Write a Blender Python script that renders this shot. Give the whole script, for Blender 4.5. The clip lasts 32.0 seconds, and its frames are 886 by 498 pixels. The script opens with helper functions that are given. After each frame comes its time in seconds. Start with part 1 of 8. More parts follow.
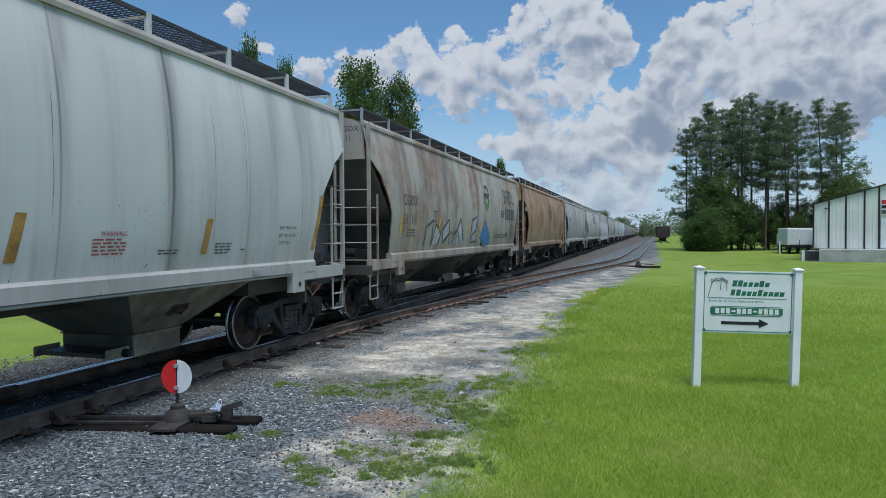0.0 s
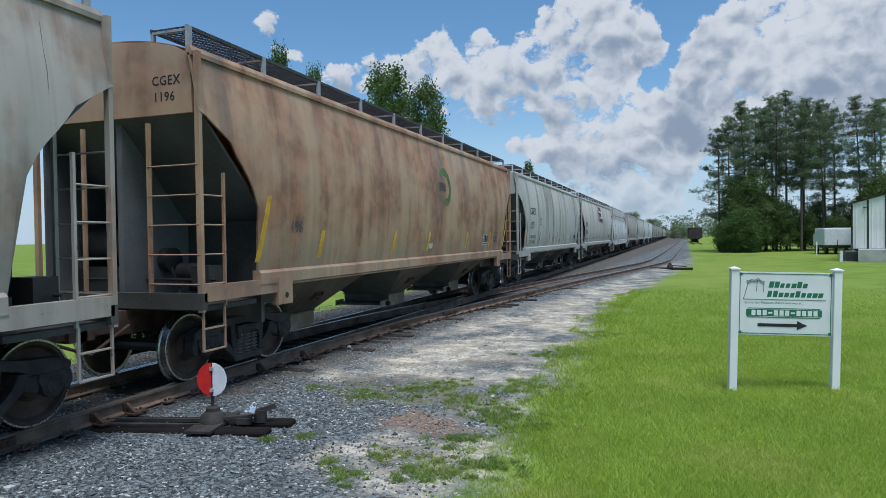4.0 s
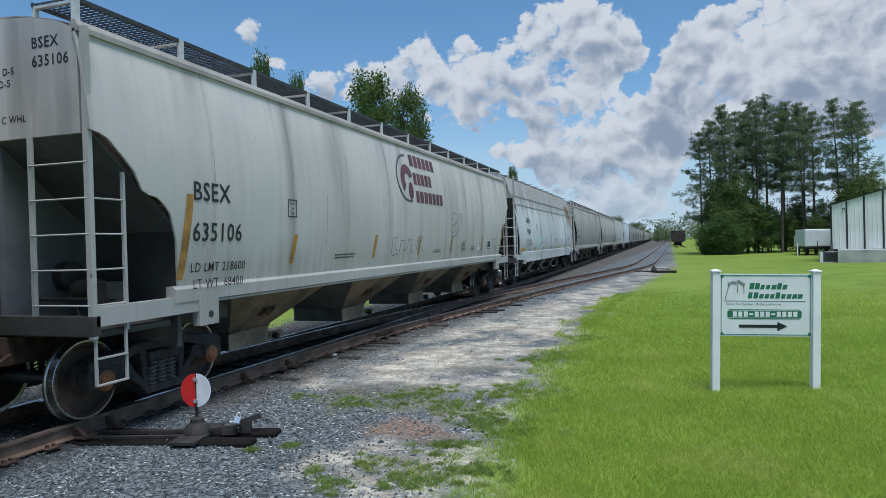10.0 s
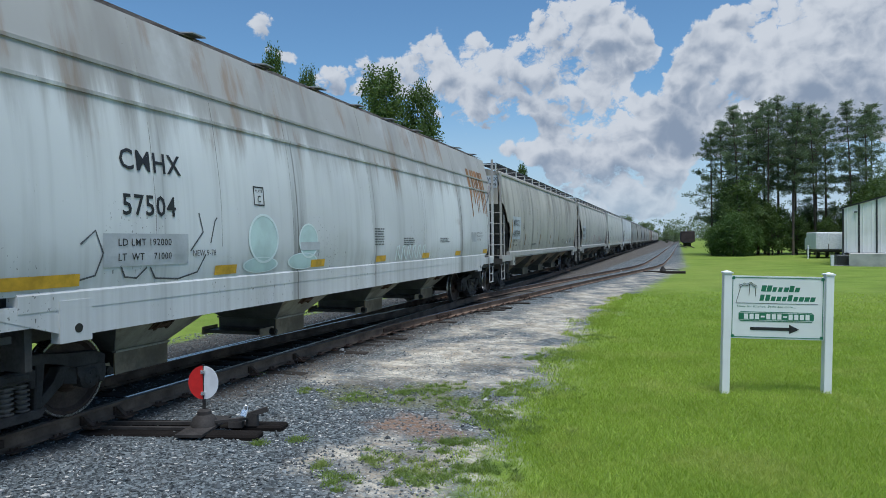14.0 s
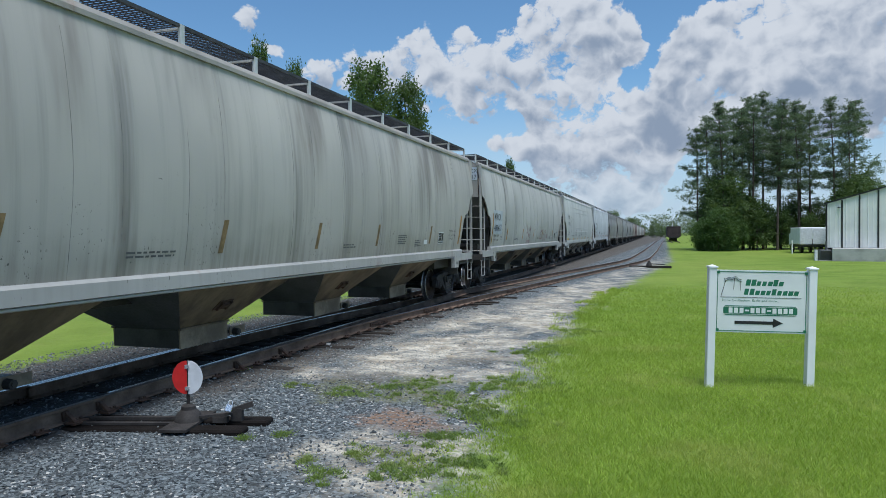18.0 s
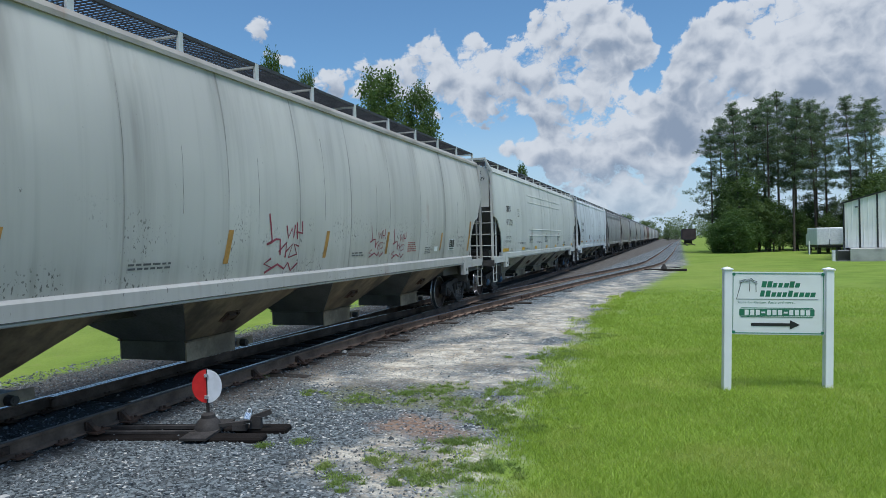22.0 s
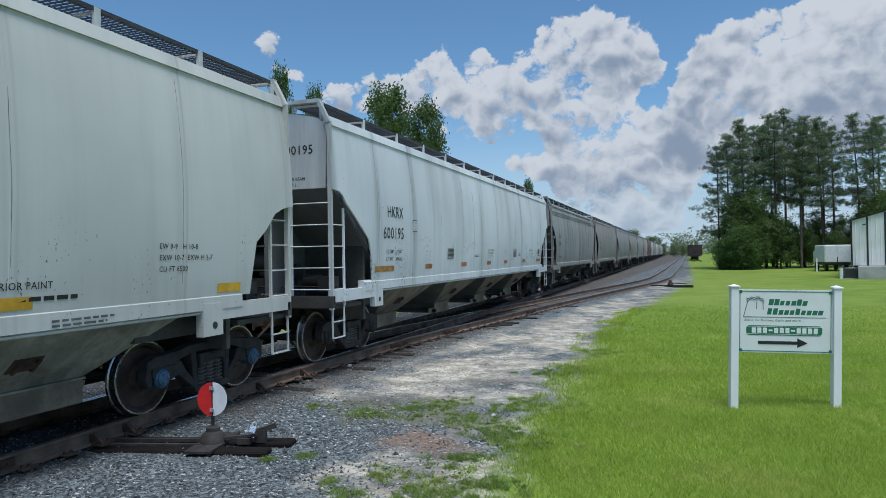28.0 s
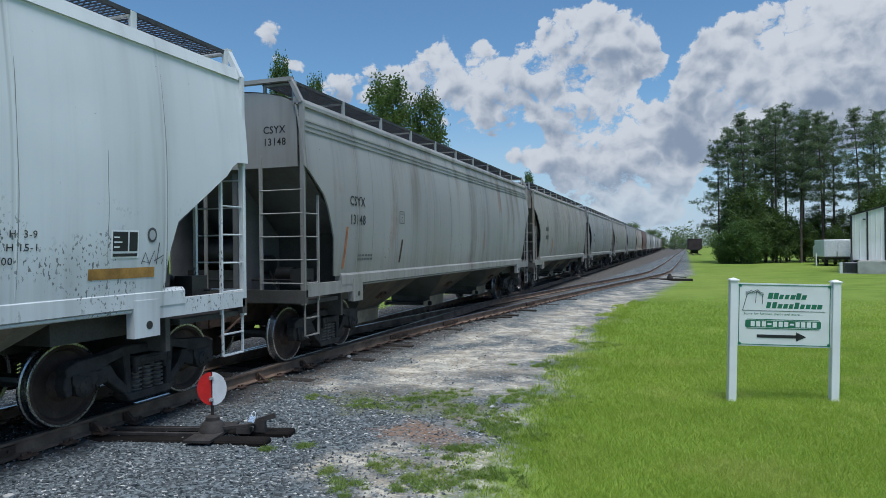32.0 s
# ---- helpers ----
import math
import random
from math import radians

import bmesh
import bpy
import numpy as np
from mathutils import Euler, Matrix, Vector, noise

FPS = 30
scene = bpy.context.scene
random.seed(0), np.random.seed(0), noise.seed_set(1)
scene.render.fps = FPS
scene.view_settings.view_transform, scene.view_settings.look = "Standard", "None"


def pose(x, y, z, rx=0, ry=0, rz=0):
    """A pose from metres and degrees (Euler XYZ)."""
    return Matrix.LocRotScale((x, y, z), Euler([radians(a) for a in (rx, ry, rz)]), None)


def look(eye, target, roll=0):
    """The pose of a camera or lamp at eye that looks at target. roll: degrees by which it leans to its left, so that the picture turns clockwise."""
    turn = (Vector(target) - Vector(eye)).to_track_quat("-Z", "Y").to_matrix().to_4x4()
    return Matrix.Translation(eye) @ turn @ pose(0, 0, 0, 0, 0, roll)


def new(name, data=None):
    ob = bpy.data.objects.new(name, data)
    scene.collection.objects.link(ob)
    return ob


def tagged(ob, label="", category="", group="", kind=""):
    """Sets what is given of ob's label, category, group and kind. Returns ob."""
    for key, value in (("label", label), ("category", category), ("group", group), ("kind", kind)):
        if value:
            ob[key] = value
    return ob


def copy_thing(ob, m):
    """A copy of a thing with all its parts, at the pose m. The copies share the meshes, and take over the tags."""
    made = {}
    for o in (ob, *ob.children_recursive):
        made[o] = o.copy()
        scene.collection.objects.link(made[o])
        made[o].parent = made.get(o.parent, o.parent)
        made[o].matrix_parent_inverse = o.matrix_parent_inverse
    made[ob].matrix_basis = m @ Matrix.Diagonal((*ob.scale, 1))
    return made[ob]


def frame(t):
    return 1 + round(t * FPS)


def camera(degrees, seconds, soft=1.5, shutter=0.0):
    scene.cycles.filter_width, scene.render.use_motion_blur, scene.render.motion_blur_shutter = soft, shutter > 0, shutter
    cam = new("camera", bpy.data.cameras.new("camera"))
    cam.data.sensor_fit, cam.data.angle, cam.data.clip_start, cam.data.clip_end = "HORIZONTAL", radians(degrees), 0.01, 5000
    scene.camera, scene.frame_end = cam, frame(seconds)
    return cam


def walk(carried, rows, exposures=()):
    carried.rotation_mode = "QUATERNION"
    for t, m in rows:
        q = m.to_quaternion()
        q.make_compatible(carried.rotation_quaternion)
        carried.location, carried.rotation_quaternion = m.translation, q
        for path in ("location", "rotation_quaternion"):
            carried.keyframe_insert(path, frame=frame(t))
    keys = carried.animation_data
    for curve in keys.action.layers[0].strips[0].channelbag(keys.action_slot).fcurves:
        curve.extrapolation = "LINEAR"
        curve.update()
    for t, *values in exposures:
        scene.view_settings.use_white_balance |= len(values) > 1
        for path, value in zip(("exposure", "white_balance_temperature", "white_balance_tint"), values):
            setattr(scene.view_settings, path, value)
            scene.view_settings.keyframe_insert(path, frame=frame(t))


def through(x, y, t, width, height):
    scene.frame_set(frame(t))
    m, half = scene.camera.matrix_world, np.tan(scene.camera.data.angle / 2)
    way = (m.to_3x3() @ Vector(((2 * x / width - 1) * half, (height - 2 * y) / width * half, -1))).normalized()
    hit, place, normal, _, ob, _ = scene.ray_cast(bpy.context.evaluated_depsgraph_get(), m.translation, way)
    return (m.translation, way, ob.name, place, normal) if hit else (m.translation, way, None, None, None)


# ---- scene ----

# ---- camera and its way ----
cam = camera(67.65, 32.0, soft=0.6)
walk(cam, [
    (0, pose(7.452, -0.001, 2.003, 88.707, 0.327, 17.021)),
    (0.5, pose(7.459, 0.001, 2.004, 88.604, 0.221, 17.205)),
    (1, pose(7.452, -0.005, 2.000, 88.482, 0.162, 17.392)),
    (1.5, pose(7.445, -0.004, 2.005, 88.324, 0.005, 17.657)),
    (2, pose(7.450, 0.000, 2.000, 88.330, 0.000, 17.950)),
    (2.5, pose(7.448, -0.009, 1.998, 88.474, 0.105, 18.295)),
    (3, pose(7.443, -0.009, 1.998, 88.659, 0.381, 18.771)),
    (3.5, pose(7.429, -0.010, 1.996, 88.877, 0.639, 19.281)),
    (5.5, pose(7.438, -0.008, 2.000, 89.204, 1.158, 19.445)),
    (6, pose(7.439, -0.011, 2.002, 89.186, 1.283, 19.363)),
    (6.5, pose(7.440, -0.012, 2.002, 89.209, 1.343, 19.306)),
    (7, pose(7.441, -0.015, 2.001, 89.185, 1.288, 19.307)),
    (7.5, pose(7.442, -0.017, 1.996, 89.173, 1.311, 19.283)),
    (8, pose(7.443, -0.016, 2.004, 89.151, 1.327, 19.212)),
    (8.5, pose(7.453, -0.022, 2.011, 89.208, 1.384, 19.141)),
    (9, pose(7.449, -0.031, 2.004, 89.366, 1.495, 18.912)),
    (9.5, pose(7.456, -0.032, 2.006, 89.448, 1.642, 18.614)),
    (10, pose(7.461, -0.027, 2.000, 89.547, 1.617, 18.217)),
    (10.5, pose(7.463, -0.013, 2.001, 89.616, 1.299, 17.871)),
    (11, pose(7.455, -0.016, 1.997, 89.712, 1.107, 17.659)),
    (11.5, pose(7.448, -0.020, 2.000, 89.629, 1.172, 17.700)),
    (12, pose(7.447, -0.003, 1.997, 89.373, 1.231, 17.905)),
    (12.5, pose(7.437, -0.006, 1.991, 89.298, 1.197, 18.100)),
    (13, pose(7.429, 0.001, 1.996, 89.343, 0.993, 18.447)),
    (13.5, pose(7.426, 0.004, 2.002, 89.345, 0.766, 18.770)),
    (14, pose(7.425, 0.006, 1.997, 89.273, 0.649, 18.914)),
    (14.5, pose(7.427, 0.008, 1.993, 89.203, 0.646, 18.928)),
    (16.5, pose(7.437, 0.016, 2.001, 89.095, 0.595, 18.177)),
    (17, pose(7.431, 0.019, 1.989, 89.099, 0.643, 17.958)),
    (17.5, pose(7.438, 0.017, 1.991, 88.985, 0.705, 17.881)),
    (18, pose(7.432, 0.034, 1.987, 88.808, 0.584, 17.844)),
    (18.5, pose(7.417, 0.047, 1.993, 88.760, 0.427, 17.820)),
    (19, pose(7.415, 0.047, 1.988, 88.943, 0.387, 17.808)),
    (19.5, pose(7.413, 0.052, 1.984, 89.173, 0.371, 17.771)),
    (20, pose(7.416, 0.043, 2.000, 89.187, 0.453, 17.615)),
    (20.5, pose(7.431, 0.020, 1.994, 89.099, 0.851, 17.640)),
    (21, pose(7.435, -0.009, 1.992, 88.990, 1.181, 17.985)),
    (21.5, pose(7.442, -0.017, 1.991, 89.104, 1.391, 18.638)),
    (22, pose(7.444, -0.024, 1.991, 89.379, 1.503, 18.999)),
    (22.5, pose(7.446, -0.033, 1.996, 89.630, 1.592, 18.949)),
    (23, pose(7.448, -0.018, 1.998, 89.808, 1.544, 18.814)),
    (23.5, pose(7.447, -0.025, 1.993, 89.917, 1.384, 18.778)),
    (24, pose(7.447, -0.028, 1.998, 89.991, 1.087, 18.908)),
    (24.5, pose(7.443, -0.027, 1.998, 90.077, 0.721, 19.070)),
    (25, pose(7.440, -0.027, 1.991, 90.066, 0.384, 19.269)),
    (25.5, pose(7.443, -0.033, 1.994, 89.976, 0.221, 19.430)),
    (27.5, pose(7.431, -0.046, 1.996, 90.763, 0.946, 19.815)),
    (28, pose(7.441, -0.043, 2.004, 90.598, 1.012, 19.489)),
    (28.5, pose(7.455, -0.031, 2.000, 90.459, 0.946, 19.141)),
    (29, pose(7.454, -0.042, 2.004, 90.243, 0.853, 18.954)),
    (29.5, pose(7.438, -0.043, 2.001, 90.064, 0.808, 18.934)),
    (30, pose(7.443, -0.045, 2.004, 89.999, 0.769, 19.023)),
    (30.5, pose(7.447, -0.047, 2.001, 89.970, 0.661, 19.196)),
    (31, pose(7.448, -0.050, 1.998, 89.974, 0.649, 19.380)),
    (31.5, pose(7.443, -0.054, 1.996, 89.992, 0.675, 19.473)),
    (32, pose(7.439, -0.045, 1.998, 89.908, 0.625, 19.469)),
], [(0, -0.08), (1, 0.0), (2, 0.03), (3, 0.02), (6, 0.06), (7, 0.05), (8, 0.0), (10, 0.0), (11, -0.08), (12, -0.04), (14, -0.04), (17, 0.03), (22, 0.03), (23, -0.02), (25, 0.02), (28, -0.06), (30, -0.08), (31, -0.11), (32, -0.06)])

# ---- sky, sun and exposure ----
SUN_ELEVATION, SUN_AZIMUTH = radians(72), radians(140)    # azimuth from +Y towards +X
sun = new("sun", bpy.data.lights.new("sun", "SUN"))
sun.data.energy, sun.data.angle, sun.data.color = 4.0, radians(30), (1.0, 0.95, 0.87)
sun_way = Vector((math.sin(SUN_AZIMUTH) * math.cos(SUN_ELEVATION), math.cos(SUN_AZIMUTH) * math.cos(SUN_ELEVATION), math.sin(SUN_ELEVATION)))
sun.matrix_world = look(sun_way * 200, (0, 0, 0))
scene.view_settings.use_white_balance = True
scene.view_settings.white_balance_temperature, scene.view_settings.white_balance_tint = 5850, 9.5

# clouds: azimuth from +Y, elevation, half width, half height, in degrees
LEFT_BANK = [
    (-26.8, 13.2, 3.3, 1.5), (-23.1, 14.1, 3.9, 2.1), (-19.7, 16.1, 1.8, 2.3), (-16.0, 16.6, 1.2, 0.9), (-18.8, 13.6, 4.9, 2.8),
    (-14.9, 13.7, 3.3, 2.8), (-18.3, 11.5, 3.3, 1.8), (-14.7, 10.2, 2.5, 1.6), (-12.0, 14.3, 2.1, 2.3), (-13.3, 7.6, 3.2, 1.2),
    (-28.4, 13.6, 2.2, 1.4), (-33.9, 17.2, 1.7, 2.1), (-31.9, 15.3, 2.1, 0.9)]
TALL_CLOUD = [
    (-10.4, 14.4, 1.8, 2.4), (-9.9, 11.9, 1.8, 2.2), (-9.3, 17.0, 2.7, 3.2), (-6.9, 17.5, 3.4, 3.2), (-4.6, 16.4, 2.7, 2.6),
    (-3.1, 16.7, 1.8, 2.2), (-1.5, 15.0, 1.0, 1.2), (-6.5, 14.3, 2.8, 1.7), (-4.2, 14.1, 2.1, 1.3)]
LOW_CLOUD = [
    (-6.8, 11.9, 2.8, 2.0), (-8.7, 11.1, 2.0, 1.4), (-4.7, 10.5, 2.9, 2.3), (-3.4, 9.1, 3.3, 2.6), (-1.6, 9.4, 2.7, 1.9),
    (-6.4, 8.8, 2.8, 2.4), (-9.2, 8.0, 2.4, 2.1), (-6.7, 6.8, 3.1, 1.9), (-3.4, 6.8, 3.9, 2.4), (-0.5, 7.6, 2.6, 2.4),
    (-7.9, 5.3, 3.1, 1.1), (-6.0, 4.1, 3.7, 1.1), (-3.3, 4.5, 3.9, 1.5), (-0.6, 5.1, 2.6, 2.2), (-1.9, 2.5, 3.6, 1.5),
    (-4.7, 2.2, 3.1, 0.9)]
RIGHT_MASS = [
    (1.4, 12.9, 1.9, 1.4), (3.1, 15.5, 2.0, 1.6), (2.8, 13.4, 2.5, 2.2), (1.9, 10.5, 2.5, 2.0), (4.2, 11.4, 3.3, 3.4),
    (5.9, 15.2, 3.9, 3.2), (6.4, 11.6, 4.7, 3.9), (9.5, 13.2, 4.9, 4.8), (12.4, 14.1, 4.1, 4.1), (12.2, 10.4, 4.2, 3.2),
    (4.6, 8.6, 3.5, 1.9), (8.7, 8.8, 4.9, 2.8), (14.7, 11.8, 3.9, 4.9), (9.6, 16.4, 3.9, 2.1), (14.5, 15.6, 3.5, 3.0),
    (2.5, 7.9, 2.8, 1.8), (21.0, 12.0, 5.0, 5.0)]


class Nodes:
    """Short forms for building a node tree."""

    def __init__(self, tree):
        self.tree = tree
        tree.nodes.clear()

    def add(self, kind, **settings):
        node = self.tree.nodes.new(kind)
        for key, value in settings.items():
            if key == "operation":
                node.operation = value
            elif key == "blend_type":
                node.blend_type = value
            elif key == "data_type":
                node.data_type = value
            elif key == "feature":
                node.feature = value
            elif key == "clamp":
                node.use_clamp = value
        return node

    def link(self, a, b):
        self.tree.links.new(a, b)

    def put(self, socket, value):
        if isinstance(value, bpy.types.NodeSocket):
            self.link(value, socket)
        else:
            socket.default_value = value

    def math(self, operation, a, b=0.0, c=0.0, clamp=False):
        node = self.add("ShaderNodeMath", operation=operation, clamp=clamp)
        for socket, value in zip(node.inputs, (a, b, c)):
            self.put(socket, value)
        return node.outputs[0]

    def vec(self, operation, a, b=(0, 0, 0)):
        node = self.add("ShaderNodeVectorMath", operation=operation)
        self.put(node.inputs[0], a)
        self.put(node.inputs[1], b)
        return node.outputs["Value"] if operation in ("LENGTH", "DISTANCE", "DOT_PRODUCT") else node.outputs[0]

    def noise(self, vector, scale, detail=4.0, rough=0.55, distort=0.0):
        node = self.add("ShaderNodeTexNoise")
        self.put(node.inputs["Vector"], vector)
        node.inputs["Scale"].default_value = scale
        node.inputs["Detail"].default_value = detail
        node.inputs["Roughness"].default_value = rough
        node.inputs["Distortion"].default_value = distort
        return node.outputs[0]

    def mix(self, factor, a, b, blend="MIX"):
        node = self.add("ShaderNodeMix", data_type="RGBA", blend_type=blend)
        self.put(node.inputs[0], factor)
        self.put(node.inputs[6], a if isinstance(a, bpy.types.NodeSocket) else (*a, 1))
        self.put(node.inputs[7], b if isinstance(b, bpy.types.NodeSocket) else (*b, 1))
        return node.outputs[2]

    def step(self, value, low, high, out_low=0.0, out_high=1.0):
        node = self.add("ShaderNodeMapRange")
        node.interpolation_type = "SMOOTHSTEP"
        self.put(node.inputs[0], value)
        for k, v in zip((1, 2, 3, 4), (low, high, out_low, out_high)):
            node.inputs[k].default_value = v
        return node.outputs[0]

    def scaled(self, vector, x, y, z):
        node = self.add("ShaderNodeMapping")
        self.put(node.inputs["Vector"], vector)
        node.inputs["Scale"].default_value = (x, y, z)
        return node.outputs[0]

    def split(self, vector):
        node = self.add("ShaderNodeSeparateXYZ")
        self.put(node.inputs[0], vector)
        return node.outputs


def make_sky():
    world = bpy.data.worlds.new("sky")
    world.use_nodes = True
    scene.world = world
    n = Nodes(world.node_tree)
    sky = n.add("ShaderNodeTexSky")
    sky.sky_type, sky.sun_disc = "NISHITA", False
    sky.sun_elevation, sky.sun_rotation = SUN_ELEVATION, SUN_AZIMUTH
    sky.air_density, sky.dust_density, sky.ozone_density = 1.0, 0.4, 1.2
    way = n.add("ShaderNodeTexCoord").outputs["Generated"]
    x, y, z = n.split(way)
    az = n.math("MULTIPLY", n.math("ARCTAN2", x, y), 57.2958)
    el = n.math("MULTIPLY", n.math("ARCSINE", z), 57.2958)
    shape = high = None
    solid_mass = None
    for a, e, w, h in LEFT_BANK + TALL_CLOUD + LOW_CLOUD + RIGHT_MASS:
        dx = n.math("DIVIDE", n.math("SUBTRACT", az, a), w)
        dy = n.math("DIVIDE", n.math("SUBTRACT", el, e), h)
        d = n.math("ADD", n.math("MULTIPLY", dx, dx), n.math("MULTIPLY", dy, dy))
        blob = n.math("EXPONENT", n.math("MULTIPLY", d, -1.2))
        part_high = n.math("MULTIPLY", blob, dy)
        if (a, e, w, h) in RIGHT_MASS:
            solid_mass = blob if solid_mass is None else n.math("ADD", solid_mass, blob)
        else:
            shape = blob if shape is None else n.math("ADD", shape, blob)
        high = part_high if high is None else n.math("ADD", high, part_high)
    level = n.math("DIVIDE", high, n.math("ADD", n.math("ADD", shape, solid_mass), 0.05))
    shape = n.math("ADD", n.math("MINIMUM", shape, 1.08), n.math("MINIMUM", solid_mass, 1.25))
    # elsewhere in the sky broken cloud of the same kind
    inside = n.math("MULTIPLY", n.step(az, -62, -44), n.step(az, 40, 24))
    inside = n.math("MULTIPLY", inside, n.step(el, 34, 24))
    wild = n.math("MULTIPLY", n.step(n.noise(n.scaled(way, 1, 1, 1.6), 2.6, 3.0), 0.5, 0.66), 0.9)
    wild = n.math("MULTIPLY", wild, n.math("SUBTRACT", 1.0, inside))
    shape = n.math("ADD", shape, wild)

    def heap(v, detail, rough):
        """Rounded heaps: soft swellings with smaller ones on them."""
        bent = n.vec("ADD", v, n.vec("MULTIPLY", n.vec("SUBTRACT", n.noise_color(v, 16.0), (0.5, 0.5, 0.5)), (0.032, 0.032, 0.032)))
        wide = n.noise(n.scaled(bent, 1, 1, 1.2), 11.0, detail, rough)
        knob = n.math("ABSOLUTE", n.math("SUBTRACT", n.noise(n.scaled(bent, 1, 1, 1.1), 21.0, detail, rough), 0.5))
        return n.math("ADD", n.math("SUBTRACT", wide, 0.16), n.math("MULTIPLY", knob, 1.5))

    dens = heap(way, 8.0, 0.58)
    total = n.math("ADD", n.math("MULTIPLY", shape, 0.80), n.math("SUBTRACT", n.math("MULTIPLY", dens, 1.5), 1.33))
    cover = n.step(total, -0.08, 0.11)
    relief = n.math("SUBTRACT", heap(way, 4.0, 0.48), heap(n.vec("ADD", way, (-0.010, 0.0, 0.016)), 4.0, 0.48))
    light = n.math("ADD", n.math("MULTIPLY", relief, 2.6), n.math("MULTIPLY", level, 0.75))
    light = n.math("ADD", light, n.math("MULTIPLY", n.math("SUBTRACT", 0.22, total), 0.95))
    light = n.math("ADD", light, n.math("MULTIPLY", n.math("SUBTRACT", n.noise(way, 6.0, 3.0), 0.5), 0.7))
    light = n.step(light, -0.95, 0.55)
    cloud = n.mix(light, (0.44, 0.52, 0.64), (1.06, 1.07, 1.08))
    bg_sky = n.add("ShaderNodeBackground")
    clear = n.mix(1.0, sky.outputs[0], (0.76, 0.95, 1.0), "MULTIPLY")
    n.link(n.mix(n.step(el, 14.0, -1.0, 0.0, 0.9), clear, (4.2, 4.95, 5.7)), bg_sky.inputs[0])
    bg_sky.inputs[1].default_value = 0.118
    bg_cloud = n.add("ShaderNodeBackground")
    n.link(cloud, bg_cloud.inputs[0])
    bg_cloud.inputs[1].default_value = 0.61
    haze = n.math("MULTIPLY", cover, n.step(el, 0.3, 7.0, 0.5, 1.0))
    both = n.add("ShaderNodeMixShader")
    n.link(haze, both.inputs[0])
    n.link(bg_sky.outputs[0], both.inputs[1])
    n.link(bg_cloud.outputs[0], both.inputs[2])
    n.link(both.outputs[0], n.add("ShaderNodeOutputWorld").inputs[0])


def noise_color(self, vector, scale):
    node = self.add("ShaderNodeTexNoise")
    self.put(node.inputs["Vector"], vector)
    node.inputs["Scale"].default_value = scale
    return node.outputs["Color"]


Nodes.noise_color = noise_color
make_sky()


# ---- materials ----
def start(name, rough=0.6, metal=0.0):
    mat = bpy.data.materials.new(name)
    mat.use_nodes = True
    n = Nodes(mat.node_tree)
    shader = n.add("ShaderNodeBsdfPrincipled")
    shader.inputs["Roughness"].default_value = rough
    shader.inputs["Metallic"].default_value = metal
    n.link(shader.outputs[0], n.add("ShaderNodeOutputMaterial").inputs[0])
    where = n.add("ShaderNodeTexCoord").outputs["Object"]
    return mat, n, shader, where


def bump(n, shader, height, strength, distance):
    node = n.add("ShaderNodeBump")
    node.inputs["Strength"].default_value = strength
    node.inputs["Distance"].default_value = distance
    n.link(height, node.inputs["Height"])
    n.link(node.outputs[0], shader.inputs["Normal"])


def plain(name, colour, rough=0.6, metal=0.0, vary=0.25, scale=3.0, grain=40.0, relief=0.15, depth=0.004, gloss=0.5):
    """Painted or bare surface with stains at two scales and a fine relief."""
    mat, n, shader, where = start(name, rough, metal)
    shader.inputs["Specular IOR Level"].default_value = gloss
    big = n.noise(where, scale, 5.0)
    fine = n.noise(where, grain, 3.0)
    dark = tuple(c * (1 - vary) for c in colour)
    pale = tuple(min(1, c * (1 + vary * 0.6)) for c in colour)
    base = n.mix(n.step(big, 0.3, 0.7), dark, pale)
    base = n.mix(n.math("MULTIPLY", n.step(fine, 0.45, 0.7), vary * 0.6), base, dark)
    n.link(base, shader.inputs["Base Color"])
    n.link(n.step(fine, 0.2, 0.8, max(0.05, rough - 0.12), min(1, rough + 0.12)), shader.inputs["Roughness"])
    if relief:
        bump(n, shader, fine, relief, depth)
    return mat


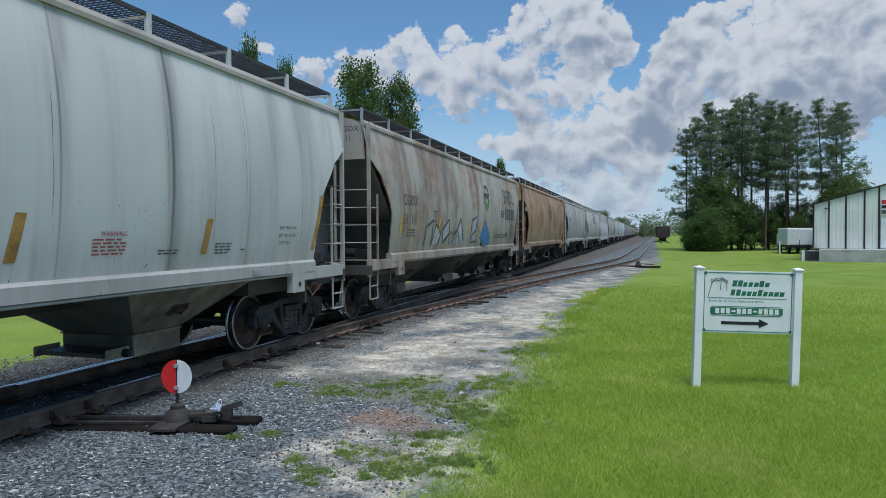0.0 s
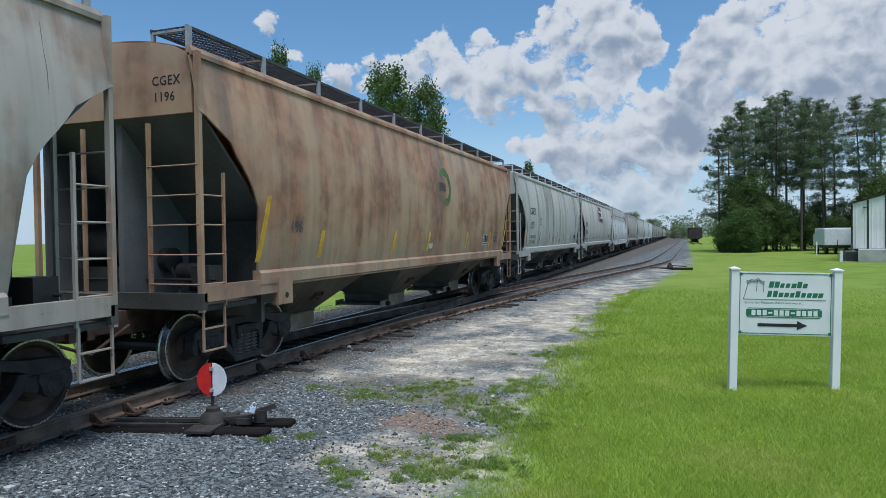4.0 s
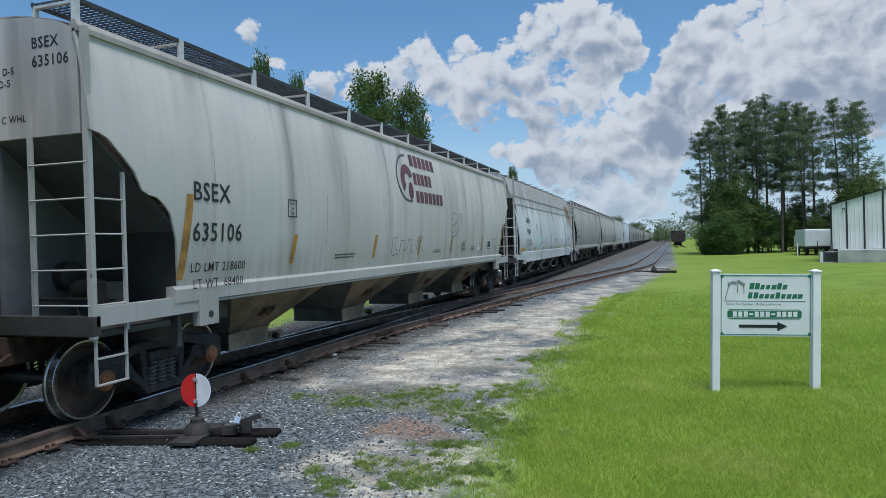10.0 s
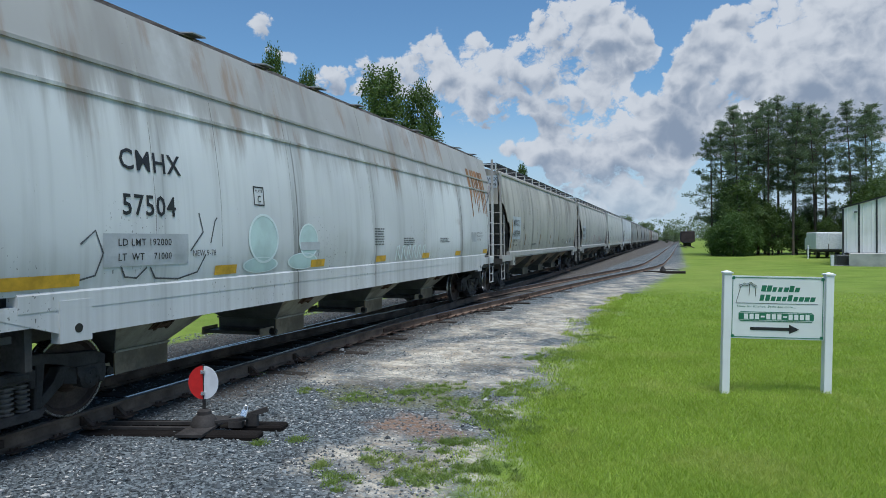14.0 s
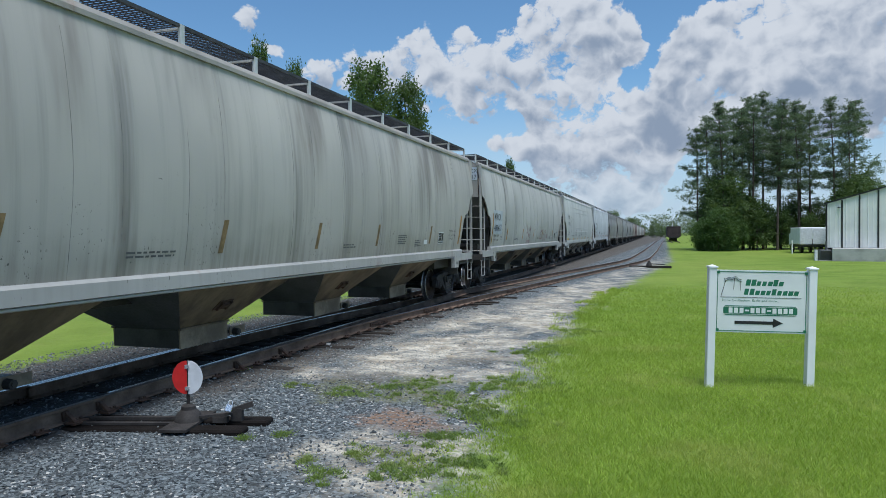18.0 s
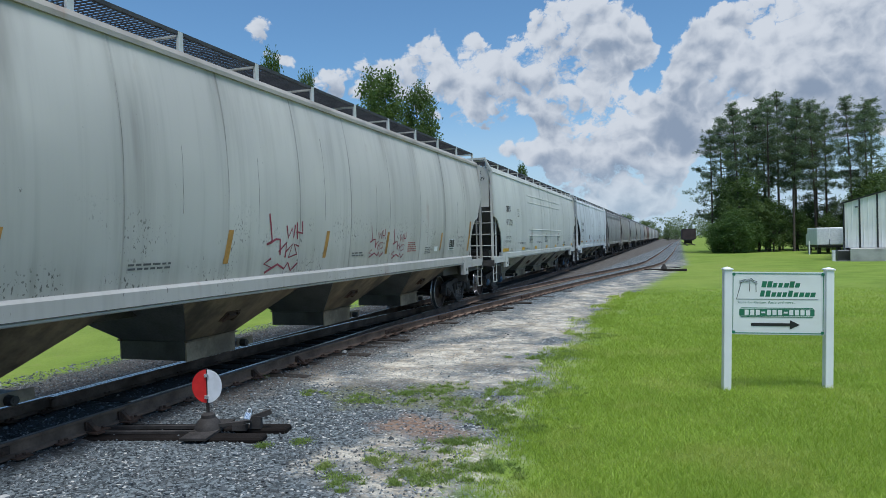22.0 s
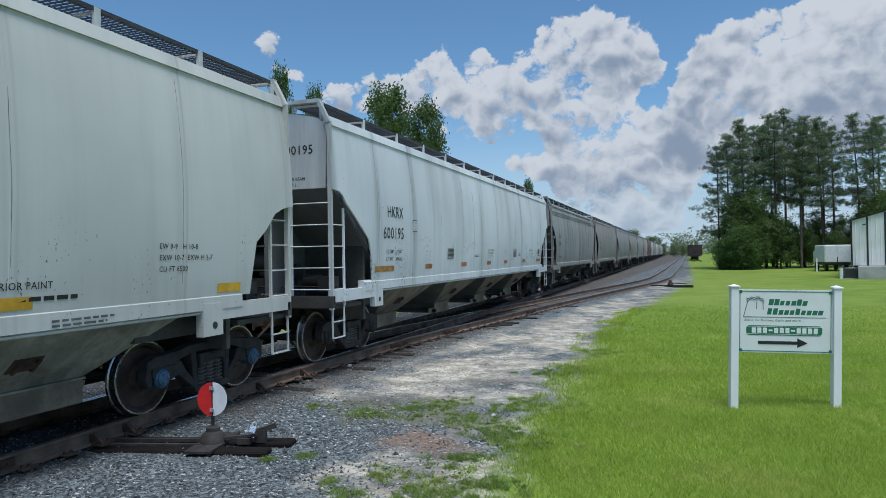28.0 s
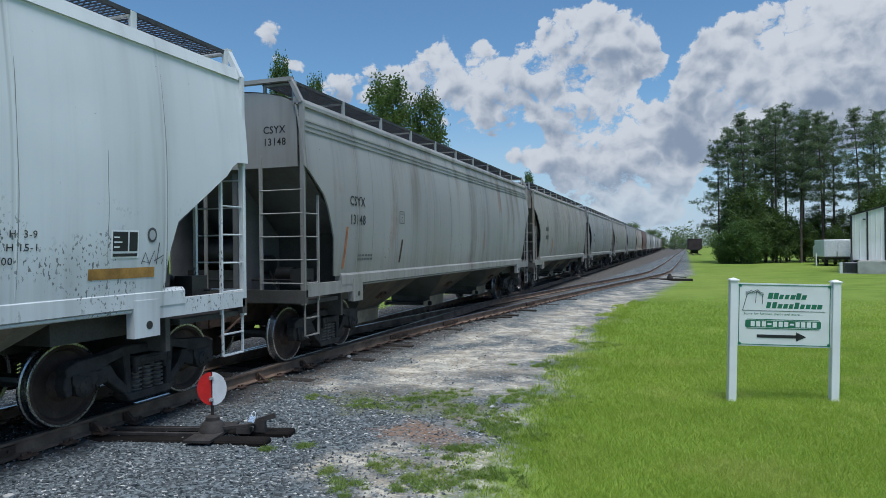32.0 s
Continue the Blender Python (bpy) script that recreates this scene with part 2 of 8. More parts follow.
def car_paint(name, colour, rust=0.0, streak=0.3, rust_colour=(0.16, 0.065, 0.03), grime=(0.10, 0.095, 0.085), seed=0.0, rust_above=0.0, seam=None, flaked=0.0):
    """Weathered freight-car paint: runs of dirt and rust down the side, stains, chips."""
    mat, n, shader, where = start(name, 0.5)
    moved = n.vec("ADD", where, (seed * 3.1, seed * 7.7, seed))
    runs = n.noise(n.scaled(moved, 1, 1.7, 0.10), 1.0, 6.0, 0.62)
    fine_runs = n.noise(n.scaled(moved, 1, 7.0, 0.22), 1.0, 5.0, 0.6)
    blot = n.noise(moved, 0.7, 6.0, 0.6)
    fine = n.noise(moved, 22.0, 3.0)
    base = n.mix(n.step(n.noise(moved, 0.35, 3.0), 0.35, 0.65), tuple(c * 0.86 for c in colour), colour)
    dirt = n.math("MULTIPLY", n.math("ADD", n.math("MULTIPLY", n.step(runs, 0.50, 0.74), 0.75), n.math("MULTIPLY", n.step(fine_runs, 0.5, 0.8), 0.45)), streak, clamp=True)
    base = n.mix(dirt, base, grime)
    if rust:
        field = n.math("ADD", n.math("MULTIPLY", runs, 0.42), n.math("MULTIPLY", blot, 0.58))
        spread = n.math("MULTIPLY", n.step(field, 0.62 - 0.22 * rust, 0.70 - 0.10 * rust), min(1.0, 0.35 + 0.6 * rust))
        tone = n.mix(n.step(n.noise(moved, 3.0, 4.0), 0.35, 0.65), rust_colour, tuple(min(1, c * 2.0) for c in rust_colour))
        base = n.mix(spread, base, tone)
    if seam:
        # dirt that has run down along the welded seams
        length, panel, strength = seam
        u = n.math("DIVIDE", n.math("ADD", n.math("ADD", n.split(where)[1], length / 2), n.math("MULTIPLY", n.math("SUBTRACT", fine_runs, 0.5), 0.12)), panel)
        off = n.math("MULTIPLY", n.math("ABSOLUTE", n.math("SUBTRACT", n.math("FRACT", n.math("ADD", u, 0.5)), 0.5)), panel)
        line = n.math("ADD", n.math("MULTIPLY", n.step(off, 0.035, 0.0), 0.8), n.math("MULTIPLY", n.step(off, 0.34, 0.02), n.step(runs, 0.36, 0.66)))
        uneven = n.step(n.noise(n.scaled(moved, 0.0, 0.45, 0.05), 1.0, 2.0), 0.38, 0.62, 0.15, 1.0)
        base = n.mix(n.math("MULTIPLY", n.math("MULTIPLY", line, uneven), strength, clamp=True), base, grime)
        each = n.add("ShaderNodeTexWhiteNoise")
        each.noise_dimensions = "1D"
        n.link(n.math("FLOOR", u), each.inputs["W"])
        base = n.mix(n.math("MULTIPLY", each.outputs["Value"], 0.16), base, tuple(c * 0.45 for c in colour))
    if rust_above:
        z = n.split(where)[2]
        lift = n.math("ADD", z, n.math("ADD", n.math("MULTIPLY", n.math("SUBTRACT", runs, 0.5), 2.6), n.math("MULTIPLY", n.math("SUBTRACT", fine_runs, 0.5), 0.6)))
        top = n.math("MULTIPLY", n.step(lift, rust_above - 0.5, rust_above + 0.2), n.step(blot, 0.25, 0.5, 0.4, 0.9))
        base = n.mix(top, base, n.mix(n.step(n.math("ADD", n.math("MULTIPLY", runs, 0.6), n.math("MULTIPLY", n.noise(moved, 0.5, 3.0), 0.4)), 0.52, 0.62), (0.36, 0.345, 0.33), (0.27, 0.19, 0.135)))
    high = n.split(where)[2]
    wide = n.noise(n.scaled(moved, 1, 0.95, 0.07), 1.0, 4.0, 0.55)
    drip = n.math("MULTIPLY", n.step(wide, 0.50, 0.68), n.step(n.math("ADD", high, n.math("MULTIPLY", n.math("SUBTRACT", runs, 0.5), 5.0)), 2.3, 4.4))
    base = n.mix(n.math("MULTIPLY", drip, min(0.75, streak * 1.25)), base, (0.155, 0.13, 0.105))
    cake = n.math("MULTIPLY", n.step(n.math("ADD", high, n.math("MULTIPLY", n.math("SUBTRACT", blot, 0.5), 1.6)), 2.15, 1.55), n.step(fine_runs, 0.35, 0.65, 0.3, 1.0))
    base = n.mix(n.math("MULTIPLY", cake, min(0.55, streak * 0.8)), base, (0.20, 0.18, 0.145))
    specks = n.math("MULTIPLY", n.step(n.noise(moved, 1.1, 4.0, 0.6), 0.5, 0.60), n.step(n.noise(n.scaled(moved, 1, 1, 0.6), 30.0, 3.0), 0.64 - 0.07 * flaked, 0.68 - 0.07 * flaked))
    specks = n.math("MULTIPLY", specks, n.step(n.split(where)[2], 2.75, 2.1))
    base = n.mix(n.math("MULTIPLY", specks, 0.8), base, (0.05, 0.045, 0.04))
    chips = n.step(n.noise(moved, 9.0, 6.0, 0.7), 0.69, 0.72)
    base = n.mix(n.math("MULTIPLY", chips, 0.7), base, (0.07, 0.05, 0.04))
    n.link(base, shader.inputs["Base Color"])
    n.link(n.step(blot, 0.3, 0.7, 0.42, 0.62), shader.inputs["Roughness"])
    dents = n.noise(n.scaled(moved, 1, 0.5, 0.35), 1.6, 2.0)
    bump(n, shader, n.math("ADD", n.math("MULTIPLY", dents, 1.0), n.math("MULTIPLY", fine, 0.02)), 0.35, 0.03)
    return mat


def ground_material():
    """Ballast, pale sandy dirt, worn patches and mown grass on one sheet."""
    mat, n, shader, where = start("ground_cover", 0.95)
    x, y, z = n.split(where)
    wob = n.noise(where, 0.55, 5.0, 0.6)
    wob2 = n.noise(where, 2.3, 5.0, 0.65)
    fine = n.noise(where, 30.0, 4.0, 0.65)
    stones = n.add("ShaderNodeTexVoronoi")
    n.put(stones.inputs["Vector"], where)
    stones.inputs["Scale"].default_value = 34.0
    cell = stones.outputs["Color"]
    cellv = n.split(cell)[0]
    # crushed stone, blue grey with pale chips
    grav = n.mix(n.math("POWER", cellv, 1.5), (0.032, 0.039, 0.043), (0.225, 0.258, 0.272))
    grav = n.mix(n.step(cellv, 0.95, 0.98), grav, (0.5, 0.49, 0.46))
    grav = n.mix(n.math("MULTIPLY", n.step(wob2, 0.45, 0.7), 0.4), grav, (0.085, 0.08, 0.072))
    # pale sand and lime dust
    sand = n.mix(n.step(wob2, 0.38, 0.62), (0.38, 0.32, 0.235), (0.72, 0.655, 0.53))
    sand = n.mix(n.math("MULTIPLY", n.step(fine, 0.5, 0.68), 0.38), sand, (0.16, 0.15, 0.13))
    sand = n.mix(n.math("MULTIPLY", n.step(cellv, 0.55, 0.7), n.step(wob, 0.35, 0.6, 0.25, 0.75)), sand, grav)
    lawn_big = n.noise(where, 0.5, 4.0, 0.6)
    lawn = n.mix(n.step(lawn_big, 0.35, 0.65), (0.135, 0.205, 0.03), (0.19, 0.27, 0.044))
    lawn = n.mix(n.math("MULTIPLY", n.step(n.noise(n.scaled(where, 1, 0.5, 1), 0.13, 4.0, 0.6), 0.42, 0.62), 0.45), lawn, (0.24, 0.29, 0.06))
    lawn = n.mix(n.math("MULTIPLY", n.step(n.noise(n.scaled(where, 1, 0.35, 1), 26.0, 4.0, 0.7), 0.42, 0.68), 0.35), lawn, (0.08, 0.115, 0.015))
    lawn = n.mix(n.math("MULTIPLY", n.step(n.noise(where, 1.7, 5.0), 0.58, 0.74), 0.35), lawn, (0.24, 0.23, 0.08))
    # where the sand lies: a strip between the switch timbers and the lawn
    edge = n.math("ADD", n.math("ADD", 5.72, n.math("ADD", n.math("MINIMUM", n.math("MULTIPLY", n.math("MAXIMUM", n.math("SUBTRACT", y, 24.0), 0.0), 0.095), 3.0), n.math("MULTIPLY", n.math("MAXIMUM", n.math("SUBTRACT", y, 60.0), 0.0), 0.012))), n.math("MULTIPLY", n.math("SUBTRACT", wob2, 0.5), 2.0))
    to_lawn = n.math("SUBTRACT", x, edge)
    grass = n.step(to_lawn, -0.42, 0.35)
    frayed = n.math("MULTIPLY", n.step(to_lawn, -1.2, -0.2), n.step(wob2, 0.53, 0.6))
    frayed = n.math("MULTIPLY", frayed, n.step(n.noise(where, 7.0, 4.0), 0.42, 0.55))
    grass = n.math("MAXIMUM", grass, n.math("MULTIPLY", frayed, 0.9))
    sandy = n.math("MULTIPLY", n.step(n.math("ADD", y, n.math("MULTIPLY", n.math("SUBTRACT", wob, 0.5), 7.0)), 8.3, 11.0), n.step(n.math("SUBTRACT", n.math("ADD", x, n.math("MULTIPLY", n.math("SUBTRACT", wob, 0.5), 3.0)), n.math("MULTIPLY", y, 0.055)), 0.6, 1.9))
    near_sand = n.math("MULTIPLY", n.step(n.math("ADD", x, n.math("MULTIPLY", n.math("SUBTRACT", wob, 0.5), 3.0)), 4.2, 5.3), 0.6)
    sandy = n.math("MAXIMUM", sandy, near_sand)
    broken = n.math("MULTIPLY", n.step(n.noise(where, 0.9, 6.0, 0.68), 0.38, 0.60), n.step(n.noise(where, 6.0, 4.0, 0.7), 0.30, 0.56, 0.35, 1.0))
    sandy = n.math("MULTIPLY", sandy, n.math("MULTIPLY", broken, n.step(y, 60.0, 16.0, 0.45, 1.0)))
    between = n.step(n.math("SUBTRACT", x, n.math("MULTIPLY", y, 0.12)), 0.2, 0.9)
    sandy = n.math("MULTIPLY", sandy, n.math("MAXIMUM", between, n.step(y, 24.0, 16.0)))
    ground = n.mix(sandy, grav, sand)
    shifted = n.vec("ADD", where, n.vec("MULTIPLY", n.vec("SUBTRACT", n.noise_color(where, 1.6), (0.5, 0.5, 0.5)), (1.6, 1.6, 0.0)))

    def spot(x, y, r):
        return n.step(n.vec("DISTANCE", n.scaled(shifted, 1, 1, 0), (x, y, 0)), r, r * 0.35)

    grit = n.step(n.noise(where, 11.0, 4.0, 0.7), 0.36, 0.6, 0.25, 1.0)
    for x0, y0, r in ((5.5, 6.75, 0.9), (4.2, 6.45, 0.85), (5.0, 5.6, 0.7), (5.3, 8.6, 0.5), (3.2, 10.6, 1.1), (3.6, 12.3, 1.5), (4.3, 17.0, 1.4), (4.1, 21.0, 1.4), (4.6, 27.0, 1.6)):
        ground = n.mix(n.math("MULTIPLY", n.math("MULTIPLY", spot(x0, y0, r), grit), 0.8), ground, sand)
    for x0, y0, r in ((3.66, 9.0, 0.85), (3.0, 8.8, 0.7), (4.5, 8.9, 0.6), (4.0, 9.7, 0.6)):
        ground = n.mix(n.math("MULTIPLY", n.math("MULTIPLY", spot(x0, y0, r), grit), 0.6), ground, (0.15, 0.15, 0.055))
    for x0, y0, r in ((4.3, 11.5, 0.8), (2.9, 9.5, 0.7)):
        ground = n.mix(n.math("MULTIPLY", n.math("MULTIPLY", spot(x0, y0, r), grit), 0.5), ground, (0.11, 0.09, 0.065))
    ground = n.mix(n.math("MULTIPLY", n.math("MULTIPLY", spot(4.48, 7.61, 0.75), grit), 0.65), ground, (0.30, 0.17, 0.095))
    beside = n.math("MULTIPLY", n.step(n.math("ADD", n.math("SUBTRACT", x, n.math("MULTIPLY", y, 0.03)), n.math("MULTIPLY", n.math("SUBTRACT", wob2, 0.5), 0.9)), 1.75, 1.2), n.step(y, 6.9, 8.2))
    ground = n.mix(n.math("MULTIPLY", beside, 0.65), ground, (0.085, 0.066, 0.05))
    # train's shade painted into the ground colour between the main rails
    rail_shade = n.math("MULTIPLY", n.step(n.math("ABSOLUTE", x), 1.25, 0.9), 0.75)
    ground = n.mix(rail_shade, ground, (0.042, 0.039, 0.036))
    far_grass = n.step(n.math("ADD", x, n.math("MULTIPLY", n.math("SUBTRACT", wob2, 0.5), 1.2)), -3.3, -3.8)
    grass = n.math("MAXIMUM", grass, far_grass)
    tint = n.mix(grass, ground, lawn)
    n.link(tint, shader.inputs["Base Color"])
    rough = n.math("ADD", n.math("MULTIPLY", fine, 0.6), n.math("MULTIPLY", stones.outputs["Distance"], -0.5))
    bump(n, shader, rough, 0.7, 0.03)
    shader.inputs["Specular IOR Level"].default_value = 0.15
    return mat


def leaf_material(name, dark, light, through=0.25, dry=None):
    mat, n, shader, where = start(name, 0.55)
    isle = n.add("ShaderNodeNewGeometry").outputs["Random Per Island"]
    tone = n.mix(isle, dark, light)
    tone = n.mix(n.math("MULTIPLY", n.step(n.noise(where, 0.6, 3.0), 0.35, 0.65), 0.5), tone, dark)
    if dry:
        tone = n.mix(n.math("MULTIPLY", n.step(n.noise(where, 0.9, 5.0, 0.6), 0.5, 0.68), 0.55), tone, dry)
    n.link(tone, shader.inputs["Base Color"])
    shader.inputs["Specular IOR Level"].default_value = 0.25
    back = n.add("ShaderNodeBsdfTranslucent")
    n.link(n.mix(0.5, tone, (light[0] * 1.2, light[1] * 1.2, light[2] * 0.6)), back.inputs[0])
    both = n.add("ShaderNodeMixShader")
    both.inputs[0].default_value = through
    n.link(shader.outputs[0], both.inputs[1])
    n.link(back.outputs[0], both.inputs[2])
    n.link(both.outputs[0], mat.node_tree.nodes["Material Output"].inputs[0])
    return mat


def stone_material():
    mat, n, shader, where = start("crushed_stone", 0.85)
    isle = n.add("ShaderNodeNewGeometry").outputs["Random Per Island"]
    tone = n.mix(n.math("POWER", isle, 1.5), (0.032, 0.039, 0.043), (0.235, 0.265, 0.278))
    tone = n.mix(n.step(isle, 0.94, 0.97), tone, (0.42, 0.42, 0.40))
    tone = n.mix(n.math("MULTIPLY", n.noise(where, 60.0), 0.35), tone, (0.10, 0.10, 0.10))
    n.link(tone, shader.inputs["Base Color"])
    return mat


def timber_material():
    mat, n, shader, where = start("creosoted_timber", 0.85)
    pick = n.add("ShaderNodeObjectInfo").outputs["Random"]
    grain = n.noise(n.scaled(where, 1.2, 26, 26), 1.6, 5.0, 0.65)
    tone = n.mix(n.step(grain, 0.3, 0.7), (0.012, 0.010, 0.009), (0.052, 0.044, 0.037))
    tone = n.mix(n.math("MULTIPLY", pick, 0.55), tone, (0.04, 0.035, 0.03))
    shader.inputs["Specular IOR Level"].default_value = 0.15
    n.link(tone, shader.inputs["Base Color"])
    bump(n, shader, grain, 0.6, 0.012)
    return mat


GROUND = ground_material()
STONE = stone_material()
TIMBER = timber_material()
RAIL = plain("rusty_rail", (0.17, 0.112, 0.077), 0.95, 0.0, 0.45, 2.5, 30.0, 0.4, 0.004)
RAIL_TOP = plain("worn_rail_head", (0.42, 0.42, 0.44), 0.28, 1.0, 0.25, 2.0, 60.0, 0.05)
RAIL_DULL = plain("dull_rail_head", (0.13, 0.10, 0.085), 0.6, 0.4, 0.3, 2.0, 60.0, 0.1)
IRON = plain("dark_cast_iron", (0.042, 0.038, 0.036), 0.8, 0.0, 0.4, 5.0, 50.0, 0.35, 0.003, 0.3)
OILY = plain("greasy_black_steel", (0.04, 0.038, 0.037), 0.5, 0.3, 0.4, 3.0, 40.0, 0.3, 0.003)
RUSTY = plain("flaking_rust", (0.085, 0.05, 0.034), 0.9, 0.1, 0.5, 6.0, 40.0, 0.5, 0.004)
TREAD = plain("polished_wheel_tread", (0.40, 0.40, 0.41), 0.3, 1.0, 0.2, 4.0, 60.0, 0.0)
WHEEL = plain("brown_wheel_plate", (0.075, 0.05, 0.04), 0.7, 0.3, 0.4, 4.0, 40.0, 0.25, 0.002)
SPRING = plain("worn_spring_steel", (0.12, 0.105, 0.095), 0.6, 0.2, 0.3, 6.0, 50.0, 0.1)
UNDER = plain("dusty_dark_underframe", (0.07, 0.066, 0.06), 0.75, 0.1, 0.4, 1.2, 30.0, 0.2, 0.003)
# own grey of the end sheets; on hopper cross slopes it stands for shade
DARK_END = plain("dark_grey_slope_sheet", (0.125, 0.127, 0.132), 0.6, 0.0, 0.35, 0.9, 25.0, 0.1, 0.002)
WHITE = plain("white_plastic", (0.80, 0.81, 0.82), 0.45, 0.0, 0.06, 1.5, 60.0, 0.03)
SIGN_WHITE = plain("white_sign_panel", (0.74, 0.76, 0.75), 0.5, 0.0, 0.06, 2.0, 60.0, 0.02)
GREEN = plain("dark_green_print", (0.02, 0.16, 0.085), 0.5, 0.0, 0.1, 4.0, 60.0, 0.0)
BLACK = plain("black_print", (0.018, 0.018, 0.02), 0.55, 0.0, 0.3, 5.0, 60.0, 0.0)
FADED = plain("faded_black_print", (0.11, 0.11, 0.115), 0.6, 0.0, 0.35, 2.0, 30.0, 0.0)
RED = plain("red_enamel", (0.60, 0.022, 0.02), 0.45, 0.0, 0.15, 6.0, 50.0, 0.03)
ENAMEL = plain("white_enamel", (0.68, 0.69, 0.72), 0.45, 0.0, 0.12, 6.0, 50.0, 0.03)
CHROME = plain("bright_padlock_metal", (0.75, 0.76, 0.78), 0.3, 0.8, 0.1, 20.0, 80.0, 0.02)
YELLOW = plain("yellow_reflector", (0.72, 0.40, 0.03), 0.45, 0.0, 0.3, 4.0, 40.0, 0.05)
OCHRE = plain("worn_ochre_reflector", (0.42, 0.22, 0.05), 0.6, 0.0, 0.45, 4.0, 30.0, 0.05)
DULL_OCHRE = plain("dulled_ochre_reflector", (0.24, 0.16, 0.07), 0.7, 0.0, 0.45, 4.0, 30.0, 0.05)
MAROON = plain("maroon_print", (0.13, 0.05, 0.06), 0.55, 0.0, 0.3, 2.0, 30.0, 0.0)
DARK_RED = plain("faded_red_print", (0.38, 0.09, 0.08), 0.6, 0.0, 0.3, 2.0, 30.0, 0.0)
BLUE_CAP = plain("blue_bearing_cap", (0.05, 0.11, 0.19), 0.5, 0.1, 0.3, 9.0, 50.0, 0.1)
RUST_ORANGE = plain("faded_orange_reflector", (0.42, 0.15, 0.06), 0.6, 0.0, 0.4, 4.0, 30.0, 0.05)
ORANGE_RUST = plain("orange_rust_stain", (0.33, 0.17, 0.08), 0.8, 0.0, 0.5, 3.0, 12.0, 0.1)
RUST_CAP = plain("orange_rusty_cap", (0.30, 0.12, 0.05), 0.7, 0.1, 0.4, 9.0, 50.0, 0.2)
STEEL = plain("grey_painted_steel", (0.34, 0.35, 0.36), 0.5, 0.1, 0.3, 4.0, 50.0, 0.05)
GRATE = plain("dark_steel_grating", (0.06, 0.063, 0.07), 0.7, 0.2, 0.3, 4.0, 50.0, 0.1)
BARK = plain("pine_bark", (0.11, 0.085, 0.068), 0.95, 0.0, 0.45, 3.0, 14.0, 0.8, 0.03)
NEEDLES = leaf_material("pine_needles", (0.08, 0.12, 0.08), (0.18, 0.24, 0.145), 0.5)
LEAVES = leaf_material("broad_leaves", (0.055, 0.095, 0.032), (0.15, 0.22, 0.075), 0.45)
BUSH = leaf_material("bush_leaves", (0.05, 0.095, 0.03), (0.12, 0.20, 0.06), 0.45)
BLADES = leaf_material("grass_blades", (0.17, 0.26, 0.035), (0.47, 0.60, 0.11), 0.5, (0.48, 0.48, 0.15))
WEEDS = leaf_material("weed_leaves", (0.09, 0.15, 0.042), (0.30, 0.40, 0.115), 0.5, (0.36, 0.35, 0.14))
# aerial haze of the distance is put into these paler leaf colours
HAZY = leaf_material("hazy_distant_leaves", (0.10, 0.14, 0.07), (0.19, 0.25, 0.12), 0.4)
PANEL = plain("cream_metal_siding", (0.75, 0.75, 0.71), 0.5, 0.0, 0.1, 0.6, 20.0, 0.05)
BRONZE = plain("dark_bronze_trim", (0.03, 0.032, 0.03), 0.5, 0.2, 0.2, 2.0, 30.0, 0.05)
CONCRETE = plain("stained_concrete", (0.42, 0.41, 0.39), 0.9, 0.0, 0.3, 0.9, 20.0, 0.3, 0.01)
GREY_BOX = plain("grey_metal_cabinet", (0.10, 0.105, 0.11), 0.5, 0.3, 0.2, 3.0, 40.0, 0.05)


# ---- building helpers ----
def box(bm, x0, x1, y0, y1, z0, z1):
    v = [bm.verts.new((x, y, z)) for z in (z0, z1) for y in (y0, y1) for x in (x0, x1)]
    for f in ((0, 2, 3, 1), (4, 5, 7, 6), (0, 1, 5, 4), (2, 6, 7, 3), (0, 4, 6, 2), (1, 3, 7, 5)):
        bm.faces.new([v[i] for i in f])
    return v


def bevelled(x0, x1, y0, y1, z0, z1, r=0.01):
    bm = bmesh.new()
    box(bm, x0, x1, y0, y1, z0, z1)
    bmesh.ops.bevel(bm, geom=bm.edges[:], offset=r, segments=1, affect="EDGES")
    return bm


def bar(bm, a, b, w, h=None, sides=4):
    """A straight bar from a to b; square or round."""
    a, b = Vector(a), Vector(b)
    d = (b - a).normalized()
    up = Vector((0, 0, 1)) if abs(d.z) < 0.9 else Vector((0, 1, 0))
    s = d.cross(up).normalized()
    u = s.cross(d)
    h = w if h is None else h
    rings = []
    for p in (a, b):
        if sides == 4:
            ring = [bm.verts.new(p + s * (w / 2 * i) + u * (h / 2 * j)) for i, j in ((-1, -1), (1, -1), (1, 1), (-1, 1))]
        else:
            ring = [bm.verts.new(p + s * (w / 2 * math.cos(k * math.tau / sides)) + u * (h / 2 * math.sin(k * math.tau / sides))) for k in range(sides)]
        rings.append(ring)
    n = len(rings[0])
    for k in range(n):
        bm.faces.new((rings[0][k], rings[0][(k + 1) % n], rings[1][(k + 1) % n], rings[1][k]))
    bm.faces.new(rings[0][::-1])
    bm.faces.new(rings[1])


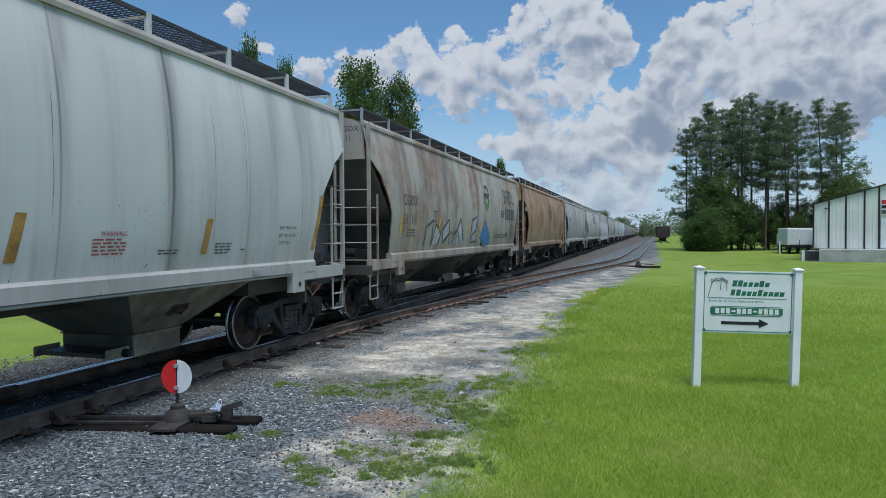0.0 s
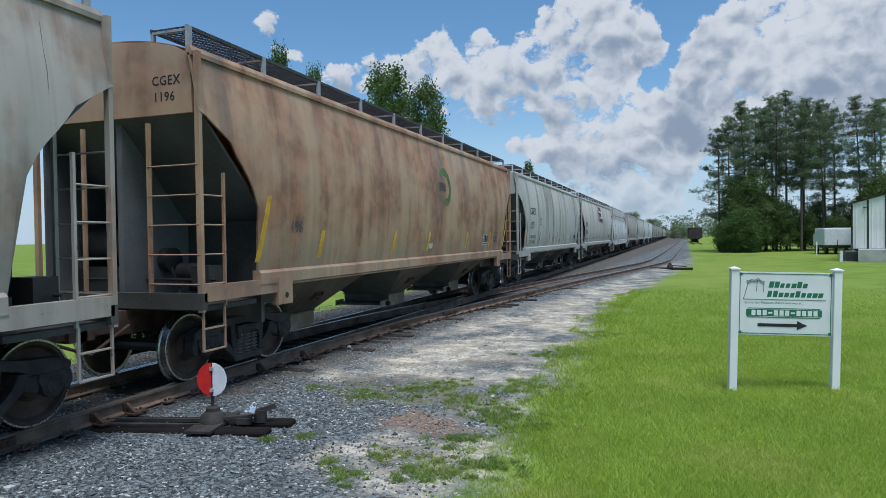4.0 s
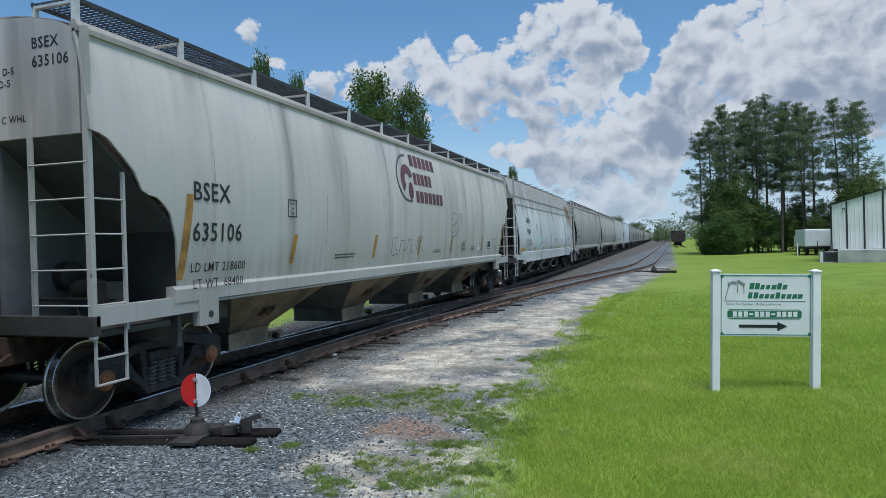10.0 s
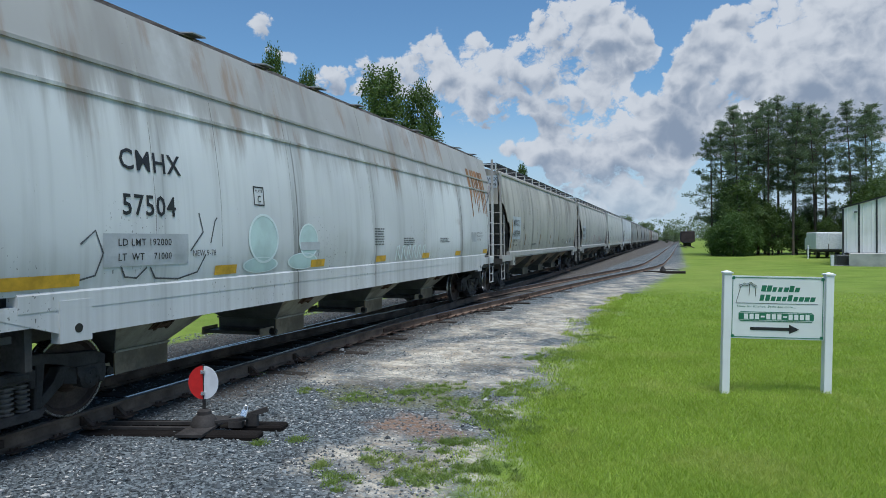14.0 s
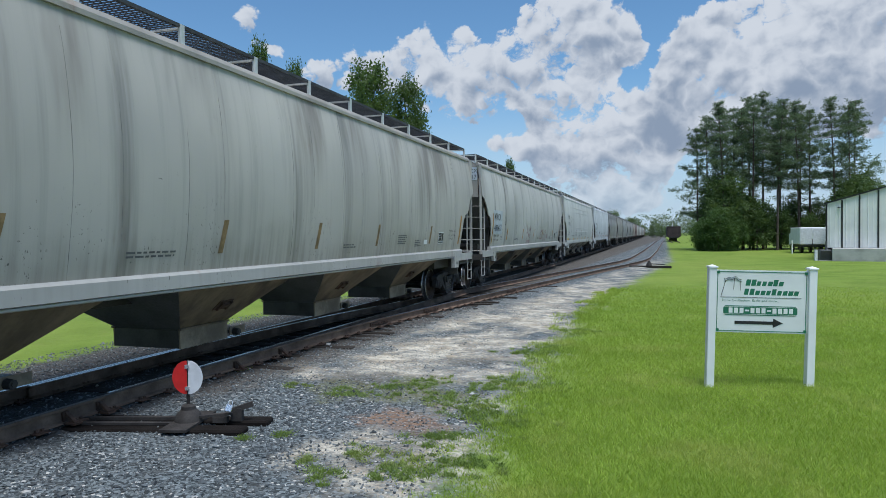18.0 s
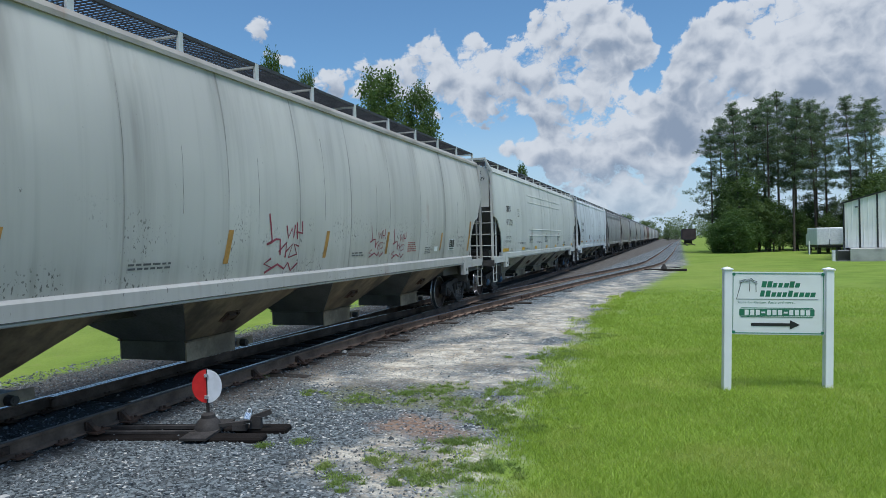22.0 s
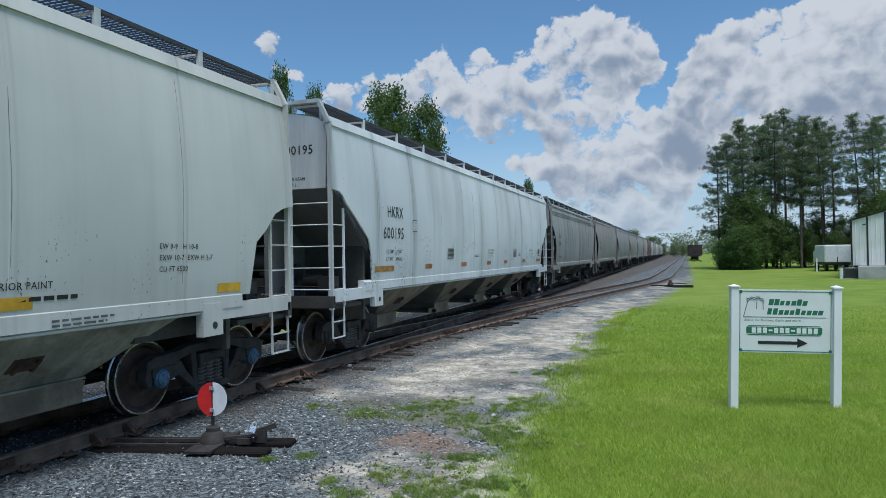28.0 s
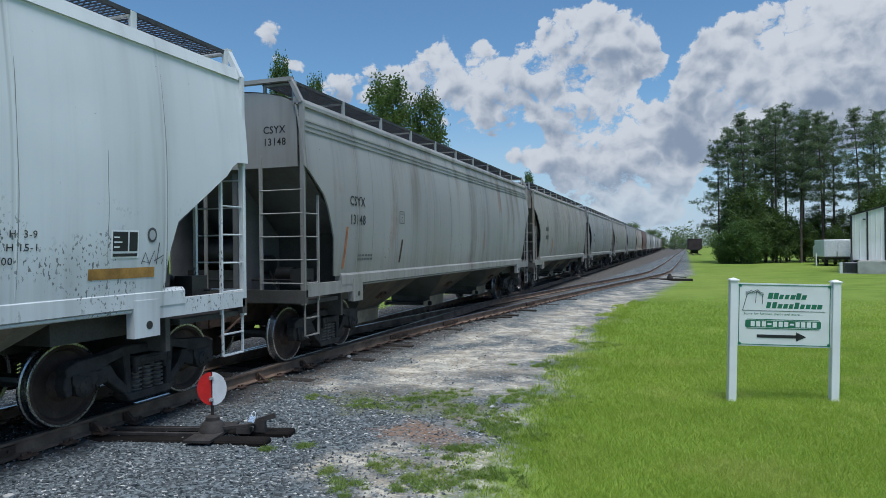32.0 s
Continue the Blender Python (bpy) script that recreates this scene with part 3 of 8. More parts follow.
def lathe(bm, profile, axis="x", centre=(0, 0, 0), sides=24, closed=True):
    """Turns (along, radius) pairs round an axis."""
    rings = []
    for along, r in profile:
        ring = []
        for k in range(sides):
            c, s = math.cos(k * math.tau / sides) * r, math.sin(k * math.tau / sides) * r
            p = {"x": (along, c, s), "y": (s, along, c), "z": (c, s, along)}[axis]
            ring.append(bm.verts.new(Vector(p) + Vector(centre)))
        rings.append(ring)
    for a, b in zip(rings, rings[1:]):
        for k in range(sides):
            bm.faces.new((a[k], a[(k + 1) % sides], b[(k + 1) % sides], b[k]))
    if closed:
        bm.faces.new(rings[0][::-1])
        bm.faces.new(rings[-1])


def prism(bm, outline, x0, x1):
    """An outline of (y, z) pairs drawn out from x0 to x1."""
    a = [bm.verts.new((x0, y, z)) for y, z in outline]
    b = [bm.verts.new((x1, y, z)) for y, z in outline]
    n = len(a)
    for k in range(n):
        bm.faces.new((a[k], a[(k + 1) % n], b[(k + 1) % n], b[k]))
    bm.faces.new(a[::-1])
    bm.faces.new(b)


def mesh_of(name, bm, mat, smooth=False):
    bmesh.ops.recalc_face_normals(bm, faces=bm.faces[:])
    me = bpy.data.meshes.new(name)
    bm.to_mesh(me)
    bm.free()
    me.materials.append(mat)
    if smooth:
        me.shade_smooth()
        me.set_sharp_from_angle(angle=radians(35))
    return me


def part(name, bm, mat, parent, label="", smooth=False):
    """Links a bmesh, or a mesh that is shared, as one mesh object under a thing or a part."""
    me = bm if isinstance(bm, bpy.types.Mesh) else mesh_of(name, bm, mat, smooth)
    ob = new(name, me)
    ob.parent = parent
    return tagged(ob, label)


def thing(name, m, label, category, group="", kind=""):
    ob = new(name)
    ob.matrix_world = m
    return tagged(ob, label, category, group, kind)


def solid(name, bm, mat, label, category, m=None, group="", kind="", smooth=False):
    ob = new(name, mesh_of(name, bm, mat, smooth))
    if m is not None:
        ob.matrix_world = m
    return tagged(ob, label, category, group, kind)


def soup(name, verts, faces, mat):
    me = bpy.data.meshes.new(name)
    me.from_pydata(verts, [], faces)
    me.materials.append(mat)
    return me


# ---- ground ----
def siding_x(y):
    """Centre line of the track that leaves the main line to the right."""
    knots = [(-99, 0), (7.5, 0), (11, 0.10), (15, 0.36), (19, 0.84), (27, 2.0), (35, 3.25), (43, 4.6), (50, 5.65), (56, 6.15), (80, 6.75), (180, 8.4), (600, 15.5)]
    for (y0, x0), (y1, x1) in zip(knots, knots[1:]):
        if y <= y1:
            return x0 + (x1 - x0) * (y - y0) / (y1 - y0)
    return knots[-1][1]


def ground_z(x, y):
    z = -0.24
    if x > 1.6:
        z -= 0.05 * min(1, (x - 1.6) / 3.0)
    if x < -1.6:
        z -= 0.10 * min(1, (-1.6 - x) / 2.0)
    if -1.6 < x < 2.6:
        k = max(0, min(1, (10.2 - y) / 0.8)) * (1 if x < 0.9 else max(0, min(1, max((5.5 - y) / 0.4, (y - 7.0) / 0.4)))) * max(0, min(1, (2.6 - x) / 0.9, (x + 1.6) / 0.5))
        z = z + (-0.205 - z) * k
    if 9.0 < y <= 19:
        k = min(1, (y - 9.0) / 2) * max(0, min(1, (siding_x(y) + 2.1 - x) / 0.7, (x - 0.8) / 0.1))
        z = z + (-0.222 - z) * k
    if y > 19:
        k = min(1, (y - 19) / 6) * max(0, min(1, (siding_x(y) + 2.3 - x) / 0.9, (x - 1.0) / 0.6))
        z = z + (-0.208 - z) * k
    z += (0.012 if -1.5 < x < siding_x(y) + 1.5 else 0.035) * noise.noise(Vector((x * 0.45, y * 0.45, 0))) + 0.012 * noise.noise(Vector((x * 2.1, y * 2.1, 3)))
    return z


def build_ground():
    xs = sorted(set([-2500, -1200, -600, -300, -150, -80, -50, -30, -20, -14, -10, -8] + [round(-6 + 0.2 * i, 2) for i in range(91)] + [13, 14.5, 17, 20, 25, 32, 45, 70, 110, 200, 400, 900, 2500]))
    ys = sorted(set([-600, -200, -80, -30, -12, -6] + [round(-3 + 0.25 * i, 2) for i in range(133)] + [31, 33, 36, 40, 45, 50, 56, 64, 75, 90, 110, 140, 190, 260, 380, 600, 1000, 1800, 4000]))
    verts = [(x, y, ground_z(x, y) if abs(x) < 60 and -15 < y < 400 else -0.29) for y in ys for x in xs]
    w = len(xs)
    faces = [(j * w + i, j * w + i + 1, (j + 1) * w + i + 1, (j + 1) * w + i) for j in range(len(ys) - 1) for i in range(w - 1)]
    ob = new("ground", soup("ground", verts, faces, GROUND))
    ob.data.shade_smooth()
    tagged(ob, "mown lawn, pale sandy dirt and grey railway ballast", "ground", kind="structure")


build_ground()

# ---- tracks ----
RAIL_SHAPE = [(-0.07, -0.185), (0.07, -0.185), (0.07, -0.170), (0.012, -0.148), (0.012, -0.045), (0.036, -0.034), (0.036, -0.006), (0.028, 0.0), (-0.028, 0.0), (-0.036, -0.006), (-0.036, -0.034), (-0.012, -0.045), (-0.012, -0.148), (-0.07, -0.170)]


def rail(way, parent, bright, label):
    verts, faces = [], []
    k = len(RAIL_SHAPE)
    for i, (x, y) in enumerate(way):
        a, b = way[max(0, i - 1)], way[min(len(way) - 1, i + 1)]
        d = Vector((b[0] - a[0], b[1] - a[1])).normalized()
        verts += [(x + d.y * u, y - d.x * u, v) for u, v in RAIL_SHAPE]
        if i:
            faces += [((i - 1) * k + j, (i - 1) * k + (j + 1) % k, i * k + (j + 1) % k, i * k + j) for j in range(k)]
    me = soup("rail", verts, faces, RAIL)
    me.materials.append(RAIL_TOP if bright else RAIL_DULL)
    for f in me.polygons:
        if f.index % k in (6, 7, 8):
            f.material_index = 1
    ob = new("rail", me)
    ob.parent = parent
    tagged(ob, label)


def build_tracks():
    main = thing("main_track", pose(0, 0, 0), "main railway track with worn rails on dark timber ties", "railway track", kind="structure")
    side = thing("siding_track", pose(0, 0, 0), "siding that leaves the main line, rust-brown rails", "railway track", kind="structure")
    ys = [-30, -10, 0, 4, 6] + [7.5 + 1.5 * i for i in range(45)] + [80, 100, 130, 180, 260, 400, 700]
    rail([(-0.755, -30), (-0.755, 900)], main, True, "rail with a bright worn head")
    rail([(0.755 + siding_x(y), y) for y in ys if y < 16], main, False, "rusty stock rail")
    rail([(0.755 + siding_x(y), y) for y in ys if y > 14.9], side, True, "curved rail with a worn head")
    rail([(0.69, 6.8), (0.755, 11), (0.755, 20), (0.755, 900)], main, True, "straight rail with a bright worn head")
    rail([(-0.67 + siding_x(6.8), 6.8)] + [(-0.755 + siding_x(y), y) for y in ys if y > 10], side, True, "curved rail with a bright worn head")
    rail([(0.755 - 0.13, y) for y in (26, 32)], main, False, "guard rail")
    # ties: short ones, then long switch timbers, then two tracks apart
    bm = bmesh.new()
    box(bm, -1.3, 1.3, -0.115, 0.115, -0.34, -0.185)
    short = mesh_of("tie", bm, TIMBER)
    rng = random.Random(4)
    far = bmesh.new()
    y = -4.0
    while y < 260:
        reach = siding_x(y) + 1.3
        if 5.4 < y < 7.0:
            y += 0.6
            continue
        if y < 62:
            if reach < 3.6:
                bm = bmesh.new()
                box(bm, -1.3, reach + rng.uniform(-0.42, 0.3), -0.115, 0.115, -0.34, -0.185)
                bmesh.ops.bevel(bm, geom=bm.edges[:], offset=0.012, segments=1, affect="EDGES")
                me = mesh_of("tie", bm, TIMBER)
                ob = part("tie", me, TIMBER, main)
                ob.matrix_basis = pose(rng.uniform(-0.04, 0.04), y, rng.uniform(-0.04, 0.0), 0, rng.uniform(-0.2, 0.9), rng.uniform(-3.0, 3.0))
            else:
                for cx, parent in ((0, main), (siding_x(y), side)):
                    ob = part("tie", short, TIMBER, parent)
                    ob.matrix_basis = pose(cx, y, rng.uniform(-0.02, 0.0) - (0.05 if y > 28 else 0.0), 0, 0, rng.uniform(-1.5, 1.5))
        else:
            box(far, -1.3, 1.3, y - 0.115, y + 0.115, -0.39, -0.235)
            cx = siding_x(y)
            box(far, cx - 1.3, cx + 1.3, y - 0.115, y + 0.115, -0.39, -0.235)
        y += 0.52 + rng.uniform(-0.03, 0.03)
    ob = part("far_ties", far, TIMBER, main)
    tagged(ob, kind="stuff")
    # tie plates, spikes and rail braces along the nearest rail
    bm = bmesh.new()
    box(bm, -0.18, 0.18, -0.09, 0.09, -0.185, -0.170)
    for sx in (-0.1, 0.1):
        box(bm, sx - 0.014, sx + 0.014, -0.05, -0.022, -0.175, -0.138)
        box(bm, sx - 0.014, sx + 0.014, 0.03, 0.058, -0.175, -0.142)
    plate = mesh_of("tie_plate", bm, RUSTY)
    y = 2.0
    while y < 30:
        ob = part("tie_plate", plate, RUSTY, main)
        ob.matrix_basis = pose(0.755 + siding_x(y), y, 0)
        ob = part("tie_plate", plate, RUSTY, main)
        ob.matrix_basis = pose(-0.755, y, 0)
        y += 0.52
    bm = bmesh.new()
    prism(bm, [(-0.04, -0.17), (0.04, -0.17), (0.04, -0.05), (-0.04, -0.05)], 0.02, 0.05)
    bar(bm, (0.05, 0, -0.06), (0.19, 0, -0.17), 0.05, 0.03)
    box(bm, 0.04, 0.24, -0.06, 0.06, -0.185, -0.165)
    brace = mesh_of("rail_brace", bm, RUSTY)
    for y in (6.05, 6.55, 9.3, 10.6):
        ob = part("rail_brace", brace, RUSTY, main)
        ob.matrix_basis = pose(0.755 + siding_x(y), y, 0)
    # joint bars
    bm = bmesh.new()
    box(bm, 0.012, 0.045, -0.45, 0.45, -0.13, -0.045)
    for k in range(6):
        lathe(bm, [(0.045, 0.018), (0.068, 0.018)], "x", (0, -0.36 + 0.145 * k, -0.088), 6)
    joint = mesh_of("joint_bar", bm, RUSTY)
    for y in (4.6, 14.6, 17.5, 24.0):
        ob = part("joint_bar", joint, RUSTY, main)
        ob.matrix_basis = pose(0.755 + siding_x(y), y, 0, 0, 0, -math.degrees(math.atan2(siding_x(y + 0.5) - siding_x(y - 0.5), 1)))


build_tracks()


TARRED = plain("tarred_timber", (0.013, 0.011, 0.01), 0.95, 0.0, 0.4, 3.0, 30.0, 0.6, 0.01, 0.12)


def build_switch_stand():
    """Ground throw with a red and white target, on two head timbers."""
    for y, x1 in ((5.81, 3.01), (6.21, 3.08)):
        ob = solid("switch_timber", bevelled(-1.35, x1, -0.12, 0.12, -0.2, 0.0, 0.02), TARRED, "long dark creosoted head timber under the switch stand", "railway tie", pose(0, y, -0.21, 0, 0, 14), "head timbers")
    stand = thing("switch_stand", pose(2.13, 6.55, -0.21, 0, 0, 14), "low switch stand with a red and white round target", "switch stand")
    bm = bmesh.new()
    box(bm, -0.16, 0.16, -0.42, 0.42, 0.0, 0.03)
    lathe(bm, [(0.03, 0.16), (0.07, 0.155), (0.13, 0.12), (0.16, 0.085), (0.2, 0.08), (0.22, 0.05)], "z", (0, 0, 0), 20)
    part("base", bm, IRON, stand, "rusty black cast base", True)
    bm = bmesh.new()
    bar(bm, (0, 0, 0.2), (0, 0, 0.73), 0.038, 0.012)
    part("mast", bm, IRON, stand)
    for sign, mat, name in ((-1, RED, "red_target_half"), (1, ENAMEL, "white_target_half")):
        bm = bmesh.new()
        pts = [(0.008 * sign, -0.2)] + [(sign * (0.008 + 0.175 * math.cos(a)), 0.2 * math.sin(a)) for a in np.linspace(-math.pi / 2, math.pi / 2, 19)[1:-1]] + [(0.008 * sign, 0.2)]
        a = [bm.verts.new((x, -0.014, 0.54 + z)) for x, z in pts]
        b = [bm.verts.new((x, -0.008, 0.54 + z)) for x, z in pts]
        for k in range(len(a)):
            bm.faces.new((a[k], a[(k + 1) % len(a)], b[(k + 1) % len(a)], b[k]))
        bm.faces.new(a)
        bm.faces.new(b[::-1])
        ob = part(name, bm, mat, stand, "enamelled half disc")
        ob.rotation_euler = (0, 0, radians(2))
    for z in (0.41, 0.67):
        bm = bmesh.new()
        box(bm, -0.026, 0.026, -0.03, 0.012, z - 0.02, z + 0.02)
        ob = part("target_clip", bm, CHROME, stand, "small bolted bracket")
        ob.rotation_euler = (0, 0, radians(2))
    bm = bmesh.new()
    bar(bm, (0.1, -0.02, 0.07), (0.52, 0.06, 0.10), 0.06, 0.03)
    part("throw_lever", bm, IRON, stand, "short black lever")
    bm = bmesh.new()
    box(bm, 0.49, 0.62, 0.06, 0.14, 0.0, 0.15)
    bar(bm, (0.52, 0.09, 0.13), (0.74, 0.12, 0.20), 0.05, 0.06)
    box(bm, 0.30, 0.47, -0.02, 0.05, 0.0, 0.07)
    part("lever_latch", bm, IRON, stand)
    bm = bmesh.new()
    bar(bm, (-0.1, 0.10, 0.02), (-1.45, 0.06, 0.02), 0.05, 0.04)
    bar(bm, (-0.1, -0.12, 0.02), (-1.45, -0.14, 0.02), 0.06, 0.03)
    part("throw_rod", bm, IRON, stand, "rod to the switch points")
    lock = thing("padlock", pose(2.63, 6.66, 0.01, -20, 18, 25), "shiny steel padlock hanging on the stand's lever", "padlock")
    part("lock_body", bevelled(-0.04, 0.04, -0.018, 0.018, -0.085, 0.0, 0.007), CHROME, lock)
    bm = bmesh.new()
    for k in range(8):
        a, b = math.pi * k / 8, math.pi * (k + 1) / 8
        bar(bm, (0.024 * math.cos(a), 0, 0.02 + 0.03 * math.sin(a)), (0.024 * math.cos(b), 0, 0.02 + 0.03 * math.sin(b)), 0.011, sides=6)
    for s in (-0.024, 0.024):
        bar(bm, (s, 0, -0.005), (s, 0, 0.022), 0.011, sides=6)
    part("shackle", bm, CHROME, lock)


build_switch_stand()


def build_derail():
    """A small stand on a long timber beside the siding, and pale stones."""
    solid("derail_timber", bevelled(-0.9, 2.3, -0.13, 0.13, -0.2, 0.06, 0.02), TIMBER, "long dark timber beside the siding", "railway tie", pose(6.1, 45.4, -0.2, 0, 0, -6))
    stand = thing("derail_stand", pose(7.0, 45.3, -0.14), "small dark ground stand on a long timber", "switch stand")
    bm = bmesh.new()
    lathe(bm, [(0.0, 0.2), (0.1, 0.18), (0.22, 0.1), (0.3, 0.08)], "z", (0, 0, 0), 14)
    part("base", bm, IRON, stand, "", True)
    bm = bmesh.new()
    bar(bm, (0.1, 0, 0.12), (1.0, 0.05, 0.06), 0.07, 0.05)
    part("lever", bm, IRON, stand)
    rng = random.Random(6)
    for x, y, r in ((1.12, 12.0, 0.055), (4.31, 45.9, 0.10), (5.3, 44.7, 0.12), (3.4, 7.9, 0.03), (3.2, 9.3, 0.025), (4.95, 9.0, 0.05), (5.2, 8.6, 0.04), (0.35, 4.45, 0.04), (1.75, 4.25, 0.055), (2.2, 4.35, 0.04)):
        bm = bmesh.new()
        bmesh.ops.create_icosphere(bm, subdivisions=1, radius=r)
        for v in bm.verts:
            v.co = Vector((v.co.x * rng.uniform(0.8, 1.5), v.co.y * rng.uniform(0.7, 1.2), v.co.z * rng.uniform(0.45, 0.8)))
        solid("pale_stone", bm, CONCRETE, "pale loose stone lying on the ballast", "stone", pose(x, y, ground_z(x, y) + r * 0.3, 0, 0, rng.uniform(0, 180)), "loose stones")


build_derail()


# ---- the train ----
HOP_PLATE = plain("dusty_gate_plate", (0.27, 0.215, 0.15), 0.8, 0.0, 0.5, 2.0, 25.0, 0.2)


def grimy(name, colour, soot, seed):
    """Hopper steel under caked dust, oil stains and scuffs."""
    mat, n, shader, where = start(name, 0.75)
    moved = n.vec("ADD", where, (seed * 2.3, seed * 5.1, seed))
    info = n.add("ShaderNodeObjectInfo").outputs["Random"]
    shift = n.add("ShaderNodeCombineXYZ")
    n.link(n.math("MULTIPLY", info, 40.0), shift.inputs[1])
    moved = n.vec("ADD", moved, shift.outputs[0])
    big = n.noise(moved, 0.9, 6.0, 0.62)
    runs = n.noise(n.scaled(moved, 1, 1.6, 0.7), 1.0, 6.0, 0.65)
    fine = n.noise(moved, 18.0, 4.0, 0.65)
    tone = n.mix(n.step(runs, 0.35, 0.65), tuple(c * 0.62 for c in colour), tuple(c * 1.2 for c in colour))
    tone = n.mix(n.math("MULTIPLY", n.step(big, 0.47, 0.66), soot), tone, (0.022, 0.02, 0.018))
    tone = n.mix(n.math("MULTIPLY", n.step(n.noise(moved, 2.4, 5.0, 0.6), 0.56, 0.66), 0.45), tone, (0.12, 0.07, 0.04))
    tone = n.mix(n.math("MULTIPLY", n.step(fine, 0.55, 0.72), 0.35), tone, (0.04, 0.036, 0.03))
    n.link(tone, shader.inputs["Base Color"])
    bump(n, shader, n.math("ADD", n.math("MULTIPLY", big, 2.0), n.math("MULTIPLY", fine, 0.15)), 0.4, 0.02)
    return mat

GAP = 1.35           # from corner post to corner post of coupled cars
WHEEL_R, WHEELBASE, TRUCK_IN = 0.483, 1.95, 1.5
SILL_LOW, SILL_TOP, EAVE = 1.33, 1.53, 4.50
SHARED = {}
WHEELSETS = []       # (wheelset, place along its car, height)
TRAIN = []           # (car, place along the track at the start)


def shared(key, build, mat, smooth=False):
    """A mesh that is built once and used by all alike parts."""
    if key not in SHARED:
        bm = bmesh.new()
        build(bm)
        SHARED[key] = mesh_of(key[0], bm, mat, smooth)
    return SHARED[key]


def cut_z(spec, d):
    """Lower edge of the side sheet, d metres from the car's end."""
    table = spec["cut"]
    if d >= table[-1][0]:
        return SILL_TOP - 0.03
    for (d0, z0), (d1, z1) in zip(table, table[1:]):
        if d <= d1:
            return z0 + (z1 - z0) * (d - d0) / (d1 - d0)
    return SILL_TOP


ROUND_CUT = [(0.0, 3.73), (0.06, 3.72), (0.6, 3.38), (0.67, 3.23), (0.88, 3.02), (1.06, 2.8), (1.2, 2.49), (1.25, 2.2), (1.25, 1.5)]
NOTCH_CUT = [(0.0, 3.37), (0.2, 3.34), (0.6, 2.97), (0.65, 2.8), (0.78, 2.7), (1.0, 2.67), (1.15, 2.54), (1.3, 2.36), (1.34, 1.95), (1.35, 1.5)]
CHAMFER_CUT = [(0.0, 3.42), (0.07, 3.39), (0.63, 2.93), (0.74, 2.71), (1.07, 1.95), (1.08, 1.5)]
SLANT_CUT = [(0.0, 3.26), (0.31, 3.24), (0.45, 3.06), (0.53, 3.01), (1.53, 2.31), (1.6, 1.79), (1.6, 1.5)]
TANK_CUT = [(0.0, 3.98), (0.08, 3.94), (0.28, 3.68), (0.78, 2.11), (0.92, 1.63), (0.93, 1.5)]
WAVE_CUT = [(0.0, 2.85), (0.25, 2.81), (0.52, 2.7), (0.7, 2.48), (0.87, 2.35), (1.0, 2.25), (1.08, 2.0), (1.1, 1.5)]


def side_x(spec, y, z):
    """Outward distance of the side sheet from the car's centre line."""
    low, mid, top, peak = spec["girth"]
    t = (z - SILL_TOP) / (spec["eave"] - SILL_TOP)
    if t < peak:
        u = 1 - t / peak
        x = mid - (mid - low) * u * u
    else:
        u = (t - peak) / (1 - peak)
        x = mid - (mid - top) * u * u
    panel = spec["panel"]
    wave = abs(math.sin(math.pi * (y + spec["L"] / 2) / panel))
    return x + spec["bulge"] * (wave ** 0.7) * max(0.0, math.sin(math.pi * min(1, max(0, t))))


def side_sheet(spec, s):
    L = spec["L"]
    bm = bmesh.new()
    ys = []
    y = -L / 2
    while y < L / 2 - 0.01:
        ys.append(y)
        d = min(y + L / 2, L / 2 - y)
        y += 0.12 if d < 2.1 else spec["panel"] / 8
    ys.append(L / 2)
    rows = 14
    outer, inner = [], []
    for y in ys:
        d = min(y + L / 2, L / 2 - y)
        z0 = cut_z(spec, d)
        col, back = [], []
        for k in range(rows + 1):
            z = z0 + (spec["eave"] - z0) * k / rows
            x = side_x(spec, y, z)
            col.append(bm.verts.new((s * x, y, z)))
            back.append(bm.verts.new((s * (x - 0.03), y, z)))
        outer.append(col)
        inner.append(back)
    for a, b, c, d in zip(outer, outer[1:], inner, inner[1:]):
        for k in range(rows):
            bm.faces.new((a[k], b[k], b[k + 1], a[k + 1]))
            bm.faces.new((c[k], c[k + 1], d[k + 1], d[k]))
        bm.faces.new((a[0], c[0], d[0], b[0]))
        bm.faces.new((a[-1], b[-1], d[-1], c[-1]))
    for a, c in ((outer[0], inner[0]), (outer[-1], inner[-1])):
        for k in range(rows):
            bm.faces.new((a[k], a[k + 1], c[k + 1], c[k]))
    return bm


def seam_strip(spec, y, half=0.014, low=0.0, high=1.0):
    """A narrow welded seam, or the dirt along it, that follows the side."""
    bm = bmesh.new()
    d = min(y + spec["L"] / 2, spec["L"] / 2 - y)
    base = cut_z(spec, d) + 0.02
    z0, z1 = base + (spec["eave"] - 0.05 - base) * low, base + (spec["eave"] - 0.05 - base) * high
    out = 0.004 if half > 0.01 else 0.0025
    last = None
    for k in range(13):
        z = z0 + (z1 - z0) * k / 12
        w = half * (0.25 if k in (0, 12) else 1.0)
        sway = 0.005 * math.sin(k * 0.9 + y * 5) if half < 0.01 else 0.0
        x = side_x(spec, y + sway, z)
        ring = [bm.verts.new((x + dx, y + sway + dy * w, z)) for dx, dy in ((-0.01, -1), (out, -0.5), (out, 0.5), (-0.01, 1))]
        if last:
            for i in range(4):
                bm.faces.new((last[i], last[(i + 1) % 4], ring[(i + 1) % 4], ring[i]))
        last = ring
    return bm


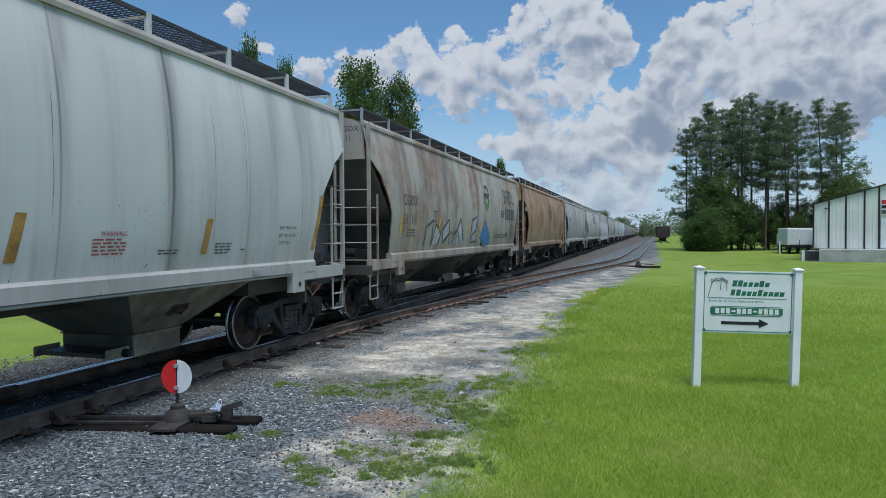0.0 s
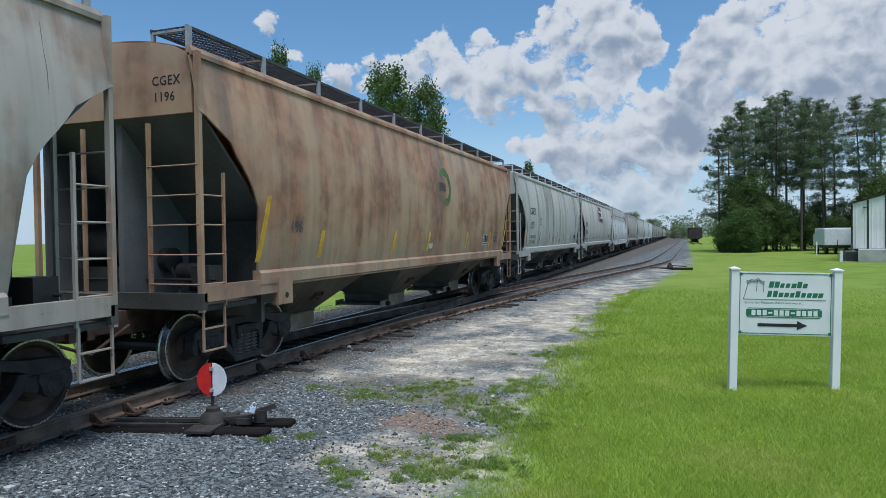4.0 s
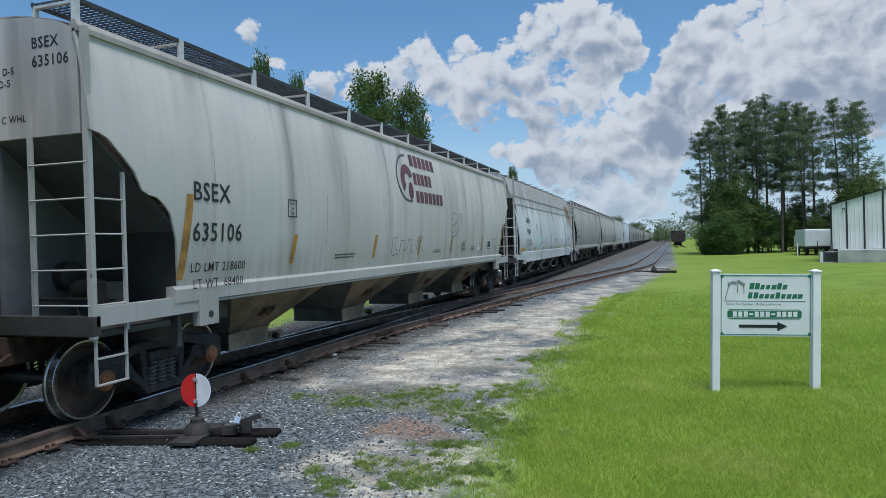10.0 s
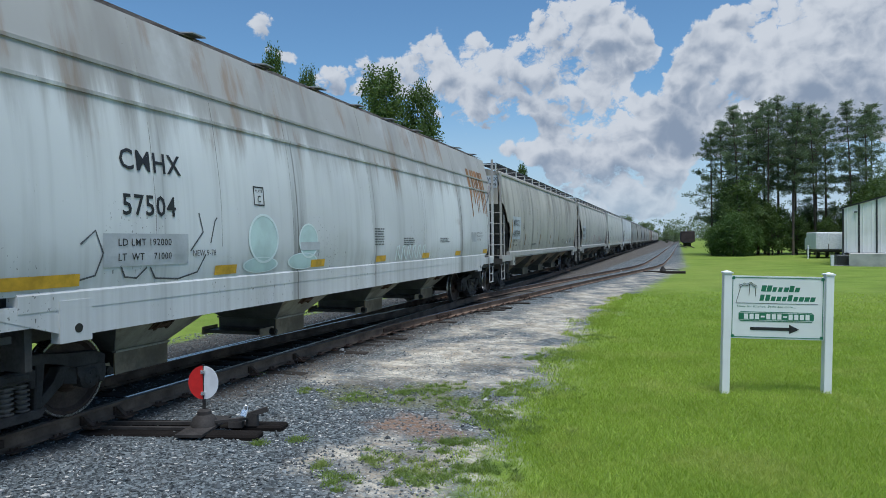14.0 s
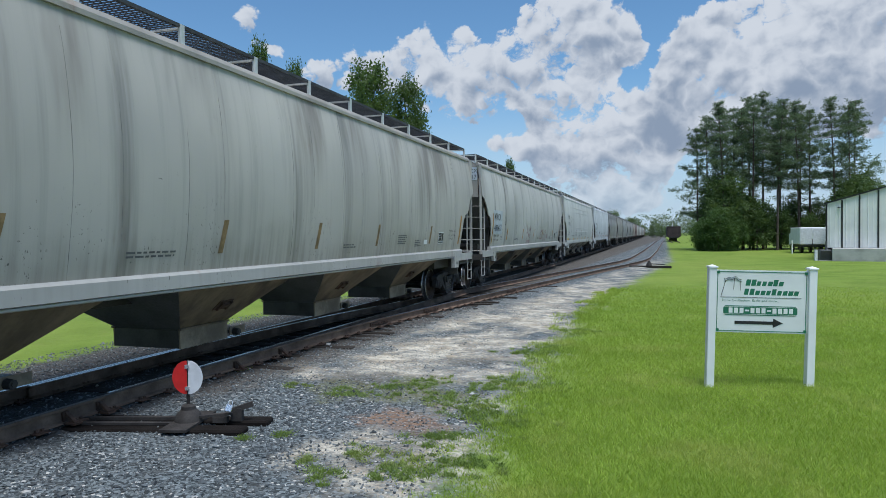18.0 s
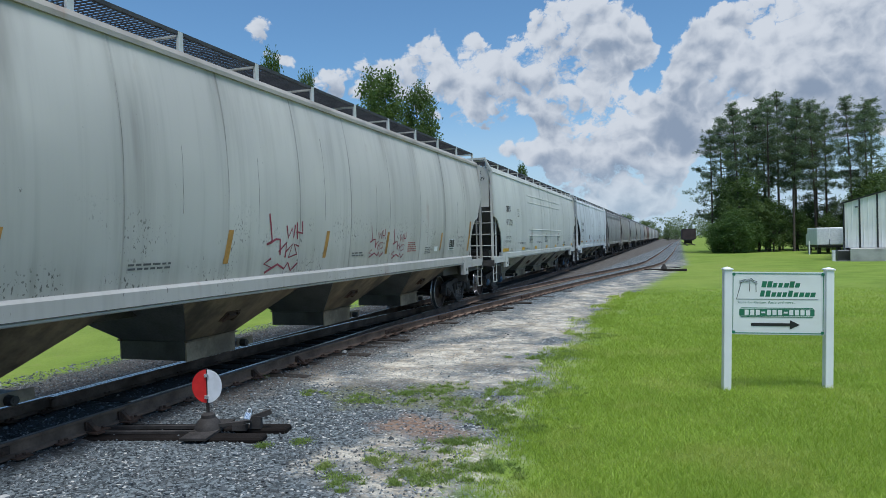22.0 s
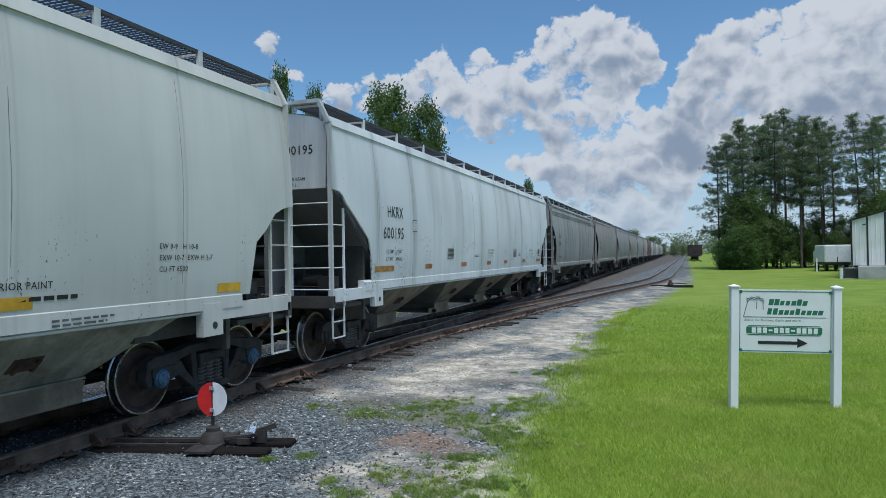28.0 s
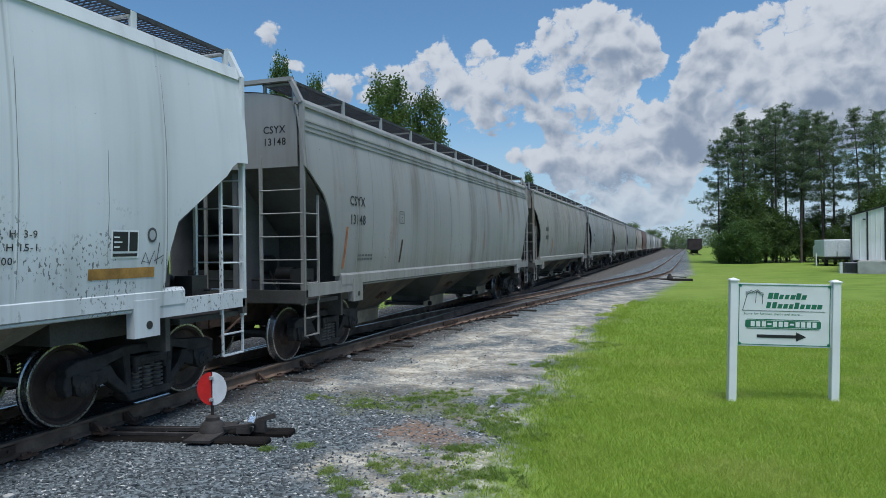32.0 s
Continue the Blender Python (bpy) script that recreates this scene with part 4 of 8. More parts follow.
def roof_shell(spec):
    bm = bmesh.new()
    L, w = spec["L"], spec["girth"][2]
    last = None
    for y in (-L / 2 + 0.04, L / 2 - 0.04):
        ring = []
        for k in range(13):
            a = -1 + 2 * k / 12
            ring.append(bm.verts.new((a * w, y, spec["eave"] + 0.05 + spec["crown"] * (1 - a * a))))
        if last:
            for p in range(12):
                bm.faces.new((last[p], last[p + 1], ring[p + 1], ring[p]))
        last = ring
    bmesh.ops.solidify(bm, geom=bm.faces[:], thickness=0.03)
    return bm


def sweep(bm, outline, y0, y1):
    """An outline of (x, z) pairs drawn out along the car."""
    a = [bm.verts.new((x, y0, z)) for x, z in outline]
    b = [bm.verts.new((x, y1, z)) for x, z in outline]
    n = len(a)
    for k in range(n):
        bm.faces.new((a[k], a[(k + 1) % n], b[(k + 1) % n], b[k]))
    bm.faces.new(a[::-1])
    bm.faces.new(b)


def decal(spec, car, name, outline_faces, mat, label=""):
    """Paint on the side: faces of (y, z) points laid on the curved sheet."""
    verts, faces, seen = [], [], {}
    for f in outline_faces:
        idx = []
        for y, z in f:
            key = (round(y, 4), round(z, 4))
            if key not in seen:
                seen[key] = len(verts)
                verts.append((side_x(spec, y, z) + 0.006, y, z) if z > SILL_TOP else (1.518, y, z))
            idx.append(seen[key])
        faces.append(idx)
    ob = new(name, soup(name, verts, faces, mat))
    ob.parent = car
    return tagged(ob, label)


def bar_faces(y0, y1, z0, z1, slant=0.0, n=6):
    out = []
    for k in range(n):
        a, b = z0 + (z1 - z0) * k / n, z0 + (z1 - z0) * (k + 1) / n
        sa, sb = slant * k / n, slant * (k + 1) / n
        out.append([(y0 + sa, a), (y1 + sa, a), (y1 + sb, b), (y0 + sb, b)])
    return out


def stroke_faces(points, w):
    """A brush stroke through (y, z) points."""
    line = [Vector(points[0])]
    for p in points[1:]:
        v = Vector(p) - line[-1]
        if v.length < 1e-4:
            continue
        n = max(1, int(v.length / 0.2))
        start_p = line[-1]
        line += [start_p + v * ((k + 1) / n) for k in range(n)]
    edges = []
    for i, p in enumerate(line):
        v = line[min(i + 1, len(line) - 1)] - line[max(i - 1, 0)]
        q = (Vector((-v.y, v.x)).normalized() if v.length > 1e-5 else Vector((0, 1))) * w / 2
        edges.append((tuple(p - q), tuple(p + q)))
    return [[a, c, d, b] for (a, b), (c, d) in zip(edges, edges[1:])]


def fan_faces(middle, ring, n=5):
    """A filled outline round a middle point, split finely enough to follow the side."""
    out = []
    m = Vector(middle)
    for p, q in zip(ring, ring[1:] + ring[:1]):
        p, q = Vector(p), Vector(q)
        for i in range(n):
            a, b = i / n, (i + 1) / n
            for j in range(n):
                c, d = j / n, (j + 1) / n
                quad = [m.lerp(p.lerp(q, u), r) for r, u in ((a, c), (b, c), (b, d), (a, d))]
                out.append([tuple(v) for v in (quad[1:] if i == 0 else quad)])
    return out


LETTERS = {}


def letter_shapes(words, heavy):
    """Outlines of words in the built-in font as flat faces, one unit high."""
    key = (words, heavy)
    if key not in LETTERS:
        cu = bpy.data.curves.new("words", "FONT")
        cu.body, cu.size, cu.resolution_u, cu.offset, cu.space_character = words, 1.0, 2, 0.012 if heavy else 0.004, 1.08
        ob = bpy.data.objects.new("words", cu)
        me = ob.to_mesh()
        pts = [(v.co.x, v.co.y) for v in me.vertices]
        LETTERS[key] = ([pts[i] for i in range(len(pts))], [tuple(p.vertices) for p in me.polygons])
        ob.to_mesh_clear()
        bpy.data.objects.remove(ob)
    return LETTERS[key]


def side_words(spec, car, words, y, z, high, mat, squeeze=0.95, heavy=True, name="lettering"):
    pts, polys = letter_shapes(words, heavy)
    k = high / 0.72
    verts = [(side_x(spec, y + px * k * squeeze, z + py * k) + 0.008 if z > SILL_TOP else 1.522, y + px * k * squeeze, z + py * k) for px, py in pts]
    ob = new(name, soup(name, verts, polys, mat))
    ob.parent = car
    return ob


def fit_words(spec, car, words, y0, y1, z, high, mat, heavy=True, name="lettering"):
    """Words that reach from y0 to y1 along the side."""
    pts = letter_shapes(words, heavy)[0]
    span = max(p[0] for p in pts) - min(p[0] for p in pts)
    return side_words(spec, car, words, y0, z, high, mat, (y1 - y0) / (span * high / 0.72), heavy, name)


def end_words(spec, car, words, x, z, high, mat, e=-1):
    pts, polys = letter_shapes(words, True)
    k = high / 0.72
    face = -spec["L"] / 2 + 0.037
    verts = [(x + px * k * 0.95, face, z + py * k) for px, py in pts]
    ob = new("lettering", soup("lettering", verts, polys, mat))
    ob.parent = car
    return ob


def small_print(spec, car, y, z, wide, lines, mat, step=0.075):
    """Writing too small to read: plain bars."""
    rng = random.Random(int(y * 100) + lines)
    faces = []
    for k in range(lines):
        cur = y
        end = y + wide * rng.uniform(0.75, 1.0)
        while cur < end:
            w = rng.uniform(0.06, 0.16)
            faces += bar_faces(cur, min(end, cur + w), z - k * step, z - k * step + step * 0.5, 0, 1)
            cur += w + 0.03
    decal(spec, car, "small_print", faces, mat)


def truck(car, y, cap, detail):
    """A two-axle truck: side frames, springs, bearings, bolster."""
    def frame_mesh(bm):
        # arched top member, sloping tension members, columns and pedestal jaws
        prism(bm, [(-1.2, 0.60), (-1.22, 0.70), (-1.1, 0.765), (-0.62, 0.80), (-0.42, 0.845), (0.42, 0.845), (0.62, 0.80), (1.1, 0.765), (1.22, 0.70), (1.2, 0.60), (0.78, 0.62), (0.60, 0.70), (0.40, 0.735), (-0.40, 0.735), (-0.60, 0.70), (-0.78, 0.62)], -0.085, 0.085)
        for s in (-1, 1):
            prism(bm, [(s * 0.80, 0.63), (s * 0.70, 0.63), (s * 0.64, 0.46), (s * 0.30, 0.20), (s * 0.30, 0.32), (s * 0.52, 0.50), (s * 0.60, 0.66), (s * 0.80, 0.66)][::s], -0.075, 0.075)
            prism(bm, [(s * 0.64, 0.47), (s * 0.82, 0.42), (s * 0.83, 0.62), (s * 0.66, 0.62)][::s], -0.075, 0.075)
            prism(bm, [(s * 1.13, 0.62), (s * 1.22, 0.62), (s * 1.24, 0.50), (s * 1.19, 0.38), (s * 1.12, 0.41)][::s], -0.075, 0.075)
            prism(bm, [(s * 0.28, 0.22), (s * 0.36, 0.22), (s * 0.42, 0.76), (s * 0.31, 0.76)][::s], -0.085, 0.085)
        prism(bm, [(-0.42, 0.27), (-0.34, 0.17), (0.34, 0.17), (0.42, 0.27)], -0.11, 0.11)
        bmesh.ops.bevel(bm, geom=bm.edges[:], offset=0.012, segments=1, affect="EDGES")

    def bolster_end(bm):
        box(bm, -0.10, 0.12, -0.275, 0.275, 0.585, 0.70)
        box(bm, 0.0, 0.135, -0.19, 0.19, 0.61, 0.68)
        for s in (-1, 1):
            box(bm, 0.06, 0.12, s * 0.24 - 0.03, s * 0.24 + 0.03, 0.5, 0.6)
        bmesh.ops.bevel(bm, geom=bm.edges[:], offset=0.012, segments=1, affect="EDGES")

    def adapter(bm):
        prism(bm, [(-0.17, 0.18), (0.17, 0.18), (0.17, 0.10), (0.12, 0.02), (0.09, 0.11), (-0.09, 0.11), (-0.12, 0.02), (-0.17, 0.10)], -0.09, 0.09)

    def springs(bm):
        for sy in (-0.18, 0.0, 0.18):
            prof = []
            for k in range(6):
                z = 0.27 + 0.052 * k
                prof += [(z, 0.052), (z + 0.008, 0.082), (z + 0.026, 0.082), (z + 0.036, 0.052)]
            lathe(bm, prof, "z", (0, sy, 0), 10)

    def bearing(bm):
        lathe(bm, [(-0.12, 0.12), (0.06, 0.135), (0.085, 0.105), (0.10, 0.10), (0.115, 0.05)], "x", (0, 0, 0), 12)
        for k in range(3):
            a = k * math.tau / 3
            lathe(bm, [(0.1, 0.018), (0.125, 0.018)], "x", (0, 0.055 * math.cos(a), 0.055 * math.sin(a)), 6)

    def bolster(bm):
        box(bm, -1.08, 1.08, -0.2, 0.2, 0.52, 0.66)
        box(bm, -0.4, 0.4, -0.3, 0.3, 0.62, 0.86)
        for s in (-1, 1):
            bar(bm, (-0.7, s * 0.42, 0.36), (0.7, s * 0.42, 0.36), 0.08, 0.08)

    core = part("truck", shared(("truck",), bolster, OILY), OILY, car, "black cast-steel truck")
    core.location = (0, y, 0)
    for s in (-1, 1):
        if s < 0 and not detail:
            continue
        ob = part("side_frame", shared(("side_frame",), frame_mesh, IRON), IRON, core)
        ob.location = (s * 1.03, 0, 0)
        ob = part("spring_nest", shared(("spring_nest",), springs, SPRING), SPRING, core)
        ob.location = (s * 1.05, 0, 0)
        ob = part("bolster_end", shared(("bolster_end",), bolster_end, IRON), IRON, core)
        ob.location, ob.rotation_euler = (s * 1.03, 0, 0), (0, 0, 0 if s > 0 else math.pi)
        for a in (-1, 1):
            ob = part("bearing", shared(("bearing", cap.name), bearing, cap), cap, core)
            ob.location, ob.rotation_euler = (s * 1.06, a * WHEELBASE / 2, WHEEL_R), (0, 0, 0 if s > 0 else math.pi)
            ob = part("bearing_adapter", shared(("bearing_adapter",), adapter, IRON), IRON, core)
            ob.location = (s * 1.04, a * WHEELBASE / 2, WHEEL_R - 0.04)

    def axle(bm):
        lathe(bm, [(-1.0, 0.07), (-0.8, 0.075), (-0.5, 0.085), (0.5, 0.085), (0.8, 0.075), (1.0, 0.07)], "x", (0, 0, 0), 10)

    def plate(bm):
        lathe(bm, [(-0.045, 0.09), (-0.05, 0.14), (-0.035, 0.2), (-0.03, 0.36), (-0.05, 0.42), (-0.05, 0.451), (0.045, 0.451), (0.05, 0.415), (0.0, 0.38), (-0.005, 0.2), (0.055, 0.15), (0.06, 0.09)], "x", (0, 0, 0), 36)

    def tread(bm):
        lathe(bm, [(-0.075, 0.453), (-0.08, 0.496), (-0.07, 0.510), (-0.05, 0.504), (-0.04, 0.486), (0.05, 0.480), (0.056, 0.474), (0.056, 0.453), (-0.075, 0.453)], "x", (0, 0, 0), 40, False)

    for a in (-1, 1):
        ws = part("wheelset", shared(("wheelset",), axle, OILY, True), OILY, car)
        ws.location = (0, y + a * WHEELBASE / 2, WHEEL_R)
        if detail:
            WHEELSETS.append((ws, y + a * WHEELBASE / 2))
        for s in (-1, 1):
            w = part("wheel", shared(("wheel",), plate, WHEEL, True), WHEEL, ws, "brown wheel plate")
            w.location, w.rotation_euler = (s * 0.77, 0, 0), (0, 0, 0 if s > 0 else math.pi)
            w = part("tyre", shared(("tyre",), tread, TREAD, True), TREAD, ws, "polished tread and flange")
            w.location, w.rotation_euler = (s * 0.77, 0, 0), (0, 0, 0 if s > 0 else math.pi)


def hopper(car, y, half_top, spec, mat):
    """One discharge hopper: sloping sides, shade-coloured cross slopes, flanged neck and outlet gate."""
    half_low, zt, zb = half_top - min(spec["run"], half_top - 0.45), SILL_LOW + 0.03, 0.60
    x0, x1, lip, g = 1.43, 0.60, 0.31, spec["guide"]
    bm = bmesh.new()
    top = [(x0, -half_top), (x0, half_top), (-x0, half_top), (-x0, -half_top)]
    low = [(x1, -half_low), (x1, half_low), (-x1, half_low), (-x1, -half_low)]
    a = [bm.verts.new((px, py, zt)) for px, py in top]
    b = [bm.verts.new((px, py, zb)) for px, py in low]
    for k in (0, 2):
        bm.faces.new((a[k], a[(k + 1) % 4], b[(k + 1) % 4], b[k]))
    bm.faces.new(b)
    bm.faces.new(a[::-1])
    body = part("hopper", bm, mat, car, "dusty hopper bottom")
    body.location = (0, y, 0)
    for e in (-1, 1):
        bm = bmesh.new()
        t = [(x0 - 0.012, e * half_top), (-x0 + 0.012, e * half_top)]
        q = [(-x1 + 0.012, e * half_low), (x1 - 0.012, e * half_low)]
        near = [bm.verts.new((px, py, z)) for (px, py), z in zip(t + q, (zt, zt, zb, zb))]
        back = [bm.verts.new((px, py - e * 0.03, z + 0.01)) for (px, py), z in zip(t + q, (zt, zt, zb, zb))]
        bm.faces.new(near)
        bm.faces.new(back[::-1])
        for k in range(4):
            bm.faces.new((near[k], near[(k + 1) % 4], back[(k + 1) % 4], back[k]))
        # shade of the gap between hoppers is put into this sheet's colour
        part("cross_slope", bm, spec["dark"], body, "sloping sheet with shade painted in as a dark colour")
        # gate frame: a side plate under the neck, a shorter guide beside it, an end plate
        bm = bmesh.new()
        sx = x1 * e
        prism(bm, [(-half_low - 0.03, zb - 0.01), (half_low + 0.03, zb - 0.01), (half_low + 0.02, lip), (-half_low - 0.02, lip)], min(sx, sx + 0.025 * e), max(sx, sx + 0.025 * e))
        part("gate_plate", bm, HOP_PLATE, body, "dusty steel gate side plate")
        bm = bmesh.new()
        ga, gb = sorted((g * (half_low + 0.10), g * (half_low + 0.52)))
        box(bm, min(sx, sx + 0.02 * e), max(sx, sx + 0.02 * e), ga, gb, lip + 0.03, lip + 0.17)
        part("gate_guide", bm, HOP_PLATE, body, "dusty steel gate guide")
        bm = bmesh.new()
        box(bm, -x1, x1, min(e * half_low, e * (half_low + 0.03)), max(e * half_low, e * (half_low + 0.03)), lip + 0.01, zb)
        part("gate_end", bm, OILY, body)
    for e in (-1, 1):
        bm = bmesh.new()
        box(bm, min(x1 * e, (x1 + 0.06) * e), max(x1 * e, (x1 + 0.06) * e), -half_low - 0.04, half_low + 0.04, zb - 0.005, zb + 0.02)
        part("neck_flange", bm, mat, body, "bolted flange at the neck")
    bm = bmesh.new()
    ga, gb = sorted((-g * (half_low - 0.02), g * (half_low + 0.5)))
    box(bm, -x1 + 0.03, x1 - 0.03, ga, gb, lip + 0.06, lip + 0.12)
    lathe(bm, [(-x1 - 0.14, 0.028), (x1 + 0.14, 0.028)], "x", (0, g * (half_low + 0.2), lip + 0.09), 8)
    for e in (-1, 1):
        lathe(bm, [(e * (x1 + 0.03), 0.065), (e * (x1 + 0.13), 0.055)], "x", (0, g * (half_low + 0.2), lip + 0.09), 8)
    part("outlet_gate", bm, OILY, body, "black steel outlet gate with opening shaft")
    # vibrator bracket, welded flat on the slope
    bm = bmesh.new()
    u = 0.55
    cx, cz = x0 + (x1 - x0) * u, zt + (zb - zt) * u
    tilt = math.atan2(x0 - x1, zt - zb)
    for a0, a1, b0, b1, d0, d1 in ((-0.17, 0.17, -0.11, 0.11, 0.0, 0.012), (-0.13, -0.09, -0.09, 0.09, 0.012, 0.05), (0.09, 0.13, -0.09, 0.09, 0.012, 0.05), (-0.09, 0.09, -0.02, 0.05, 0.012, 0.055)):
        v = box(bm, d0, d1, a0, a1, b0, b1)
        for w in v:
            dx, dz = w.co.x, w.co.z
            w.co.x, w.co.z = cx + dx * math.cos(tilt) + dz * math.sin(tilt), cz - dx * math.sin(tilt) + dz * math.cos(tilt)
    part("vibrator_bracket", bm, RUSTY, body, "greasy vibrator bracket")


def car_end(car, spec, e, mats, detail):
    """End sheet, slope sheet, posts, ladders, platform and coupler. e is -1 or 1."""
    L = spec["L"]
    paint, trim = mats["paint"], mats["trim"]

    def at(y):
        return e * (L / 2 - y)

    w = spec["girth"][2]
    bm = bmesh.new()
    dz = spec["dark_z"]
    outline = [(-1.36, dz), (1.36, dz), (w - 0.02, spec["eave"])] + [(a * w, spec["eave"] + 0.04 + spec["crown"] * (1 - a * a)) for a in (0.8, 0.5, 0.0, -0.5, -0.8)] + [(-w + 0.02, spec["eave"])]
    ya, yb = sorted((at(0.04), at(0.08)))
    sweep(bm, outline, ya, yb)
    part("end_sheet", bm, paint, car)
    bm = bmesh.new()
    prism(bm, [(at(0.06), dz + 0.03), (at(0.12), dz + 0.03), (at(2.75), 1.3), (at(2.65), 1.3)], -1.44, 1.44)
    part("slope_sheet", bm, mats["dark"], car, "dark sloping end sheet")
    yy = at(0.035)
    high = spec["eave"] + 0.02
    for s in (-1, 1):
        bm = bmesh.new()
        box(bm, s * 1.46 - 0.038, s * 1.46 + 0.038, yy - 0.03, yy + 0.03, 1.05, high)
        part("corner_post", bm, trim, car)
        if spec["goose"]:
            bm = bmesh.new()
            bar(bm, (s * 1.46, yy, high - 0.02), (s * 1.24, yy, 4.92), 0.09, 0.07)
            part("bent_post_top", bm, trim, car)
    if spec["goose"]:
        bm = bmesh.new()
        box(bm, -1.28, 1.28, yy - 0.05, yy + 0.05, 4.88, 4.95)
        part("walk_end_beam", bm, trim, car)
    for x in (-0.55, 0.62):
        bm = bmesh.new()
        box(bm, x - 0.024, x + 0.024, yy - 0.024, yy + 0.024, 1.2, 3.62)
        part("end_post", bm, trim, car)
    bm = bmesh.new()
    box(bm, -1.5, 1.5, min(at(0.0), at(0.10)), max(at(0.0), at(0.10)), 1.08, 1.30)
    box(bm, -1.42, 1.42, min(at(0.1), at(1.3)), max(at(0.1), at(1.3)), 1.05, 1.12)
    part("end_platform", bm, mats["under"], car)
    bm = bmesh.new()
    ya, yb = sorted((at(0.55), at(1.9)))
    sweep(bm, [(1.38, 1.18), (1.50, 1.18), (1.50, 1.40), (1.38, 1.40)], *sorted((at(0.05), at(1.75))))
    part("end_sill", bm, trim, car)
    bm = bmesh.new()
    ya, yb = sorted((at(1.75), at(2.15)))
    box(bm, 1.40, 1.52, ya, yb, 0.98, 1.42)
    pad = part("jacking_pad", bm, trim, car)
    # flat dark disc, its colour stands for the shade inside a hole
    bm = bmesh.new()
    lathe(bm, [(1.515, 0.05), (1.524, 0.05)], "x", (0, (ya + yb) / 2 + 0.03, 1.12), 12)
    part("towing_hole", bm, OILY, pad, "dark disc that stands for a shaded hole")
    if detail:
        bm = bmesh.new()
        box(bm, 1.44, 1.48, at(0.52) - 0.018, at(0.52) + 0.018, 1.1, 2.95)
        ladder = part("ladder", bm, trim, car, "steel side ladder")

        def side_rung(bm):
            bar(bm, (0, -0.245, 0), (0, 0.245, 0), 0.024, sides=6)

        def end_rung(bm):
            bar(bm, (-0.42, 0, 0), (0.42, 0, 0), 0.024, sides=6)

        for z in (1.42, 1.82, 2.22, 2.62):
            ob = part("rung", shared(("side_rung", trim.name), side_rung, trim), trim, ladder)
            ob.location = (1.46, at(0.275), z)
        for z in (1.42, 1.82, 2.22, 2.62, 3.02):
            ob = part("rung", shared(("end_rung", trim.name), end_rung, trim), trim, ladder)
            ob.location = (1.04, at(0.01), z)
        bm = bmesh.new()
        for y in (0.06, 0.5):
            bar(bm, (1.46, at(y), 1.1), (1.46, at(y), 0.52), 0.028, 0.028)
        for z in (0.52, 0.82):
            bar(bm, (1.46, at(0.05), z), (1.46, at(0.51), z), 0.045, 0.018)
        part("stirrup_step", bm, trim, car)
        bm = bmesh.new()
        lathe(bm, [(-0.62, 0.02), (-0.6, 0.19), (0.2, 0.19), (0.22, 0.02)], "x", (0, at(0.95), 1.72), 14)
        lathe(bm, [(0.45, 0.02), (0.46, 0.13), (0.8, 0.13), (0.82, 0.02)], "x", (0, at(0.8), 1.55), 12)
        box(bm, 0.9, 1.2, min(at(0.5), at(0.8)), max(at(0.5), at(0.8)), 1.35, 1.65)
        bar(bm, (0.2, at(0.9), 1.6), (0.5, at(0.75), 1.2), 0.05, sides=6)
        bar(bm, (-1.2, at(0.55), 1.45), (1.3, at(0.55), 1.45), 0.04, sides=6)
        part("brake_gear", bm, OILY, car, "brake cylinders and pipes", True)
    bm = bmesh.new()
    box(bm, -0.2, 0.2, min(at(-0.15), at(1.2)), max(at(-0.15), at(1.2)), 0.72, 1.05)
    box(bm, -0.11, 0.11, min(at(-0.72), at(-0.15)), max(at(-0.72), at(-0.15)), 0.76, 0.98)
    box(bm, -0.17, 0.17, min(at(-0.78), at(-0.5)), max(at(-0.78), at(-0.5)), 0.72, 1.02)
    bar(bm, (0.25, at(0.0), 0.85), (0.3, at(-0.7), 0.55), 0.045, sides=6)
    part("coupler", bm, RUSTY, car, "rusty coupler and air hose")
    bm = bmesh.new()
    box(bm, -0.3, 0.3, min(at(1.0), at(2.8)), max(at(1.0), at(2.8)), 0.84, 1.2)
    part("centre_sill", bm, UNDER, car)
    bm = bmesh.new()
    box(bm, -1.47, 1.40, min(at(1.45), at(1.53)), max(at(1.45), at(1.53)), 0.74, 2.3)
    part("bolster_web", bm, UNDER, car)
    # added dark plate on the far side, closes the view through the end
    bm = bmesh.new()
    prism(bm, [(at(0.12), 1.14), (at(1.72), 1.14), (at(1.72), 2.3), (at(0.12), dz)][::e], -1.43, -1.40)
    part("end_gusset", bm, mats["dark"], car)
    # added dark plate on the centre line, blocks the view under the slope
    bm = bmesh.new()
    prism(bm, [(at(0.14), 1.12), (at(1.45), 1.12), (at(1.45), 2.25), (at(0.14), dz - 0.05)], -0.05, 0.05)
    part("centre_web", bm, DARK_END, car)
    bm = bmesh.new()
    lathe(bm, [(-1.38, 0.05), (-1.36, 0.28), (-0.25, 0.28), (-0.22, 0.05)], "x", (0, at(0.95), 1.95), 14)
    part("air_reservoir", bm, OILY, car, "black brake air tank", True)
    bm = bmesh.new()
    box(bm, -1.42, -0.35, min(at(0.55), at(1.3)), max(at(0.55), at(1.3)), 1.12, 1.62)
    part("valve_box", bm, OILY, car)
    bm = bmesh.new()
    box(bm, -1.1, 1.1, min(at(1.5), at(2.9)), max(at(1.5), at(2.9)), 0.98, 1.28)
    part("shear_plate", bm, UNDER, car)


